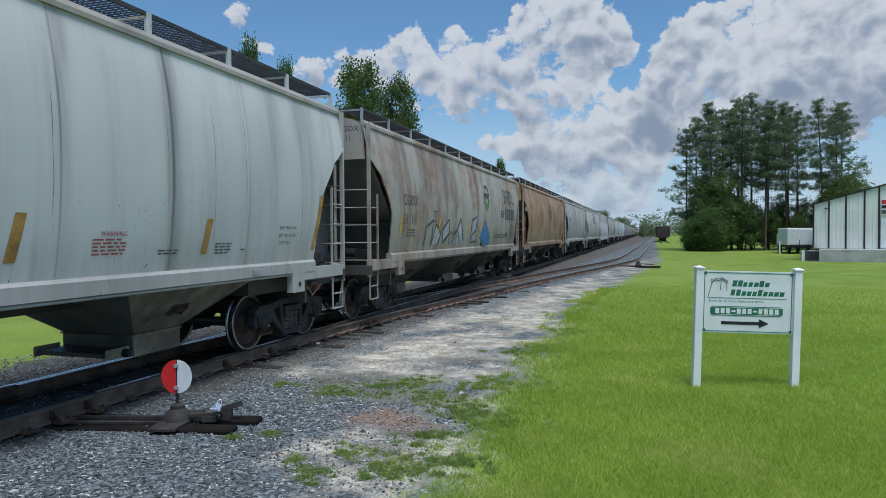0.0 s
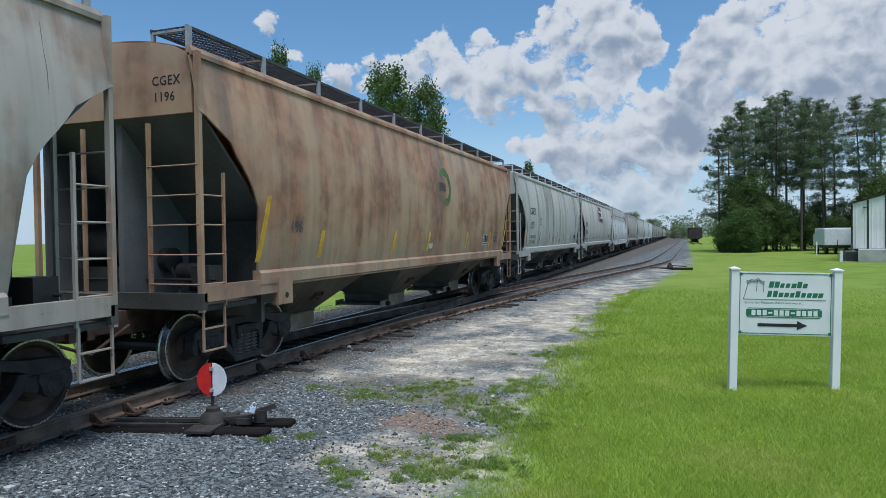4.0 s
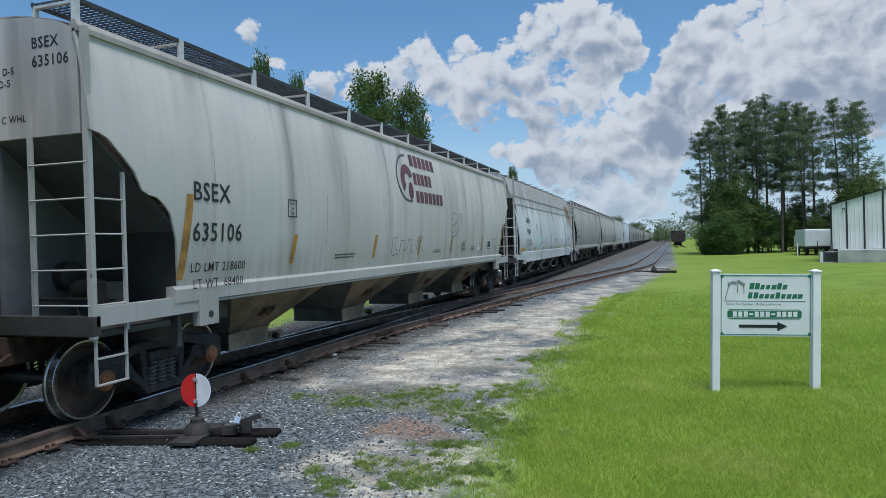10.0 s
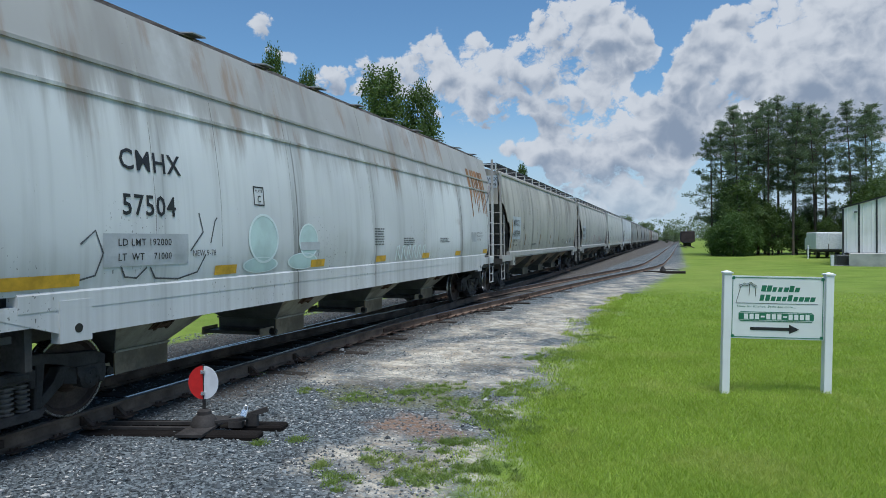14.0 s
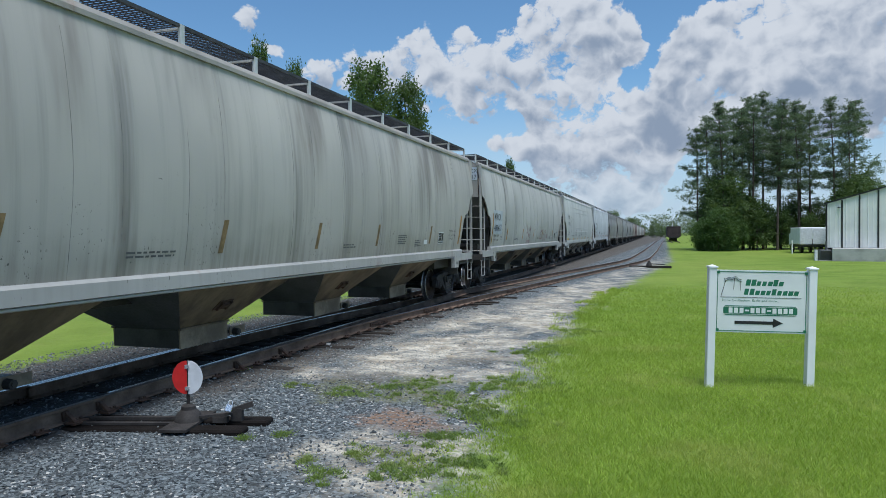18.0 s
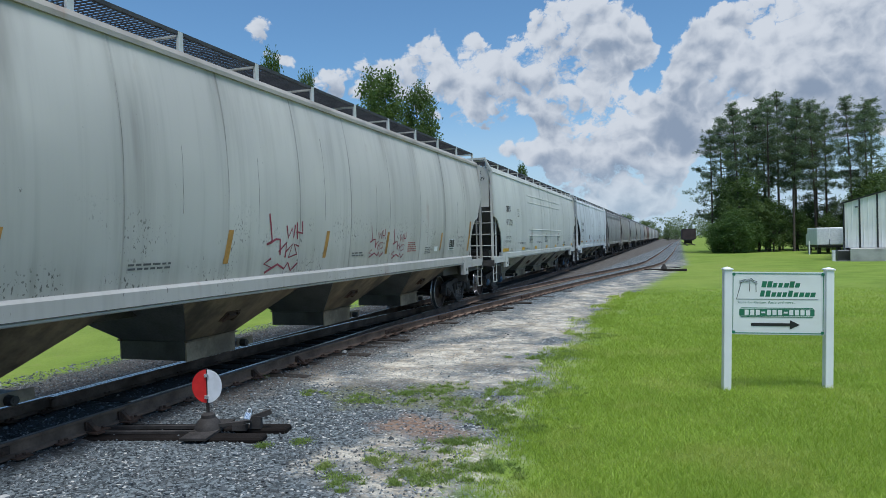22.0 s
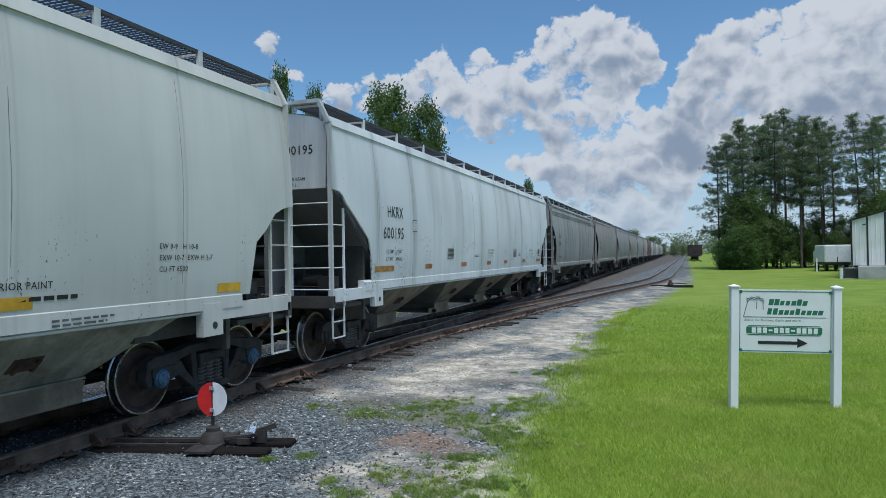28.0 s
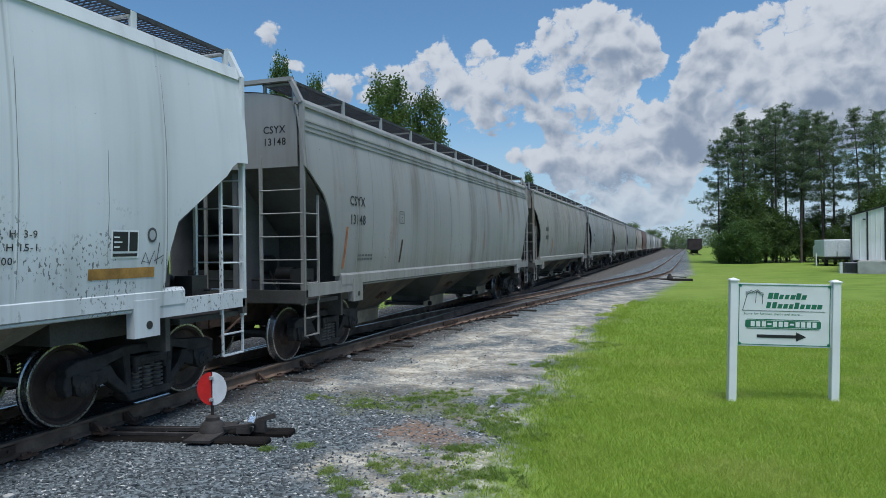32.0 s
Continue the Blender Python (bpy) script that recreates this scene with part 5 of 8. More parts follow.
def roof_walk(car, spec, mat, post_mat):
    """Grated running boards on posts along both edges of the roof."""
    L = spec["L"]
    key = ("roof_walk", round(L, 1))

    def grate(bm):
        y = -L / 2 + 0.1
        while y < L / 2 - 0.1:
            box(bm, 0.66, 1.26, y - 0.008, y + 0.008, 4.876, 4.892)
            y += 0.07
        for k in range(7):
            x = 0.67 + k * 0.098
            box(bm, x - 0.006, x + 0.006, -L / 2 + 0.1, L / 2 - 0.1, 4.884, 4.892)
        for x in (0.66, 1.26):
            box(bm, x - 0.014, x + 0.014, -L / 2 + 0.08, L / 2 - 0.08, 4.855, 4.905)

    part("roof_walk", shared(key, grate, mat), mat, car, "expanded steel running board")
    ob = part("roof_walk", SHARED[key], mat, car, "expanded steel running board")
    ob.rotation_euler = (0, 0, math.pi)

    def post(bm):
        box(bm, 1.24, 1.28, -0.045, 0.045, 4.52, 4.90)
        bar(bm, (0.66, 0, 4.85), (1.25, 0, 4.85), 0.05, 0.03)
        box(bm, 0.65, 0.69, -0.03, 0.03, 4.6, 4.87)

    count = int(round(L / 1.75))
    for k in range(count + 1):
        ob = part("walk_post", shared(("walk_post", post_mat.name), post, post_mat), post_mat, car)
        ob.location = (0, -L / 2 + 0.12 + (L - 0.24) * k / count, 0)
    bm = bmesh.new()
    box(bm, -0.42, 0.42, -L / 2 + 0.9, L / 2 - 0.9, 4.65, 4.84)
    part("hatch_cover", bm, post_mat, car)


def freight_car(start_y, spec, label):
    """A covered hopper whose first corner post stands at start_y."""
    L = spec["L"]
    car = thing("hopper_car", pose(0, start_y + L / 2, 0), label, "freight car", "train of hopper cars")
    TRAIN.append((car, start_y + L / 2))
    detail = spec["detail"]
    paint, trim = spec["paint"], spec["trim"]
    mats = {"paint": paint, "trim": trim, "dark": spec["dark"], "under": UNDER}
    for s, name in ((1, "side_sheet"), (-1, "side_sheet")):
        part(name, side_sheet(spec, s), paint, car, "", True)
    if detail:
        rng = random.Random(int(start_y * 10))
        y = -L / 2 + spec["panel"]
        while y < L / 2 - 0.4:
            part("seam", seam_strip(spec, y), paint, car)
            part("seam_dirt", seam_strip(spec, y + 0.014, 0.008, rng.uniform(0.0, 0.35), rng.uniform(0.6, 1.0)), SEAM_DIRT, car)
            if rng.random() < 0.55 and y + spec["panel"] < L / 2 - 0.4:
                part("seam_dirt", seam_strip(spec, y + spec["panel"] * rng.uniform(0.3, 0.7), 0.004, rng.uniform(0.0, 0.4), rng.uniform(0.5, 0.95)), SEAM_DIRT, car)
            y += spec["panel"]
    part("roof", roof_shell(spec), spec["roof"], car, "", True)
    top = spec["girth"][2]
    for s in (1, -1):
        bm = bmesh.new()
        if spec["kind"] == "flat":
            sweep(bm, [(s * (top - 0.05), EAVE - 0.03), (s * (top + 0.035), EAVE - 0.03), (s * (top - 0.01), EAVE + 0.14), (s * (top - 0.08), EAVE + 0.14)], -L / 2, L / 2)
        else:
            sweep(bm, [(s * (top - 0.05), EAVE - 0.03), (s * (top + 0.045), EAVE - 0.03), (s * (top + 0.045), EAVE + 0.03), (s * (top + 0.01), EAVE + 0.10), (s * (top - 0.05), EAVE + 0.10)], -L / 2, L / 2)
        if spec["kind"] != "tank":
            part("top_chord", bm, spec["chord"] or trim, car)
        bm = bmesh.new()
        sweep(bm, [(s * 1.36, SILL_LOW), (s * 1.51, SILL_LOW), (s * 1.51, SILL_TOP - 0.03), (s * 1.47, SILL_TOP + 0.01), (s * 1.36, SILL_TOP + 0.01)], -L / 2 + 1.3, L / 2 - 1.3)
        part("side_sill", bm, trim, car)
    bm = bmesh.new()
    lathe(bm, [(-L / 2 + 2.0, 0.022), (L / 2 - 2.0, 0.022)], "y", (1.47, 0, SILL_LOW - 0.03), 6)
    part("air_pipe", bm, trim, car)
    count = spec["hoppers"]
    first, pitch, wide = spec["hop_at"] or ((L - 12.6) / 2, 4.75, 3.1)
    for k in range(count):
        hopper(car, -L / 2 + first + pitch * k + wide / 2, wide / 2, spec, spec["hop"])
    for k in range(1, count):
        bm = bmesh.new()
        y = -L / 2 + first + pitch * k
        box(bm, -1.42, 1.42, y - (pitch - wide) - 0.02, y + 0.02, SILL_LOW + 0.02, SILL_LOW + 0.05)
        # same dark tone, the gap's shade put into the colour
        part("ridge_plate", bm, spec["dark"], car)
    bm = bmesh.new()
    box(bm, -0.28, 0.28, -L / 2 + 2.7, L / 2 - 2.7, SILL_LOW - 0.28, SILL_LOW + 0.02)
    part("centre_sill", bm, UNDER, car)
    for e in (-1, 1):
        car_end(car, spec, e, mats, detail)
        truck(car, e * (L / 2 - TRUCK_IN), spec["cap"], detail)
    if spec["kind"] != "tank":
        roof_walk(car, spec, GRATE, spec["post"])
    return car


def stripe_marks(spec, car, mat, ys, z0=1.66, z1=2.28, w=0.13, slant=0.10):
    for y in ys:
        decal(spec, car, "reflector_stripe", bar_faces(y, y + w, z0, z1, slant), mat, "vertical yellow reflector stripe")


def plate_box(spec, car, y, z, w=0.32, h=0.42, mat=None):
    f = []
    for a, b, c, d in ((y, y + w, z, z + 0.02), (y, y + w, z + h - 0.02, z + h), (y, y + 0.02, z, z + h), (y + w - 0.02, y + w, z, z + h)):
        f += bar_faces(a, b, c, d, 0, 4)
    decal(spec, car, "plate_mark", f, mat or BLACK, "small outlined box with lettering")
    fit_words(spec, car, "PLATE", y + 0.05, y + w - 0.05, z + h * 0.70, h * 0.14, mat or BLACK, False)
    fit_words(spec, car, "C", y + w * 0.34, y + w * 0.64, z + h * 0.18, h * 0.36, mat or BLACK)


def data_panel(spec, car, y, z, wide=0.5):
    k = wide / 0.56
    decal(spec, car, "data_panel", bar_faces(y, y + 0.56 * k, z, z + 0.32, 0, 4), WHITE, "white-edged black inspection panel")
    f = bar_faces(y + 0.03 * k, y + 0.33 * k, z + 0.08, z + 0.30, 0, 3) + bar_faces(y + 0.36 * k, y + 0.53 * k, z + 0.08, z + 0.30, 0, 3) + bar_faces(y + 0.03 * k, y + 0.53 * k, z + 0.02, z + 0.055, 0, 1)
    ob = decal(spec, car, "data_field", f, BLACK)
    ob.location.x = 0.004
    f = sum((bar_faces(y + 0.05 * k, y + (0.16 + 0.05 * (j % 2)) * k, z + 0.12 + 0.055 * j, z + 0.135 + 0.055 * j, 0, 1) for j in range(3)), [])
    ob = decal(spec, car, "panel_lines", f, WHITE)
    ob.location.x = 0.007


def reporting(spec, car, mark, number, y, z, high, mat, weights=(), gap=0.56, ends=True):
    side_words(spec, car, mark, y, z, high, mat)
    side_words(spec, car, number, y, z - gap, high, mat)
    for k, words in enumerate(weights):
        side_words(spec, car, words, y, z - gap - 0.42 - 0.22 * k, 0.13, mat, heavy=False)
    if ends:
        end_words(spec, car, mark, 0.68, spec["mark_z"] + 0.06, 0.13, mat)
        end_words(spec, car, number, 0.68, spec["mark_z"] - 0.15, 0.13, mat)


BASE = dict(kind="curve", eave=EAVE, girth=(1.44, 1.555, 1.36, 0.45), panel=1.9, bulge=0.014, crown=0.24, cut=ROUND_CUT, hoppers=3, chord=None, guide=-1, hop_at=None, run=1.0, goose=False, mark_z=4.3, dark_z=3.72, detail=True, cap=IRON)

# paints of the cars
PALE = car_paint("pale_grey_car_paint", (0.66, 0.65, 0.63), 0.05, 0.30, seed=1, seam=(20.9, 1.75, 0.55))
PALE_DUSTY = car_paint("dusty_pale_car_paint", (0.57, 0.55, 0.51), 0.12, 0.55, seed=2, seam=(17.33, 1.9, 0.8))
CREAM_GREY = car_paint("cream_grey_car_paint", (0.65, 0.61, 0.57), 0.08, 0.35, seed=3, seam=(20.96, 2.1, 0.45))
RUST_GREY = car_paint("rust_stained_grey_car_paint", (0.47, 0.425, 0.37), 0.85, 0.42, (0.17, 0.10, 0.065), seed=4, seam=(18.29, 1.95, 0.3))
BROWN = car_paint("rusted_brown_car_paint", (0.52, 0.345, 0.215), 1.0, 0.62, (0.195, 0.088, 0.05), (0.13, 0.095, 0.07), seed=5, seam=(17.09, 1.85, 0.3))
BRIGHT = car_paint("white_car_paint", (0.74, 0.77, 0.79), 0.03, 0.18, seed=6, seam=(21.25, 1.95, 0.5), flaked=0.9)
BLUISH = car_paint("bluish_white_car_paint", (0.70, 0.71, 0.71), 0.10, 0.28, (0.22, 0.10, 0.05), seed=7, rust_above=3.75, seam=(19.21, 3.1, 1.0))
GREEN_GREY = car_paint("light_grey_green_car_paint", (0.66, 0.66, 0.62), 0.0, 0.14, seed=8, seam=(20.8, 2.3, 0.25))
MID_GREY = car_paint("mid_grey_car_paint", (0.351, 0.345, 0.338), 0.2, 0.6, seed=9, seam=(17.7, 1.9, 0.6))
TAN_GREY = car_paint("tan_grey_car_paint", (0.33, 0.31, 0.285), 0.35, 0.5, seed=10)
RED_BROWN = car_paint("red_brown_car_paint", (0.14, 0.045, 0.035), 0.4, 0.4, seed=11)
ROOF_RUST = car_paint("rusty_roof_paint", (0.36, 0.35, 0.34), 0.5, 0.5, (0.17, 0.10, 0.07), seed=12)
HOP_TAN = grimy("dusty_tan_hopper", (0.19, 0.14, 0.09), 0.75, 13)
HOP_DARK = grimy("dusty_dark_hopper", (0.085, 0.072, 0.055), 0.8, 14)
HOP_GREY = grimy("dusty_grey_hopper", (0.33, 0.315, 0.265), 0.55, 15)
HOP_PALE = grimy("soiled_pale_hopper", (0.22, 0.195, 0.155), 0.6, 16)
SISTER = car_paint("dusty_off_white_car_paint", (0.52, 0.49, 0.44), 0.12, 0.6, seed=17, seam=(21.0, 1.9, 0.6))
SISTER_CLEAN = car_paint("off_white_car_paint", (0.58, 0.56, 0.52), 0.05, 0.35, seed=18, seam=(21.0, 1.9, 0.7), flaked=0.7)
SILL_PALE = car_paint("soiled_pale_sill", (0.44, 0.43, 0.405), 0.15, 0.22, seed=21)
CHORD = car_paint("tan_stained_chord", (0.42, 0.385, 0.345), 0.25, 0.3, seed=22)
SEAM_DIRT = plain("dirt_caught_on_seams", (0.25, 0.245, 0.23), 0.8, 0.0, 0.5, 2.0, 20.0, 0.1)
SPRAY_BLUE = plain("blue_spray_paint", (0.05, 0.20, 0.46), 0.5, 0.0, 0.2, 2.0, 30.0, 0.0)
SPRAY_GREEN = plain("dull_green_spray_paint", (0.075, 0.10, 0.085), 0.6, 0.0, 0.3, 2.0, 30.0, 0.0)
SPRAY_MINT = plain("pale_mint_spray_paint", (0.52, 0.655, 0.63), 0.6, 0.0, 0.15, 2.0, 30.0, 0.0)
SPRAY_FROST = plain("frosty_white_spray_paint", (0.72, 0.80, 0.79), 0.6, 0.0, 0.12, 2.0, 30.0, 0.0)
SPRAY_RED = plain("dark_red_spray_paint", (0.27, 0.04, 0.07), 0.6, 0.0, 0.3, 3.0, 30.0, 0.0)
SPRAY_DARK = plain("dark_grey_spray_paint", (0.09, 0.095, 0.10), 0.6, 0.0, 0.35, 2.0, 30.0, 0.0)
BADGE_FIELD = plain("dull_badge_field", (0.36, 0.36, 0.33), 0.6, 0.0, 0.3, 2.0, 30.0, 0.0)
PATCH_PALE = plain("pale_bluish_paint_patch", (0.49, 0.53, 0.57), 0.55, 0.0, 0.15, 2.0, 30.0, 0.0)
BADGE_WORN = plain("worn_green_badge", (0.10, 0.17, 0.06), 0.6, 0.0, 0.5, 3.0, 30.0, 0.0)
BADGE_GREEN = plain("green_badge", (0.11, 0.24, 0.06), 0.55, 0.0, 0.3, 2.0, 30.0, 0.0)
PATCH_GREY = plain("grey_paint_patch", (0.44, 0.455, 0.47), 0.55, 0.0, 0.25, 2.0, 30.0, 0.0)
LIGHT_POST = plain("pale_walk_post", (0.55, 0.56, 0.56), 0.5, 0.0, 0.2, 4.0, 40.0, 0.05)


def disc_faces(y, z, ry, rz, a0=0.0, a1=math.tau, hole=0.0, n=28, cut=None):
    out = []
    for k in range(n):
        a, b = a0 + (a1 - a0) * k / n, a0 + (a1 - a0) * (k + 1) / n
        rings = [hole + (1 - hole) * j / 3 for j in range(4)]
        for r0, r1 in zip(rings, rings[1:]):
            q = [(y + ry * r * math.cos(t), z + rz * r * math.sin(t)) for r, t in ((r0, a), (r1, a), (r1, b), (r0, b))]
            out.append(q[1:] if r0 == 0 else q)
    return out


def block_letters(spec, car, y, z, w, h, count, mat, lift=0.0, gap=0.25):
    """Plain bars in place of a painted name."""
    for k in range(count):
        a = y + w * k / count
        ob = decal(spec, car, "name_bar", bar_faces(a, a + w / count * (1 - gap), z, z + h, 0.0, 4), mat)
        ob.location.x = lift


def scribble(rng, y, z, w, h, loops):
    pts = []
    for k in range(loops * 6 + 1):
        u = k / (loops * 6)
        pts.append((y + w * u + 0.09 * math.sin(k * 2.1), z + h * (0.5 + 0.5 * math.sin(k * 1.9 + rng.random())) * rng.uniform(0.6, 1.0)))
    return pts


def build_train():
    # white car with ochre stripes
    s0 = dict(BASE, L=21.1, paint=PALE, trim=SILL_PALE, roof=PALE, dark=DARK_END, hop=HOP_PALE, post=LIGHT_POST, panel=1.75, cut=ROUND_CUT, chord=CHORD, hop_at=(3.05, 6.05, 2.9))
    car = freight_car(-8.6, s0, "dirty white curved-side covered hopper with ochre stripes")
    E0 = s0["L"] / 2
    stripe_marks(s0, car, OCHRE, [d - E0 for d in (7.5, 10.5, 13.48, 16.46)], 1.74, 2.24)
    decal(s0, car, "reflector_stripe", bar_faces(19.66 - E0, 19.78 - E0, 1.72, 2.74, 0.26), OCHRE)
    fit_words(s0, car, "WARNING", 14.66 - E0, 15.06 - E0, 2.0, 0.06, DARK_RED, False)
    small_print(s0, car, 14.55 - E0, 1.95, 0.56, 5, DARK_RED, 0.042)
    small_print(s0, car, 15.62 - E0, 1.80, 0.42, 2, FADED, 0.04)
    small_print(s0, car, 16.78 - E0, 1.87, 0.42, 4, FADED, 0.045)
    small_print(s0, car, 17.42 - E0, 1.77, 0.12, 1, FADED, 0.05)
    for k, words in enumerate(("EXW 10-8  H  9-6", "EW   8-8   H  15-0", "CU FT 5161")):
        fit_words(s0, car, words, 18.5 - E0, (19.05 if k < 2 else 18.85) - E0, 2.10 - 0.13 * k, 0.06, BLACK, False)
    bm = bmesh.new()
    box(bm, 1.50, 1.535, 17.7 - E0, 17.98 - E0, 1.36, 1.45)
    part("card_holder", bm, STEEL, car)

    # rust-stained car with graffiti and a round badge
    s1 = dict(BASE, L=18.39, paint=RUST_GREY, trim=RUST_GREY, roof=BROWN, dark=DARK_END, hop=HOP_DARK, post=STEEL, panel=1.95, girth=(1.44, 1.565, 1.34, 0.4), hop_at=(2.45, 5.05, 3.15))
    car = freight_car(13.82, s1, "rust-stained grey covered hopper with graffiti and a round green badge")
    h = s1["L"] / 2
    reporting(s1, car, "CGOX", "5111", -h + 1.98, 2.77, 0.27, FADED, gap=0.5)
    small_print(s1, car, -h + 2.3, 2.1, 0.6, 3, FADED)
    stripe_marks(s1, car, YELLOW, [-h + 1.75, -4.23, -0.8, 0.88], 1.98, 2.48)
    plate_box(s1, car, -4.72, 2.36, 0.32, 0.32)
    by = 11.3 - h
    decal(s1, car, "badge_field", disc_faces(by, 3.42, 0.50, 0.52), BADGE_FIELD, "pale field of a round badge")
    for name, a0, a1, hole, mat, lift in (("badge_sweep", math.pi * 1.04, math.pi * 1.96, 0.5, BADGE_GREEN, 0.003), ("badge_arch", math.pi * 0.02, math.pi * 0.72, 0.66, SPRAY_GREEN, 0.003), ("badge_rim", 0.0, math.tau, 0.95, PATCH_PALE, 0.006)):
        ob = decal(s1, car, name, disc_faces(by, 3.42, 0.50, 0.52, a0, a1, hole), mat)
        ob.location.x = lift
    block_letters(s1, car, by - 0.42, 3.36, 0.78, 0.22, 7, SPRAY_DARK, 0.009, 0.4)
    for pts in ([(-5.4, 1.66), (-5.35, 2.2), (-4.75, 2.4), (-4.75, 1.66)], [(-4.75, 1.66), (-4.46, 2.31), (-3.91, 2.03), (-4.12, 1.66)],
                [(-3.58, 1.74), (-3.79, 2.11), (-3.12, 2.46), (-3.02, 2.04), (-3.58, 1.74)], [(-3.58, 1.74), (-3.02, 2.04), (-2.88, 1.68)],
                [(-2.64, 1.68), (-1.74, 2.51), (-1.21, 1.77)], [(-2.28, 1.7), (-2.03, 2.11), (-1.67, 1.68)],
                [(-0.35, 1.67), (-0.24, 2.49), (0.44, 2.62), (0.39, 2.13), (-0.14, 1.97), (-0.11, 1.7), (0.58, 1.73)]):
        decal(s1, car, "graffiti_stroke", stroke_faces(pts, 0.085), SPRAY_DARK, "grey spray-paint outline")
    for pts in ([(-4.70, 1.70), (-4.46, 2.24), (-3.97, 2.0), (-4.18, 1.7)], [(-3.56, 1.79), (-3.73, 2.1), (-3.16, 2.39), (-3.07, 2.05)], [(-2.55, 1.7), (-1.75, 2.42), (-1.27, 1.77), (-1.7, 1.68)], [(-0.3, 1.7), (-0.2, 2.45), (0.40, 2.57), (0.36, 2.15)]):
        ob = decal(s1, car, "graffiti_fill", fan_faces((sum(v[0] for v in pts) / len(pts), sum(v[1] for v in pts) / len(pts)), pts), PATCH_GREY, "grey spray-paint fill")
        ob.location.x = -0.002
    ring = [(10.25 - h, 1.86), (10.5 - h, 2.08), (10.93 - h, 2.55), (11.45 - h, 2.2), (11.98 - h, 1.8), (11.85 - h, 1.58), (11.3 - h, 1.55), (10.62 - h, 1.55), (10.55 - h, 1.76)]
    decal(s1, car, "graffiti_block", fan_faces((11.0 - h, 1.95), ring), SPRAY_BLUE, "blue spray-paint block")
    decal(s1, car, "graffiti_stroke", stroke_faces(ring + ring[:1], 0.05), SPRAY_DARK)
    decal(s1, car, "graffiti_stroke", stroke_faces(scribble(random.Random(6), -2.95, 1.95, 0.75, 0.2, 3), 0.025), SPRAY_DARK)
    fit_words(s1, car, "SHEOL", 14.5 - h, 16.7 - h, 3.32, 0.66, SPRAY_GREEN)
    fit_words(s1, car, "RIP", 13.8 - h, 14.45 - h, 2.68, 0.33, SPRAY_GREEN)
    block_letters(s1, car, 14.6 - h, 2.6, 2.15, 0.5, 5, SPRAY_GREEN, 0.0, 0.2)
    decal(s1, car, "graffiti_stroke", stroke_faces([(15.95 - h, 2.5), (16.1 - h, 2.5), (16.1 - h, 2.3), (15.98 - h, 2.3), (16.22 - h, 2.3), (16.22 - h, 2.5), (16.4 - h, 2.5), (16.24 - h, 2.42), (16.36 - h, 2.4)], 0.03), SPRAY_GREEN)
    fit_words(s1, car, "CLOGGED CANS", 12.8 - h, 14.7 - h, 1.82, 0.19, FADED, False)
    data_panel(s1, car, 14.77 - h, 1.76)
    small_print(s1, car, h - 2.5, 2.15, 0.5, 3, FADED, 0.13)

    # brown rusted car
    s2 = dict(BASE, L=17.33, paint=BROWN, trim=BROWN, roof=BROWN, dark=DARK_END, hop=HOP_DARK, post=STEEL, panel=1.85, hop_at=(2.4, 4.6, 2.85))
    car = freight_car(33.61, s2, "heavily rusted brown covered hopper with yellow stripes")
    h = s2["L"] / 2
    end_words(s2, car, "CGEX", 0.70, 4.12, 0.13, BLACK)
    end_words(s2, car, "1196", 0.72, 3.90, 0.13, BLACK)
    fit_words(s2, car, "196", 2.1 - h, 2.42 - h, 2.12, 0.2, FADED)
    decal(s2, car, "reflector_stripe", bar_faces(1.2 - h, 1.32 - h, 1.67, 2.68, 0.22), YELLOW)
    stripe_marks(s2, car, YELLOW, [d - h for d in (3.0, 6.2, 8.36, 11.56, 14.12)], 1.68, 2.16)
    decal(s2, car, "reflector_stripe", bar_faces(16.0 - h, 16.12 - h, 1.66, 2.66, 0.28), YELLOW)
    data_panel(s2, car, 13.46 - h, 1.76, 0.56)
    decal(s2, car, "paper_card", bar_faces(8.53 - h, 8.8 - h, 1.73, 1.86, 0, 1), PATCH_PALE, "small pale card")
    decal(s2, car, "badge_sweep", disc_faces(9.68 - h, 3.37, 0.47, 0.52, -math.pi * 0.62, math.pi * 0.75, 0.62), BADGE_WORN, "worn green ring")
    block_letters(s2, car, 9.2 - h, 3.24, 0.52, 0.23, 7, SPRAY_DARK, 0.003, 0.35)
    small_print(s2, car, h - 2.6, 2.1, 0.6, 3, FADED, 0.13)

    # pale grey car
    s3 = dict(BASE, L=17.61, paint=PALE_DUSTY, trim=SILL_PALE, roof=PALE, dark=DARK_END, hop=HOP_DARK, post=LIGHT_POST, panel=1.9, cap=IRON, hop_at=(2.5, 4.72, 3.2))
    car = freight_car(52.2, s3, "pale grey curved covered hopper with dark dirt runs")
    h = s3["L"] / 2
    reporting(s3, car, "CGEX", "1271", -h + 2.05, 2.95, 0.30, BLACK, ("LD LMT 224500", "LT WT  61500"), 0.6)
    small = ("SPRG 7 OC D5", "SPRG 7 IC D5", "SPRG 2 IC D6A", "36 IN WHEELS")
    for k, words in enumerate(small):
        end_words(s3, car, words, 0.05, 3.72 - 0.085 * k, 0.06, BLACK)
    plate_box(s3, car, -h + 4.2, 2.52, 0.28, 0.30)
    decal(s3, car, "reflector_stripe", bar_faces(-h + 1.34, -h + 1.48, 1.62, 2.75, 0.10), OCHRE)
    stripe_marks(s3, car, OCHRE, [-h + d for d in (4.15, 6.56, 8.78, 10.86, 13.5)], 1.71, 2.2)
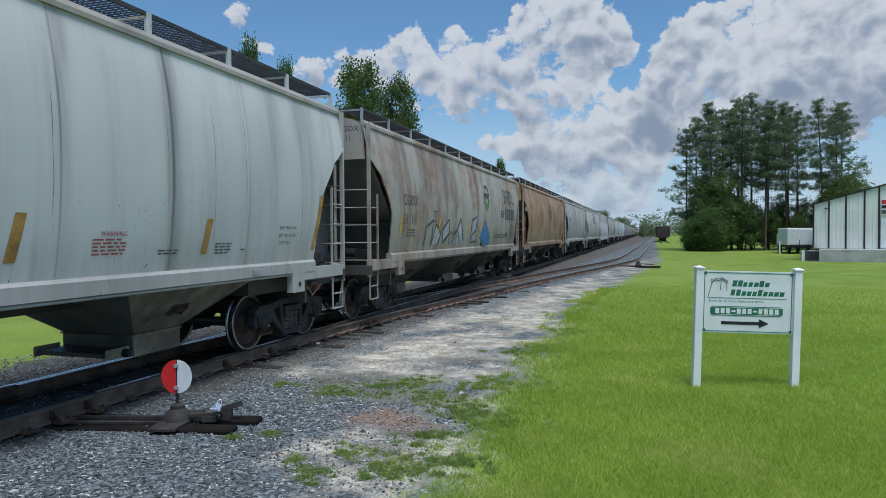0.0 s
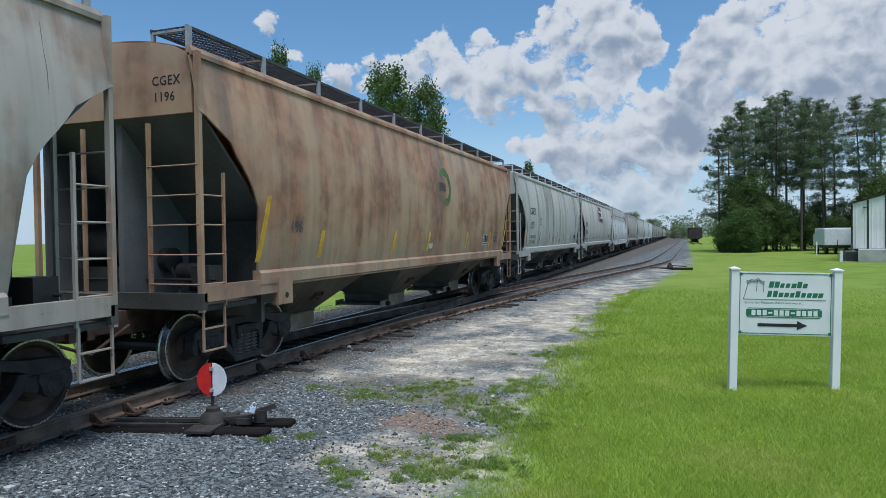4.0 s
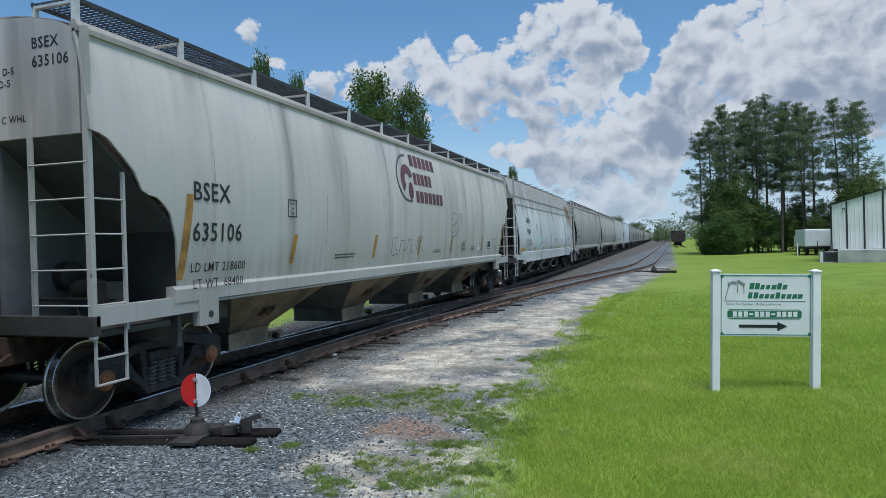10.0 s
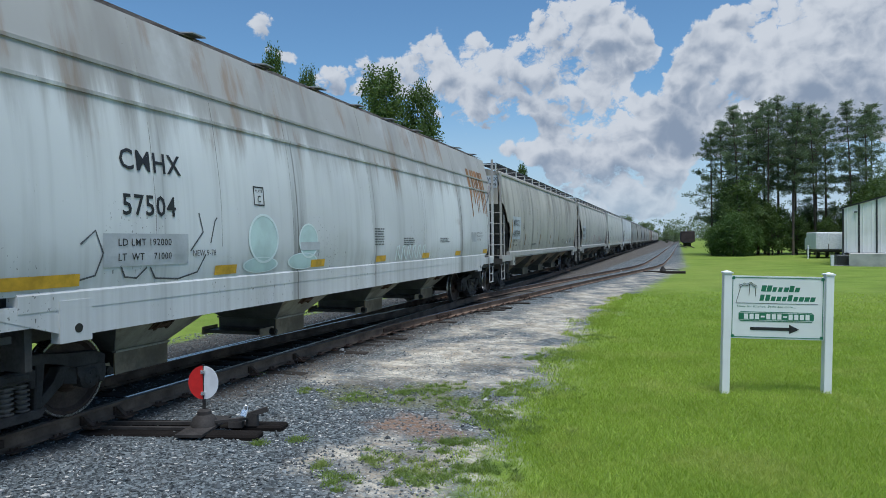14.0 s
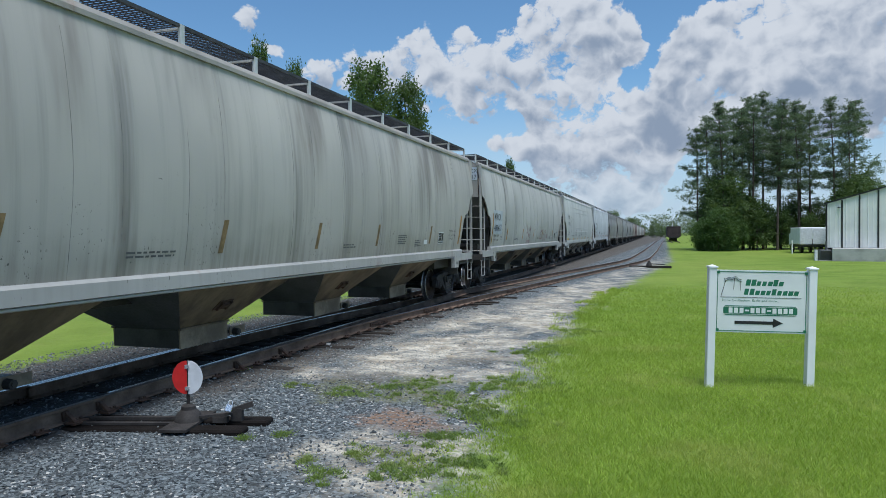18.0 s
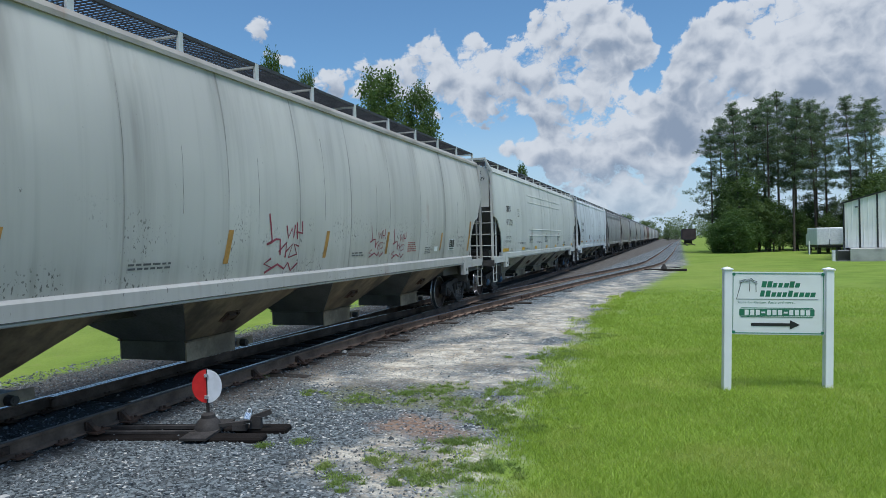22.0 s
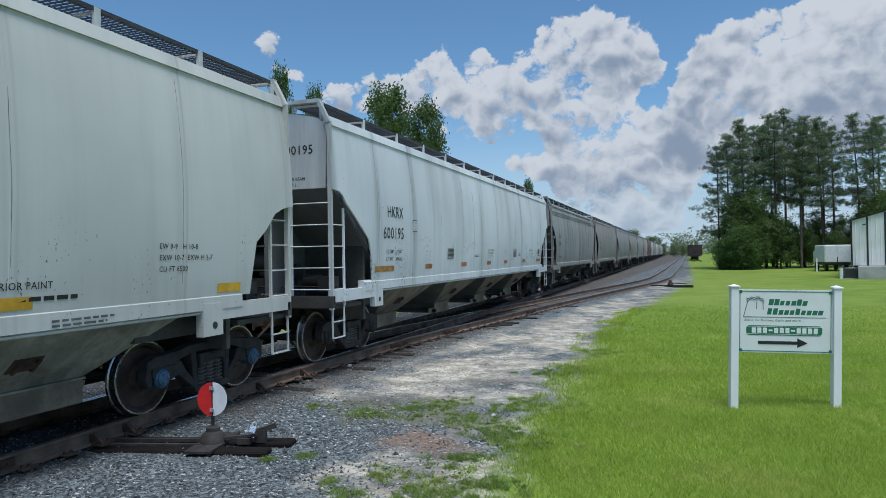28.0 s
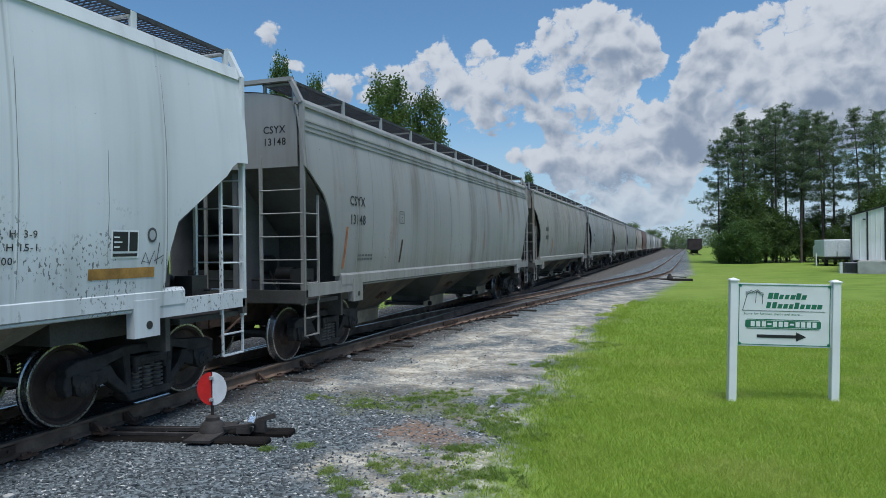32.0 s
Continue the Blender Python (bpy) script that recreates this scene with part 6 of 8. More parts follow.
    decal(s3, car, "card_frame", bar_faces(1.52 - h, 1.76 - h, 1.66, 1.82, 0.02, 2), SPRAY_DARK, "small dark-framed card")
    decal(s3, car, "card_face", bar_faces(1.55 - h, 1.73 - h, 1.68, 1.795, 0.02, 2), PATCH_PALE).location.x = 0.003
    fit_words(s3, car, "WARNING", 7.72 - h, 8.08 - h, 1.95, 0.055, DARK_RED, False)
    small_print(s3, car, 7.6 - h, 1.91, 0.55, 5, DARK_RED, 0.042)
    small_print(s3, car, 9.6 - h, 1.84, 0.5, 4, FADED, 0.04)
    data_panel(s3, car, 14.66 - h, 1.76, 0.54)
    small_print(s3, car, h - 2.6, 2.1, 0.55, 3, FADED, 0.13)

    # cream-grey car with a maroon emblem
    s4 = dict(BASE, dark_z=3.35, L=20.9, paint=CREAM_GREY, trim=SILL_PALE, roof=CREAM_GREY, dark=DARK_END, hop=HOP_TAN, post=LIGHT_POST, panel=2.1, hoppers=4, cut=NOTCH_CUT, cap=RUST_CAP, chord=CHORD, guide=1, hop_at=(2.6, 4.12, 3.1))
    car = freight_car(71.03, s4, "cream-grey long covered hopper with a maroon emblem")
    h = s4["L"] / 2
    reporting(s4, car, "BSEX", "635106", -h + 1.62, 2.68, 0.26, BLACK, ("LD LMT 218600", "LT WT  68400"), 0.55)
    plate_box(s4, car, -h + 4.0, 2.52, 0.28, 0.30)
    decal(s4, car, "reflector_stripe", bar_faces(-h + 1.36, -h + 1.50, 1.62, 2.75, 0.14), OCHRE)
    stripe_marks(s4, car, OCHRE, [-h + d for d in (4.1, 7.48, 10.3, 13.07, 16.64)], 1.74, 2.23)
    ex = 9.62 - h
    decal(s4, car, "emblem_ring", disc_faces(ex + 0.05, 3.66, 0.74, 0.60, math.pi * 0.48, math.pi * 1.6, 0.9), SPRAY_DARK, "dark ring of the emblem")
    decal(s4, car, "emblem_shape", disc_faces(ex, 3.62, 0.42, 0.38, math.pi * 0.1, math.pi * 1.3, 0.4), MAROON, "maroon emblem shape")
    decal(s4, car, "emblem_shape", disc_faces(ex + 0.2, 3.35, 0.17, 0.22), MAROON)
    for zz, cnt, a, b in ((4.0, 6, 9.98, 11.9), (3.54, 5, 10.08, 11.5), (3.08, 7, 10.16, 12.36)):
        block_letters(s4, car, a - h, zz, b - a, 0.30, cnt, MAROON, 0.0, 0.2)
    decal(s4, car, "graffiti_stroke", stroke_faces([(8.55 - h, 1.8), (8.6 - h, 2.15), (8.85 - h, 2.2), (8.72 - h, 2.0), (8.95 - h, 1.78), (8.6 - h, 1.76)], 0.022), FADED, "thin grey scrawl")
    decal(s4, car, "graffiti_stroke", stroke_faces([(9.05 - h, 1.8), (9.1 - h, 2.1), (9.35 - h, 2.12), (9.3 - h, 1.85), (9.55 - h, 1.9), (9.6 - h, 2.15), (9.85 - h, 2.1), (9.75 - h, 1.85), (10.0 - h, 1.8)], 0.02), FADED)
    decal(s4, car, "graffiti_stroke", stroke_faces([(10.2 - h, 1.85), (10.3 - h, 2.2), (10.35 - h, 1.95), (10.65 - h, 2.2), (10.45 - h, 2.0), (10.75 - h, 1.8)], 0.02), FADED)
    decal(s4, car, "graffiti_stroke", stroke_faces([(13.1 - h, 2.3), (13.14 - h, 2.52), (13.5 - h, 2.6), (13.48 - h, 2.4), (13.15 - h, 2.3), (13.3 - h, 2.2), (13.7 - h, 2.28), (13.68 - h, 2.45)], 0.018), FADED)
    decal(s4, car, "graffiti_stroke", stroke_faces([(13.16 - h, 2.66), (13.26 - h, 2.94), (13.75 - h, 2.86), (13.72 - h, 2.66), (13.45 - h, 2.62)], 0.018), FADED)
    decal(s4, car, "graffiti_stroke", stroke_faces([(13.85 - h, 2.3), (13.95 - h, 2.62), (13.82 - h, 2.66), (13.9 - h, 2.9), (14.15 - h, 2.94), (14.1 - h, 2.7), (14.2 - h, 2.45)], 0.016), FADED)
    small_print(s4, car, 5.74 - h, 1.83, 0.9, 2, BLACK, 0.055)
    small_print(s4, car, 11.55 - h, 1.82, 0.7, 2, FADED, 0.05)
    fit_words(s4, car, "WARNING", 14.3 - h, 14.66 - h, 2.02, 0.06, FADED, False)
    small_print(s4, car, 14.18 - h, 1.97, 0.6, 5, FADED, 0.05)
    small_print(s4, car, 15.35 - h, 1.86, 0.5, 3, FADED, 0.05)
    decal(s4, car, "paper_card", bar_faces(16.2 - h, 16.42 - h, 1.75, 1.88, 0, 1), WHITE, "small white card")
    data_panel(s4, car, 17.43 - h, 1.75, 0.46)
    for k, words in enumerate(("EXW 10-2  H  9-3", "EW   8-10  H  15-0", "CU FT  6351")):
        fit_words(s4, car, words, 18.2 - h, (18.85 if k < 2 else 18.65) - h, 2.08 - 0.12 * k, 0.065, BLACK, False)
    decal(s4, car, "reflector_stripe", bar_faces(19.46 - h, 19.58 - h, 1.78, 2.71, 0.2), OCHRE)
    for k, words in enumerate(("SPRG 7 OC D-5", "SPRG 7 IC D-5", "2 5062", "2 5063", "1W CLASS C WHLS")):
        end_words(s4, car, words, -0.4, 4.1 - 0.14 * k, 0.085, BLACK)

    # round-topped bluish white car with a rusty roof
    s5 = dict(BASE, dark_z=3.9, kind="tank", eave=4.84, L=19.54, paint=BLUISH, trim=BLUISH, roof=ROOF_RUST, dark=DARK_END, hop=HOP_GREY, post=LIGHT_POST, panel=3.1, bulge=0.008, girth=(1.49, 1.53, 1.10, 0.12), crown=0.2, cut=TANK_CUT, hoppers=4, hop_at=(2.6, 3.72, 2.4), run=0.75, cap=IRON)
    car = freight_car(93.49, s5, "bluish white round-topped hopper with a rust-stained roof")
    h = s5["L"] / 2
    reporting(s5, car, "CMHX", "57504", -h + 2.58, 2.87, 0.25, BLACK, (), 0.53)
    decal(s5, car, "paint_patch", sum((bar_faces(-h + 2.3 + 0.17 * k, -h + 2.47 + 0.17 * k, 1.74, 2.12, 0, 3) for k in range(8)), []), PATCH_GREY, "grey paint patch behind the weights")
    for words, zz in (("LD LMT 192000", 1.98), ("LT  WT    71000", 1.81)):
        fit_words(s5, car, words, -h + 2.5, -h + 3.34, zz, 0.085, BLACK, False).location.x = 0.004
    fit_words(s5, car, "NEW 9-78", -h + 3.74, -h + 4.2, 1.83, 0.085, FADED, False)
    plate_box(s5, car, -h + 5.13, 2.56, 0.27, 0.29)
    for d, w in ((1.0, 1.0), (4.2, 0.48), (6.77, 0.48), (9.48, 0.5), (12.26, 0.5), (14.98, 0.5), (18.0, 0.5)):
        decal(s5, car, "reflector_dash", bar_faces(-h + d, -h + d + w, 1.56, 1.69, 0, 1), YELLOW, "yellow reflector dash").location.x = 0.006
    # thin black loops, then pale mint shapes with brighter rims
    for pts in ([(2.0, 2.0), (2.2, 2.15), (2.3, 1.9), (2.2, 1.66), (2.0, 1.62)], [(2.55, 1.75), (2.62, 1.62), (2.8, 1.6), (2.95, 1.72)], [(3.0, 1.72), (3.1, 1.58), (3.5, 1.55), (3.85, 1.62), (4.0, 1.85)], [(3.7, 1.9), (3.95, 2.15), (3.88, 2.4)], [(4.1, 2.0), (4.2, 2.3), (4.25, 2.35)]):
        decal(s5, car, "graffiti_stroke", stroke_faces([(-h + a, b) for a, b in pts], 0.022), SPRAY_DARK, "thin black spray loop")
    for a, b, r1, r2 in ((5.35, 2.06, 0.40, 0.38), (5.28, 1.66, 0.46, 0.12), (6.68, 2.02, 0.32, 0.30), (6.5, 1.68, 0.48, 0.14)):
        decal(s5, car, "graffiti_fill", disc_faces(-h + a, b, r1, r2), SPRAY_MINT, "pale mint spray fill")
        decal(s5, car, "graffiti_rim", disc_faces(-h + a, b, r1, r2, 0, math.tau, 0.9), SPRAY_FROST, "whitish spray rim").location.x = 0.003
    decal(s5, car, "paint_patch", bar_faces(-h + 6.4, -h + 7.05, 1.86, 2.0, 0, 2), PATCH_GREY, "grey paint patch").location.x = 0.005
    small_print(s5, car, -h + 9.4, 2.25, 0.55, 7, FADED, 0.055)
    small_print(s5, car, -h + 11.0, 2.05, 0.8, 4, FADED, 0.05)
    small_print(s5, car, -h + 13.6, 2.05, 0.8, 3, FADED, 0.05)
    decal(s5, car, "paint_patch", sum((bar_faces(-h + 16.6 + 0.14 * k, -h + 16.74 + 0.14 * k, 1.95, 2.25, 0, 3) for k in range(4)), []), PATCH_GREY, "grey paint patch")
    rng = random.Random(15)
    for k in range(9):
        a, low, w = 16.9 + 0.22 * k + rng.uniform(-0.06, 0.06), rng.uniform(2.75, 3.4), rng.uniform(0.05, 0.13)
        decal(s5, car, "rust_run", [q for j in range(6) for q in bar_faces(-h + a - w * (0.4 + 0.1 * j), -h + a + w * (0.4 + 0.1 * j), low + (4.3 - low) * j / 6, low + (4.3 - low) * (j + 1) / 6, 0, 1)], ORANGE_RUST, "orange rust run")
    for k, words in enumerate(("EXW 10-5 H  8-7", "EW   7-8 H 15-2", "CU FT  5750")):
        fit_words(s5, car, words, -h + 17.25, -h + (17.85, 17.85, 17.65)[k], 2.2 - 0.11 * k, 0.07, BLACK, False)
    for k in range(6):
        a = -h + 10.55 + 0.34 * k
        decal(s5, car, "graffiti_stroke", stroke_faces([(a, 1.56), (a + 0.05, 1.86), (a + 0.18, 1.9), (a + 0.14, 1.7), (a + 0.28, 1.58)], 0.045), SPRAY_FROST, "white spray scrawl")
    for e in (-1, 1):
        bm = bmesh.new()
        prism(bm, [(-h + 0.9, 1.36), (-h + 1.9, 1.04), (h - 1.9, 1.04), (h - 0.9, 1.36)], min(e * 1.46, e * 1.505), max(e * 1.46, e * 1.505))
        part("side_skirt", bm, BLUISH, car, "deep side skirt under the sheet")
    for zz in (3.68, 4.06):
        ob = part("roof_seam", sweep_seam(s5, zz), BLUISH, car)
    for k in range(11):
        bm = bmesh.new()
        bar(bm, (0.72, 0, 5.0), (1.12, 0, 4.955), 0.28, 0.02)
        box(bm, 0.9, 0.93, -0.1, 0.1, 4.86, 4.98)
        ob = part("walk_bracket", bm, STEEL, car)
        ob.location.y = -h + 0.9 + k * (s5["L"] - 1.8) / 10
    bm = bmesh.new()
    box(bm, -0.72, 0.72, -h + 0.4, h - 0.4, 5.02, 5.05)
    part("roof_walk", bm, GRATE, car)

    # two dusty pale sister cars with stencilled number patches
    for start_y, number, ochre, seed in ((114.2, "480399", DULL_OCHRE, 3), (136.7, "480417", OCHRE, 9)):
        s6 = dict(BASE, dark_z=3.35, L=21.22 if seed == 3 else 21.03, paint=SISTER if seed == 3 else SISTER_CLEAN, trim=SILL_PALE, roof=SISTER, dark=DARK_END, hop=HOP_TAN, post=LIGHT_POST, panel=1.9, hoppers=4, cut=NOTCH_CUT, chord=CHORD, guide=1, hop_at=(2.65, 4.12, 3.1))
        car = freight_car(start_y, s6, "dusty pale grey long covered hopper with a stencilled patch" if seed == 3 else "pale grey long covered hopper with dark red scrawls")
        h = s6["L"] / 2
        decal(s6, car, "paint_patch", sum((bar_faces(-h + 1.62 + 0.16 * k, -h + 1.78 + 0.16 * k, 2.02, 2.93, 0, 6) for k in range(9)), []), PATCH_PALE, "grey paint patch behind the number").location.x = 0.003
        ob = fit_words(s6, car, "MWCX", -h + 1.74, -h + 2.74, 2.55, 0.27, SPRAY_DARK)
        ob.location.x = 0.008
        ob = fit_words(s6, car, number, -h + 1.74, -h + 2.9, 2.12, 0.27, SPRAY_DARK)
        ob.location.x = 0.008
        fit_words(s6, car, "LD LMT 217000", -h + 1.72, -h + 2.6, 1.90, 0.09, BLACK, False)
        fit_words(s6, car, "LT WT  69000", -h + 1.70, -h + 2.56, 1.74, 0.09, BLACK, False)
        plate_box(s6, car, -h + 3.56, 2.40, 0.29, 0.28)
        f = []
        for a, b, c, d in ((2.94, 3.22, 1.77, 1.785), (2.94, 3.22, 1.905, 1.92), (2.94, 2.955, 1.785, 1.905), (3.205, 3.22, 1.785, 1.905), (3.0, 3.16, 1.87, 1.88), (3.07, 3.085, 1.8, 1.87)):
            f += bar_faces(-h + a, -h + b, c, d, 0, 1)
        decal(s6, car, "box_mark", f, FADED, "small outlined box")
        bm = bmesh.new()
        box(bm, 0.68, 1.34, -h + 0.028, -h + 0.036, 3.96, 4.42)
        part("end_patch", bm, PATCH_PALE, car)
        for words, zz in (("MWCX", 4.22), (number, 4.01)):
            ob = end_words(s6, car, words, 0.72, zz, 0.14, SPRAY_DARK)
            ob.location.y = -0.012
        for k in range(4):
            end_words(s6, car, ("OC D5  2 IC D5", "OC 5062 2 IC 5063", "CLASS C STL WHLS", "STD DRAFT GEAR")[k], -0.05, 3.72 - 0.1 * k, 0.06, BLACK)
        decal(s6, car, "reflector_stripe", bar_faces(-h + 1.42, -h + 1.55, 1.66, 2.8, 0.10), OCHRE)
        stripe_marks(s6, car, ochre, [-h + d for d in (4.05, 7.52, 10.33, 13.08, 16.7)], 1.76, 2.24, 0.11)
        small_print(s6, car, -h + 5.8, 1.80, 0.85, 2, FADED, 0.05)
        small_print(s6, car, -h + 11.5, 1.80, 0.6, 2, FADED, 0.05)
        small_print(s6, car, -h + 14.4, 1.98, 0.6, 5, FADED if seed == 3 else DARK_RED, 0.05)
        small_print(s6, car, -h + 15.6, 1.84, 0.5, 4, FADED, 0.045)
        decal(s6, car, "paper_card", bar_faces(-h + 16.3, -h + 16.55, 1.75, 1.87, 0, 1), WHITE, "small white card")
        data_panel(s6, car, -h + 17.5, 1.75, 0.46)
        for k, words in enumerate(("EXW 10-2  H  9-3", "EW   8-10  H  15-0", "CU FT  6351")):
            fit_words(s6, car, words, h - 2.75, h - (2.1 if k < 2 else 2.3), 2.08 - 0.12 * k, 0.065, BLACK, False)
        decal(s6, car, "reflector_stripe", bar_faces(h - 1.75, h - 1.61, 1.7, 2.6, 0.15), OCHRE)
        if seed == 9:
            for a, b, k in ((8.5, 1.6, 1.0), (12.25, 1.72, 0.72), (13.45, 1.66, 0.72)):
                for pts in ([(0.1, 0.9), (0.2, 0.45), (0.05, 0.42), (0.3, 0.5), (0.42, 0.5), (0.45, 0.25), (0.4, 0.3), (0.62, 0.45), (0.6, 0.2)],
                            [(0.62, 0.3), (0.8, 0.42), (0.7, 0.2), (0.95, 0.25), (0.85, 0.42), (1.0, 0.38)],
                            [(0.6, 0.72), (0.66, 0.52), (0.76, 0.68), (0.82, 0.52), (0.86, 0.74)], [(0.92, 0.78), (0.94, 0.5)], [(0.9, 0.62), (1.1, 0.6), (1.08, 0.8)],
                            [(0.2, 0.2), (0.02, 0.12), (0.22, 0.06), (0.05, -0.02), (0.4, 0.1), (0.6, 0.02), (0.7, 0.12), (0.8, -0.04), (1.0, 0.1)]):
                    decal(s6, car, "graffiti_stroke", stroke_faces([(-h + a + u * k, b + max(v, -0.02) * k) for u, v in pts], 0.036 * k), SPRAY_RED, "dark red spray scrawl")

    # light grey-green car with a flat side
    s8 = dict(BASE, goose=True, dark_z=3.2, kind="flat", L=20.95, paint=GREEN_GREY, trim=GREEN_GREY, roof=GREEN_GREY, dark=DARK_END, hop=HOP_GREY, post=LIGHT_POST, panel=2.3, bulge=0.006, girth=(1.50, 1.55, 1.40, 0.4), hoppers=4, hop_at=(2.2, 4.16, 4.0), cut=WAVE_CUT, cap=BLUE_CAP)
    car = freight_car(159.19, s8, "clean light grey-green covered hopper with a flat ribbed side")
    h = s8["L"] / 2
    reporting(s8, car, "CBFX", "471729", -h + 1.83, 3.08, 0.235, BLACK, (), 0.51)
    for words, zz in (("LD LMT 217700", 2.06), ("LT  WT    68300", 1.90)):
        fit_words(s8, car, words, -h + 1.75, -h + 2.62, zz, 0.095, BLACK, False)
    plate_box(s8, car, -h + 3.84, 2.94, 0.27, 0.30)
    fit_words(s8, car, "DO NOT HAMMER ON CAR", -h + 3.97, -h + 5.35, 1.82, 0.08, BLACK, False)
    fit_words(s8, car, "DO NOT HAMMER ON CAR", -h + 7.9, -h + 9.25, 1.82, 0.08, BLACK, False)
    fit_words(s8, car, "2 INCH HF", -h + 2.6, -h + 2.95, 1.62, 0.05, BLACK, False)
    fit_words(s8, car, "COMP SHOES", -h + 2.58, -h + 2.98, 1.55, 0.05, BLACK, False)
    fit_words(s8, car, "VENT CAR WHEN UNLOADING", -h + 5.3, -h + 6.4, 1.58, 0.06, BLACK, False)
    f = []
    for a, b, c, d in ((1.42, 1.68, 1.80, 1.815), (1.42, 1.68, 1.955, 1.97), (1.42, 1.435, 1.815, 1.955), (1.665, 1.68, 1.815, 1.955), (1.46, 1.64, 1.92, 1.93), (1.55, 1.56, 1.83, 1.92)):
        f += bar_faces(-h + a, -h + b, c, d, 0, 1)
    decal(s8, car, "box_mark", f, FADED, "small outlined box")
    for d, w in ((1.34, 0.93), (4.74, 0.48), (7.47, 0.48), (10.31, 0.48), (13.07, 0.48), (15.87, 0.48), (19.1, 0.5)):
        decal(s8, car, "reflector_dash", bar_faces(-h + d, -h + d + w, 1.555, 1.68, 0, 1), YELLOW, "yellow reflector dash")
    for zz in (2.17, 2.44, 3.64, 3.94):
        bm = bmesh.new()
        y0, y1 = -h + 6.08, -h + 14.82
        sweep(bm, [(side_x(s8, 0, zz) - 0.01, zz - 0.025), (side_x(s8, 0, zz) + 0.012, zz - 0.01), (side_x(s8, 0, zz) + 0.012, zz + 0.01), (side_x(s8, 0, zz) - 0.01, zz + 0.025)], y0, y1)
        part("stiffener", bm, GREEN_GREY, car)
    for d in (6.42, 10.17, 13.9):
        fit_words(s8, car, "WARNING", -h + d, -h + d + 0.45, 2.22, 0.07, DARK_RED, False)
        small_print(s8, car, -h + d - 0.2, 2.1, 0.85, 5, FADED, 0.06)
    for k in range(5):
        end_words(s8, car, ("SPRG", "OC D5  5 IC D5", "OC 5062  2 IC 5063", "CLASS C", "24 IN DRAFT GEAR")[k], -0.15, 3.62 - 0.1 * k, 0.065, BLACK)
    side_words(s8, car, "EXTERIOR PAINT", h - 5.2, 1.75, 0.075, BLACK, heavy=False)
    side_words(s8, car, "ON CAR", h - 7.3, 1.68, 0.10, BLACK, heavy=False)
    small_print(s8, car, h - 5.2, 1.63, 1.2, 1, BLACK, 0.09)
    for k, words in enumerate(("EW 9-9   H 10-8", "EXW 10-7  EXW H 3-7", "CU FT 6500")):
        side_words(s8, car, words, h - 2.95, 2.15 - 0.14 * k, 0.07, BLACK, heavy=False)
    small_print(s8, car, h - 6.6, 1.4, 0.9, 2, FADED, 0.05)
    small_print(s8, car, h - 4.4, 1.4, 0.9, 2, FADED, 0.05)

    # bright white car with a slanted top chord
    s9 = dict(BASE, goose=True, dark_z=3.3, kind="flat", L=21.15, paint=BRIGHT, trim=BRIGHT, roof=BRIGHT, dark=DARK_END, hop=HOP_PALE, post=BRIGHT, panel=1.95, bulge=0.012, girth=(1.50, 1.55, 1.42, 0.4), hoppers=4, hop_at=(2.62, 4.13, 3.2), cut=SLANT_CUT)
    car = freight_car(181.51, s9, "white covered hopper with orange dashes and chipped lower panels")
    h = s9["L"] / 2
    fit_words(s9, car, "HKRX", -h + 2.35, -h + 3.2, 2.87, 0.255, BLACK, False)
    fit_words(s9, car, "600195", -h + 2.13, -h + 3.21, 2.4, 0.26, BLACK, False)
    for words, zz in (("LD LMT  217000", 2.08), ("LT WT    69000", 1.92)):
        fit_words(s9, car, words, -h + 2.3, -h + 3.12, zz, 0.085, BLACK, False)
    end_words(s9, car, "600195", 0.4, 3.95, 0.17, BLACK)
    for k, words in enumerate(("5063", "EXL", "BRAKE BEAM", "A GRP 2")):
        end_words(s9, car, words, 0.45, 3.68 - 0.11 * k, 0.06, BLACK)
    decal(s9, car, "notice_panel", bar_faces(-h + 3.8, -h + 4.07, 2.59, 2.87, 0, 3), PATCH_GREY, "grey square with faint lettering")
    plate_box(s9, car, -h + 3.8, 2.59, 0.27, 0.28, SPRAY_DARK)
    for d in (6.32, 14.0):
        decal(s9, car, "notice_panel", bar_faces(-h + d, -h + d + 0.55, 1.91, 2.22, 0, 3), PATCH_GREY, "faded grey notice panel")
        ob = decal(s9, car, "notice_lines", sum((bar_faces(-h + d + 0.03, -h + d + 0.52, 1.93 + 0.035 * k, 1.948 + 0.035 * k, 0, 1) for k in range(8)), []), RUSTY)
        ob.location.x = 0.003
    for d, w in ((1.75, 1.0), (4.69, 0.47), (7.6, 0.5), (10.35, 0.5), (12.6, 0.5), (15.65, 0.5), (18.36, 0.95)):
        decal(s9, car, "reflector_dash", bar_faces(-h + d, -h + d + w, 1.69, 1.81, 0, 1), RUST_ORANGE if 4 < d < 18 else OCHRE, "worn orange reflector dash")
    for k, words in enumerate(("DO NOT HUMP CAR", "WITH UNLOCKED", "GATES OPEN")):
        fit_words(s9, car, words, -h + 10.42, -h + (11.15, 11.05, 10.95)[k], 2.14 - 0.09 * k, 0.055, BLACK, False)
    small_print(s9, car, -h + 8.9, 2.0, 0.6, 2, FADED, 0.05)
    small_print(s9, car, -h + 14.9, 2.05, 0.4, 3, FADED, 0.05)
    data_panel(s9, car, -h + 18.65, 1.92, 0.4)
    decal(s9, car, "round_seal", disc_faces(-h + 19.26, 2.19, 0.075, 0.09), SPRAY_DARK, "small round seal")
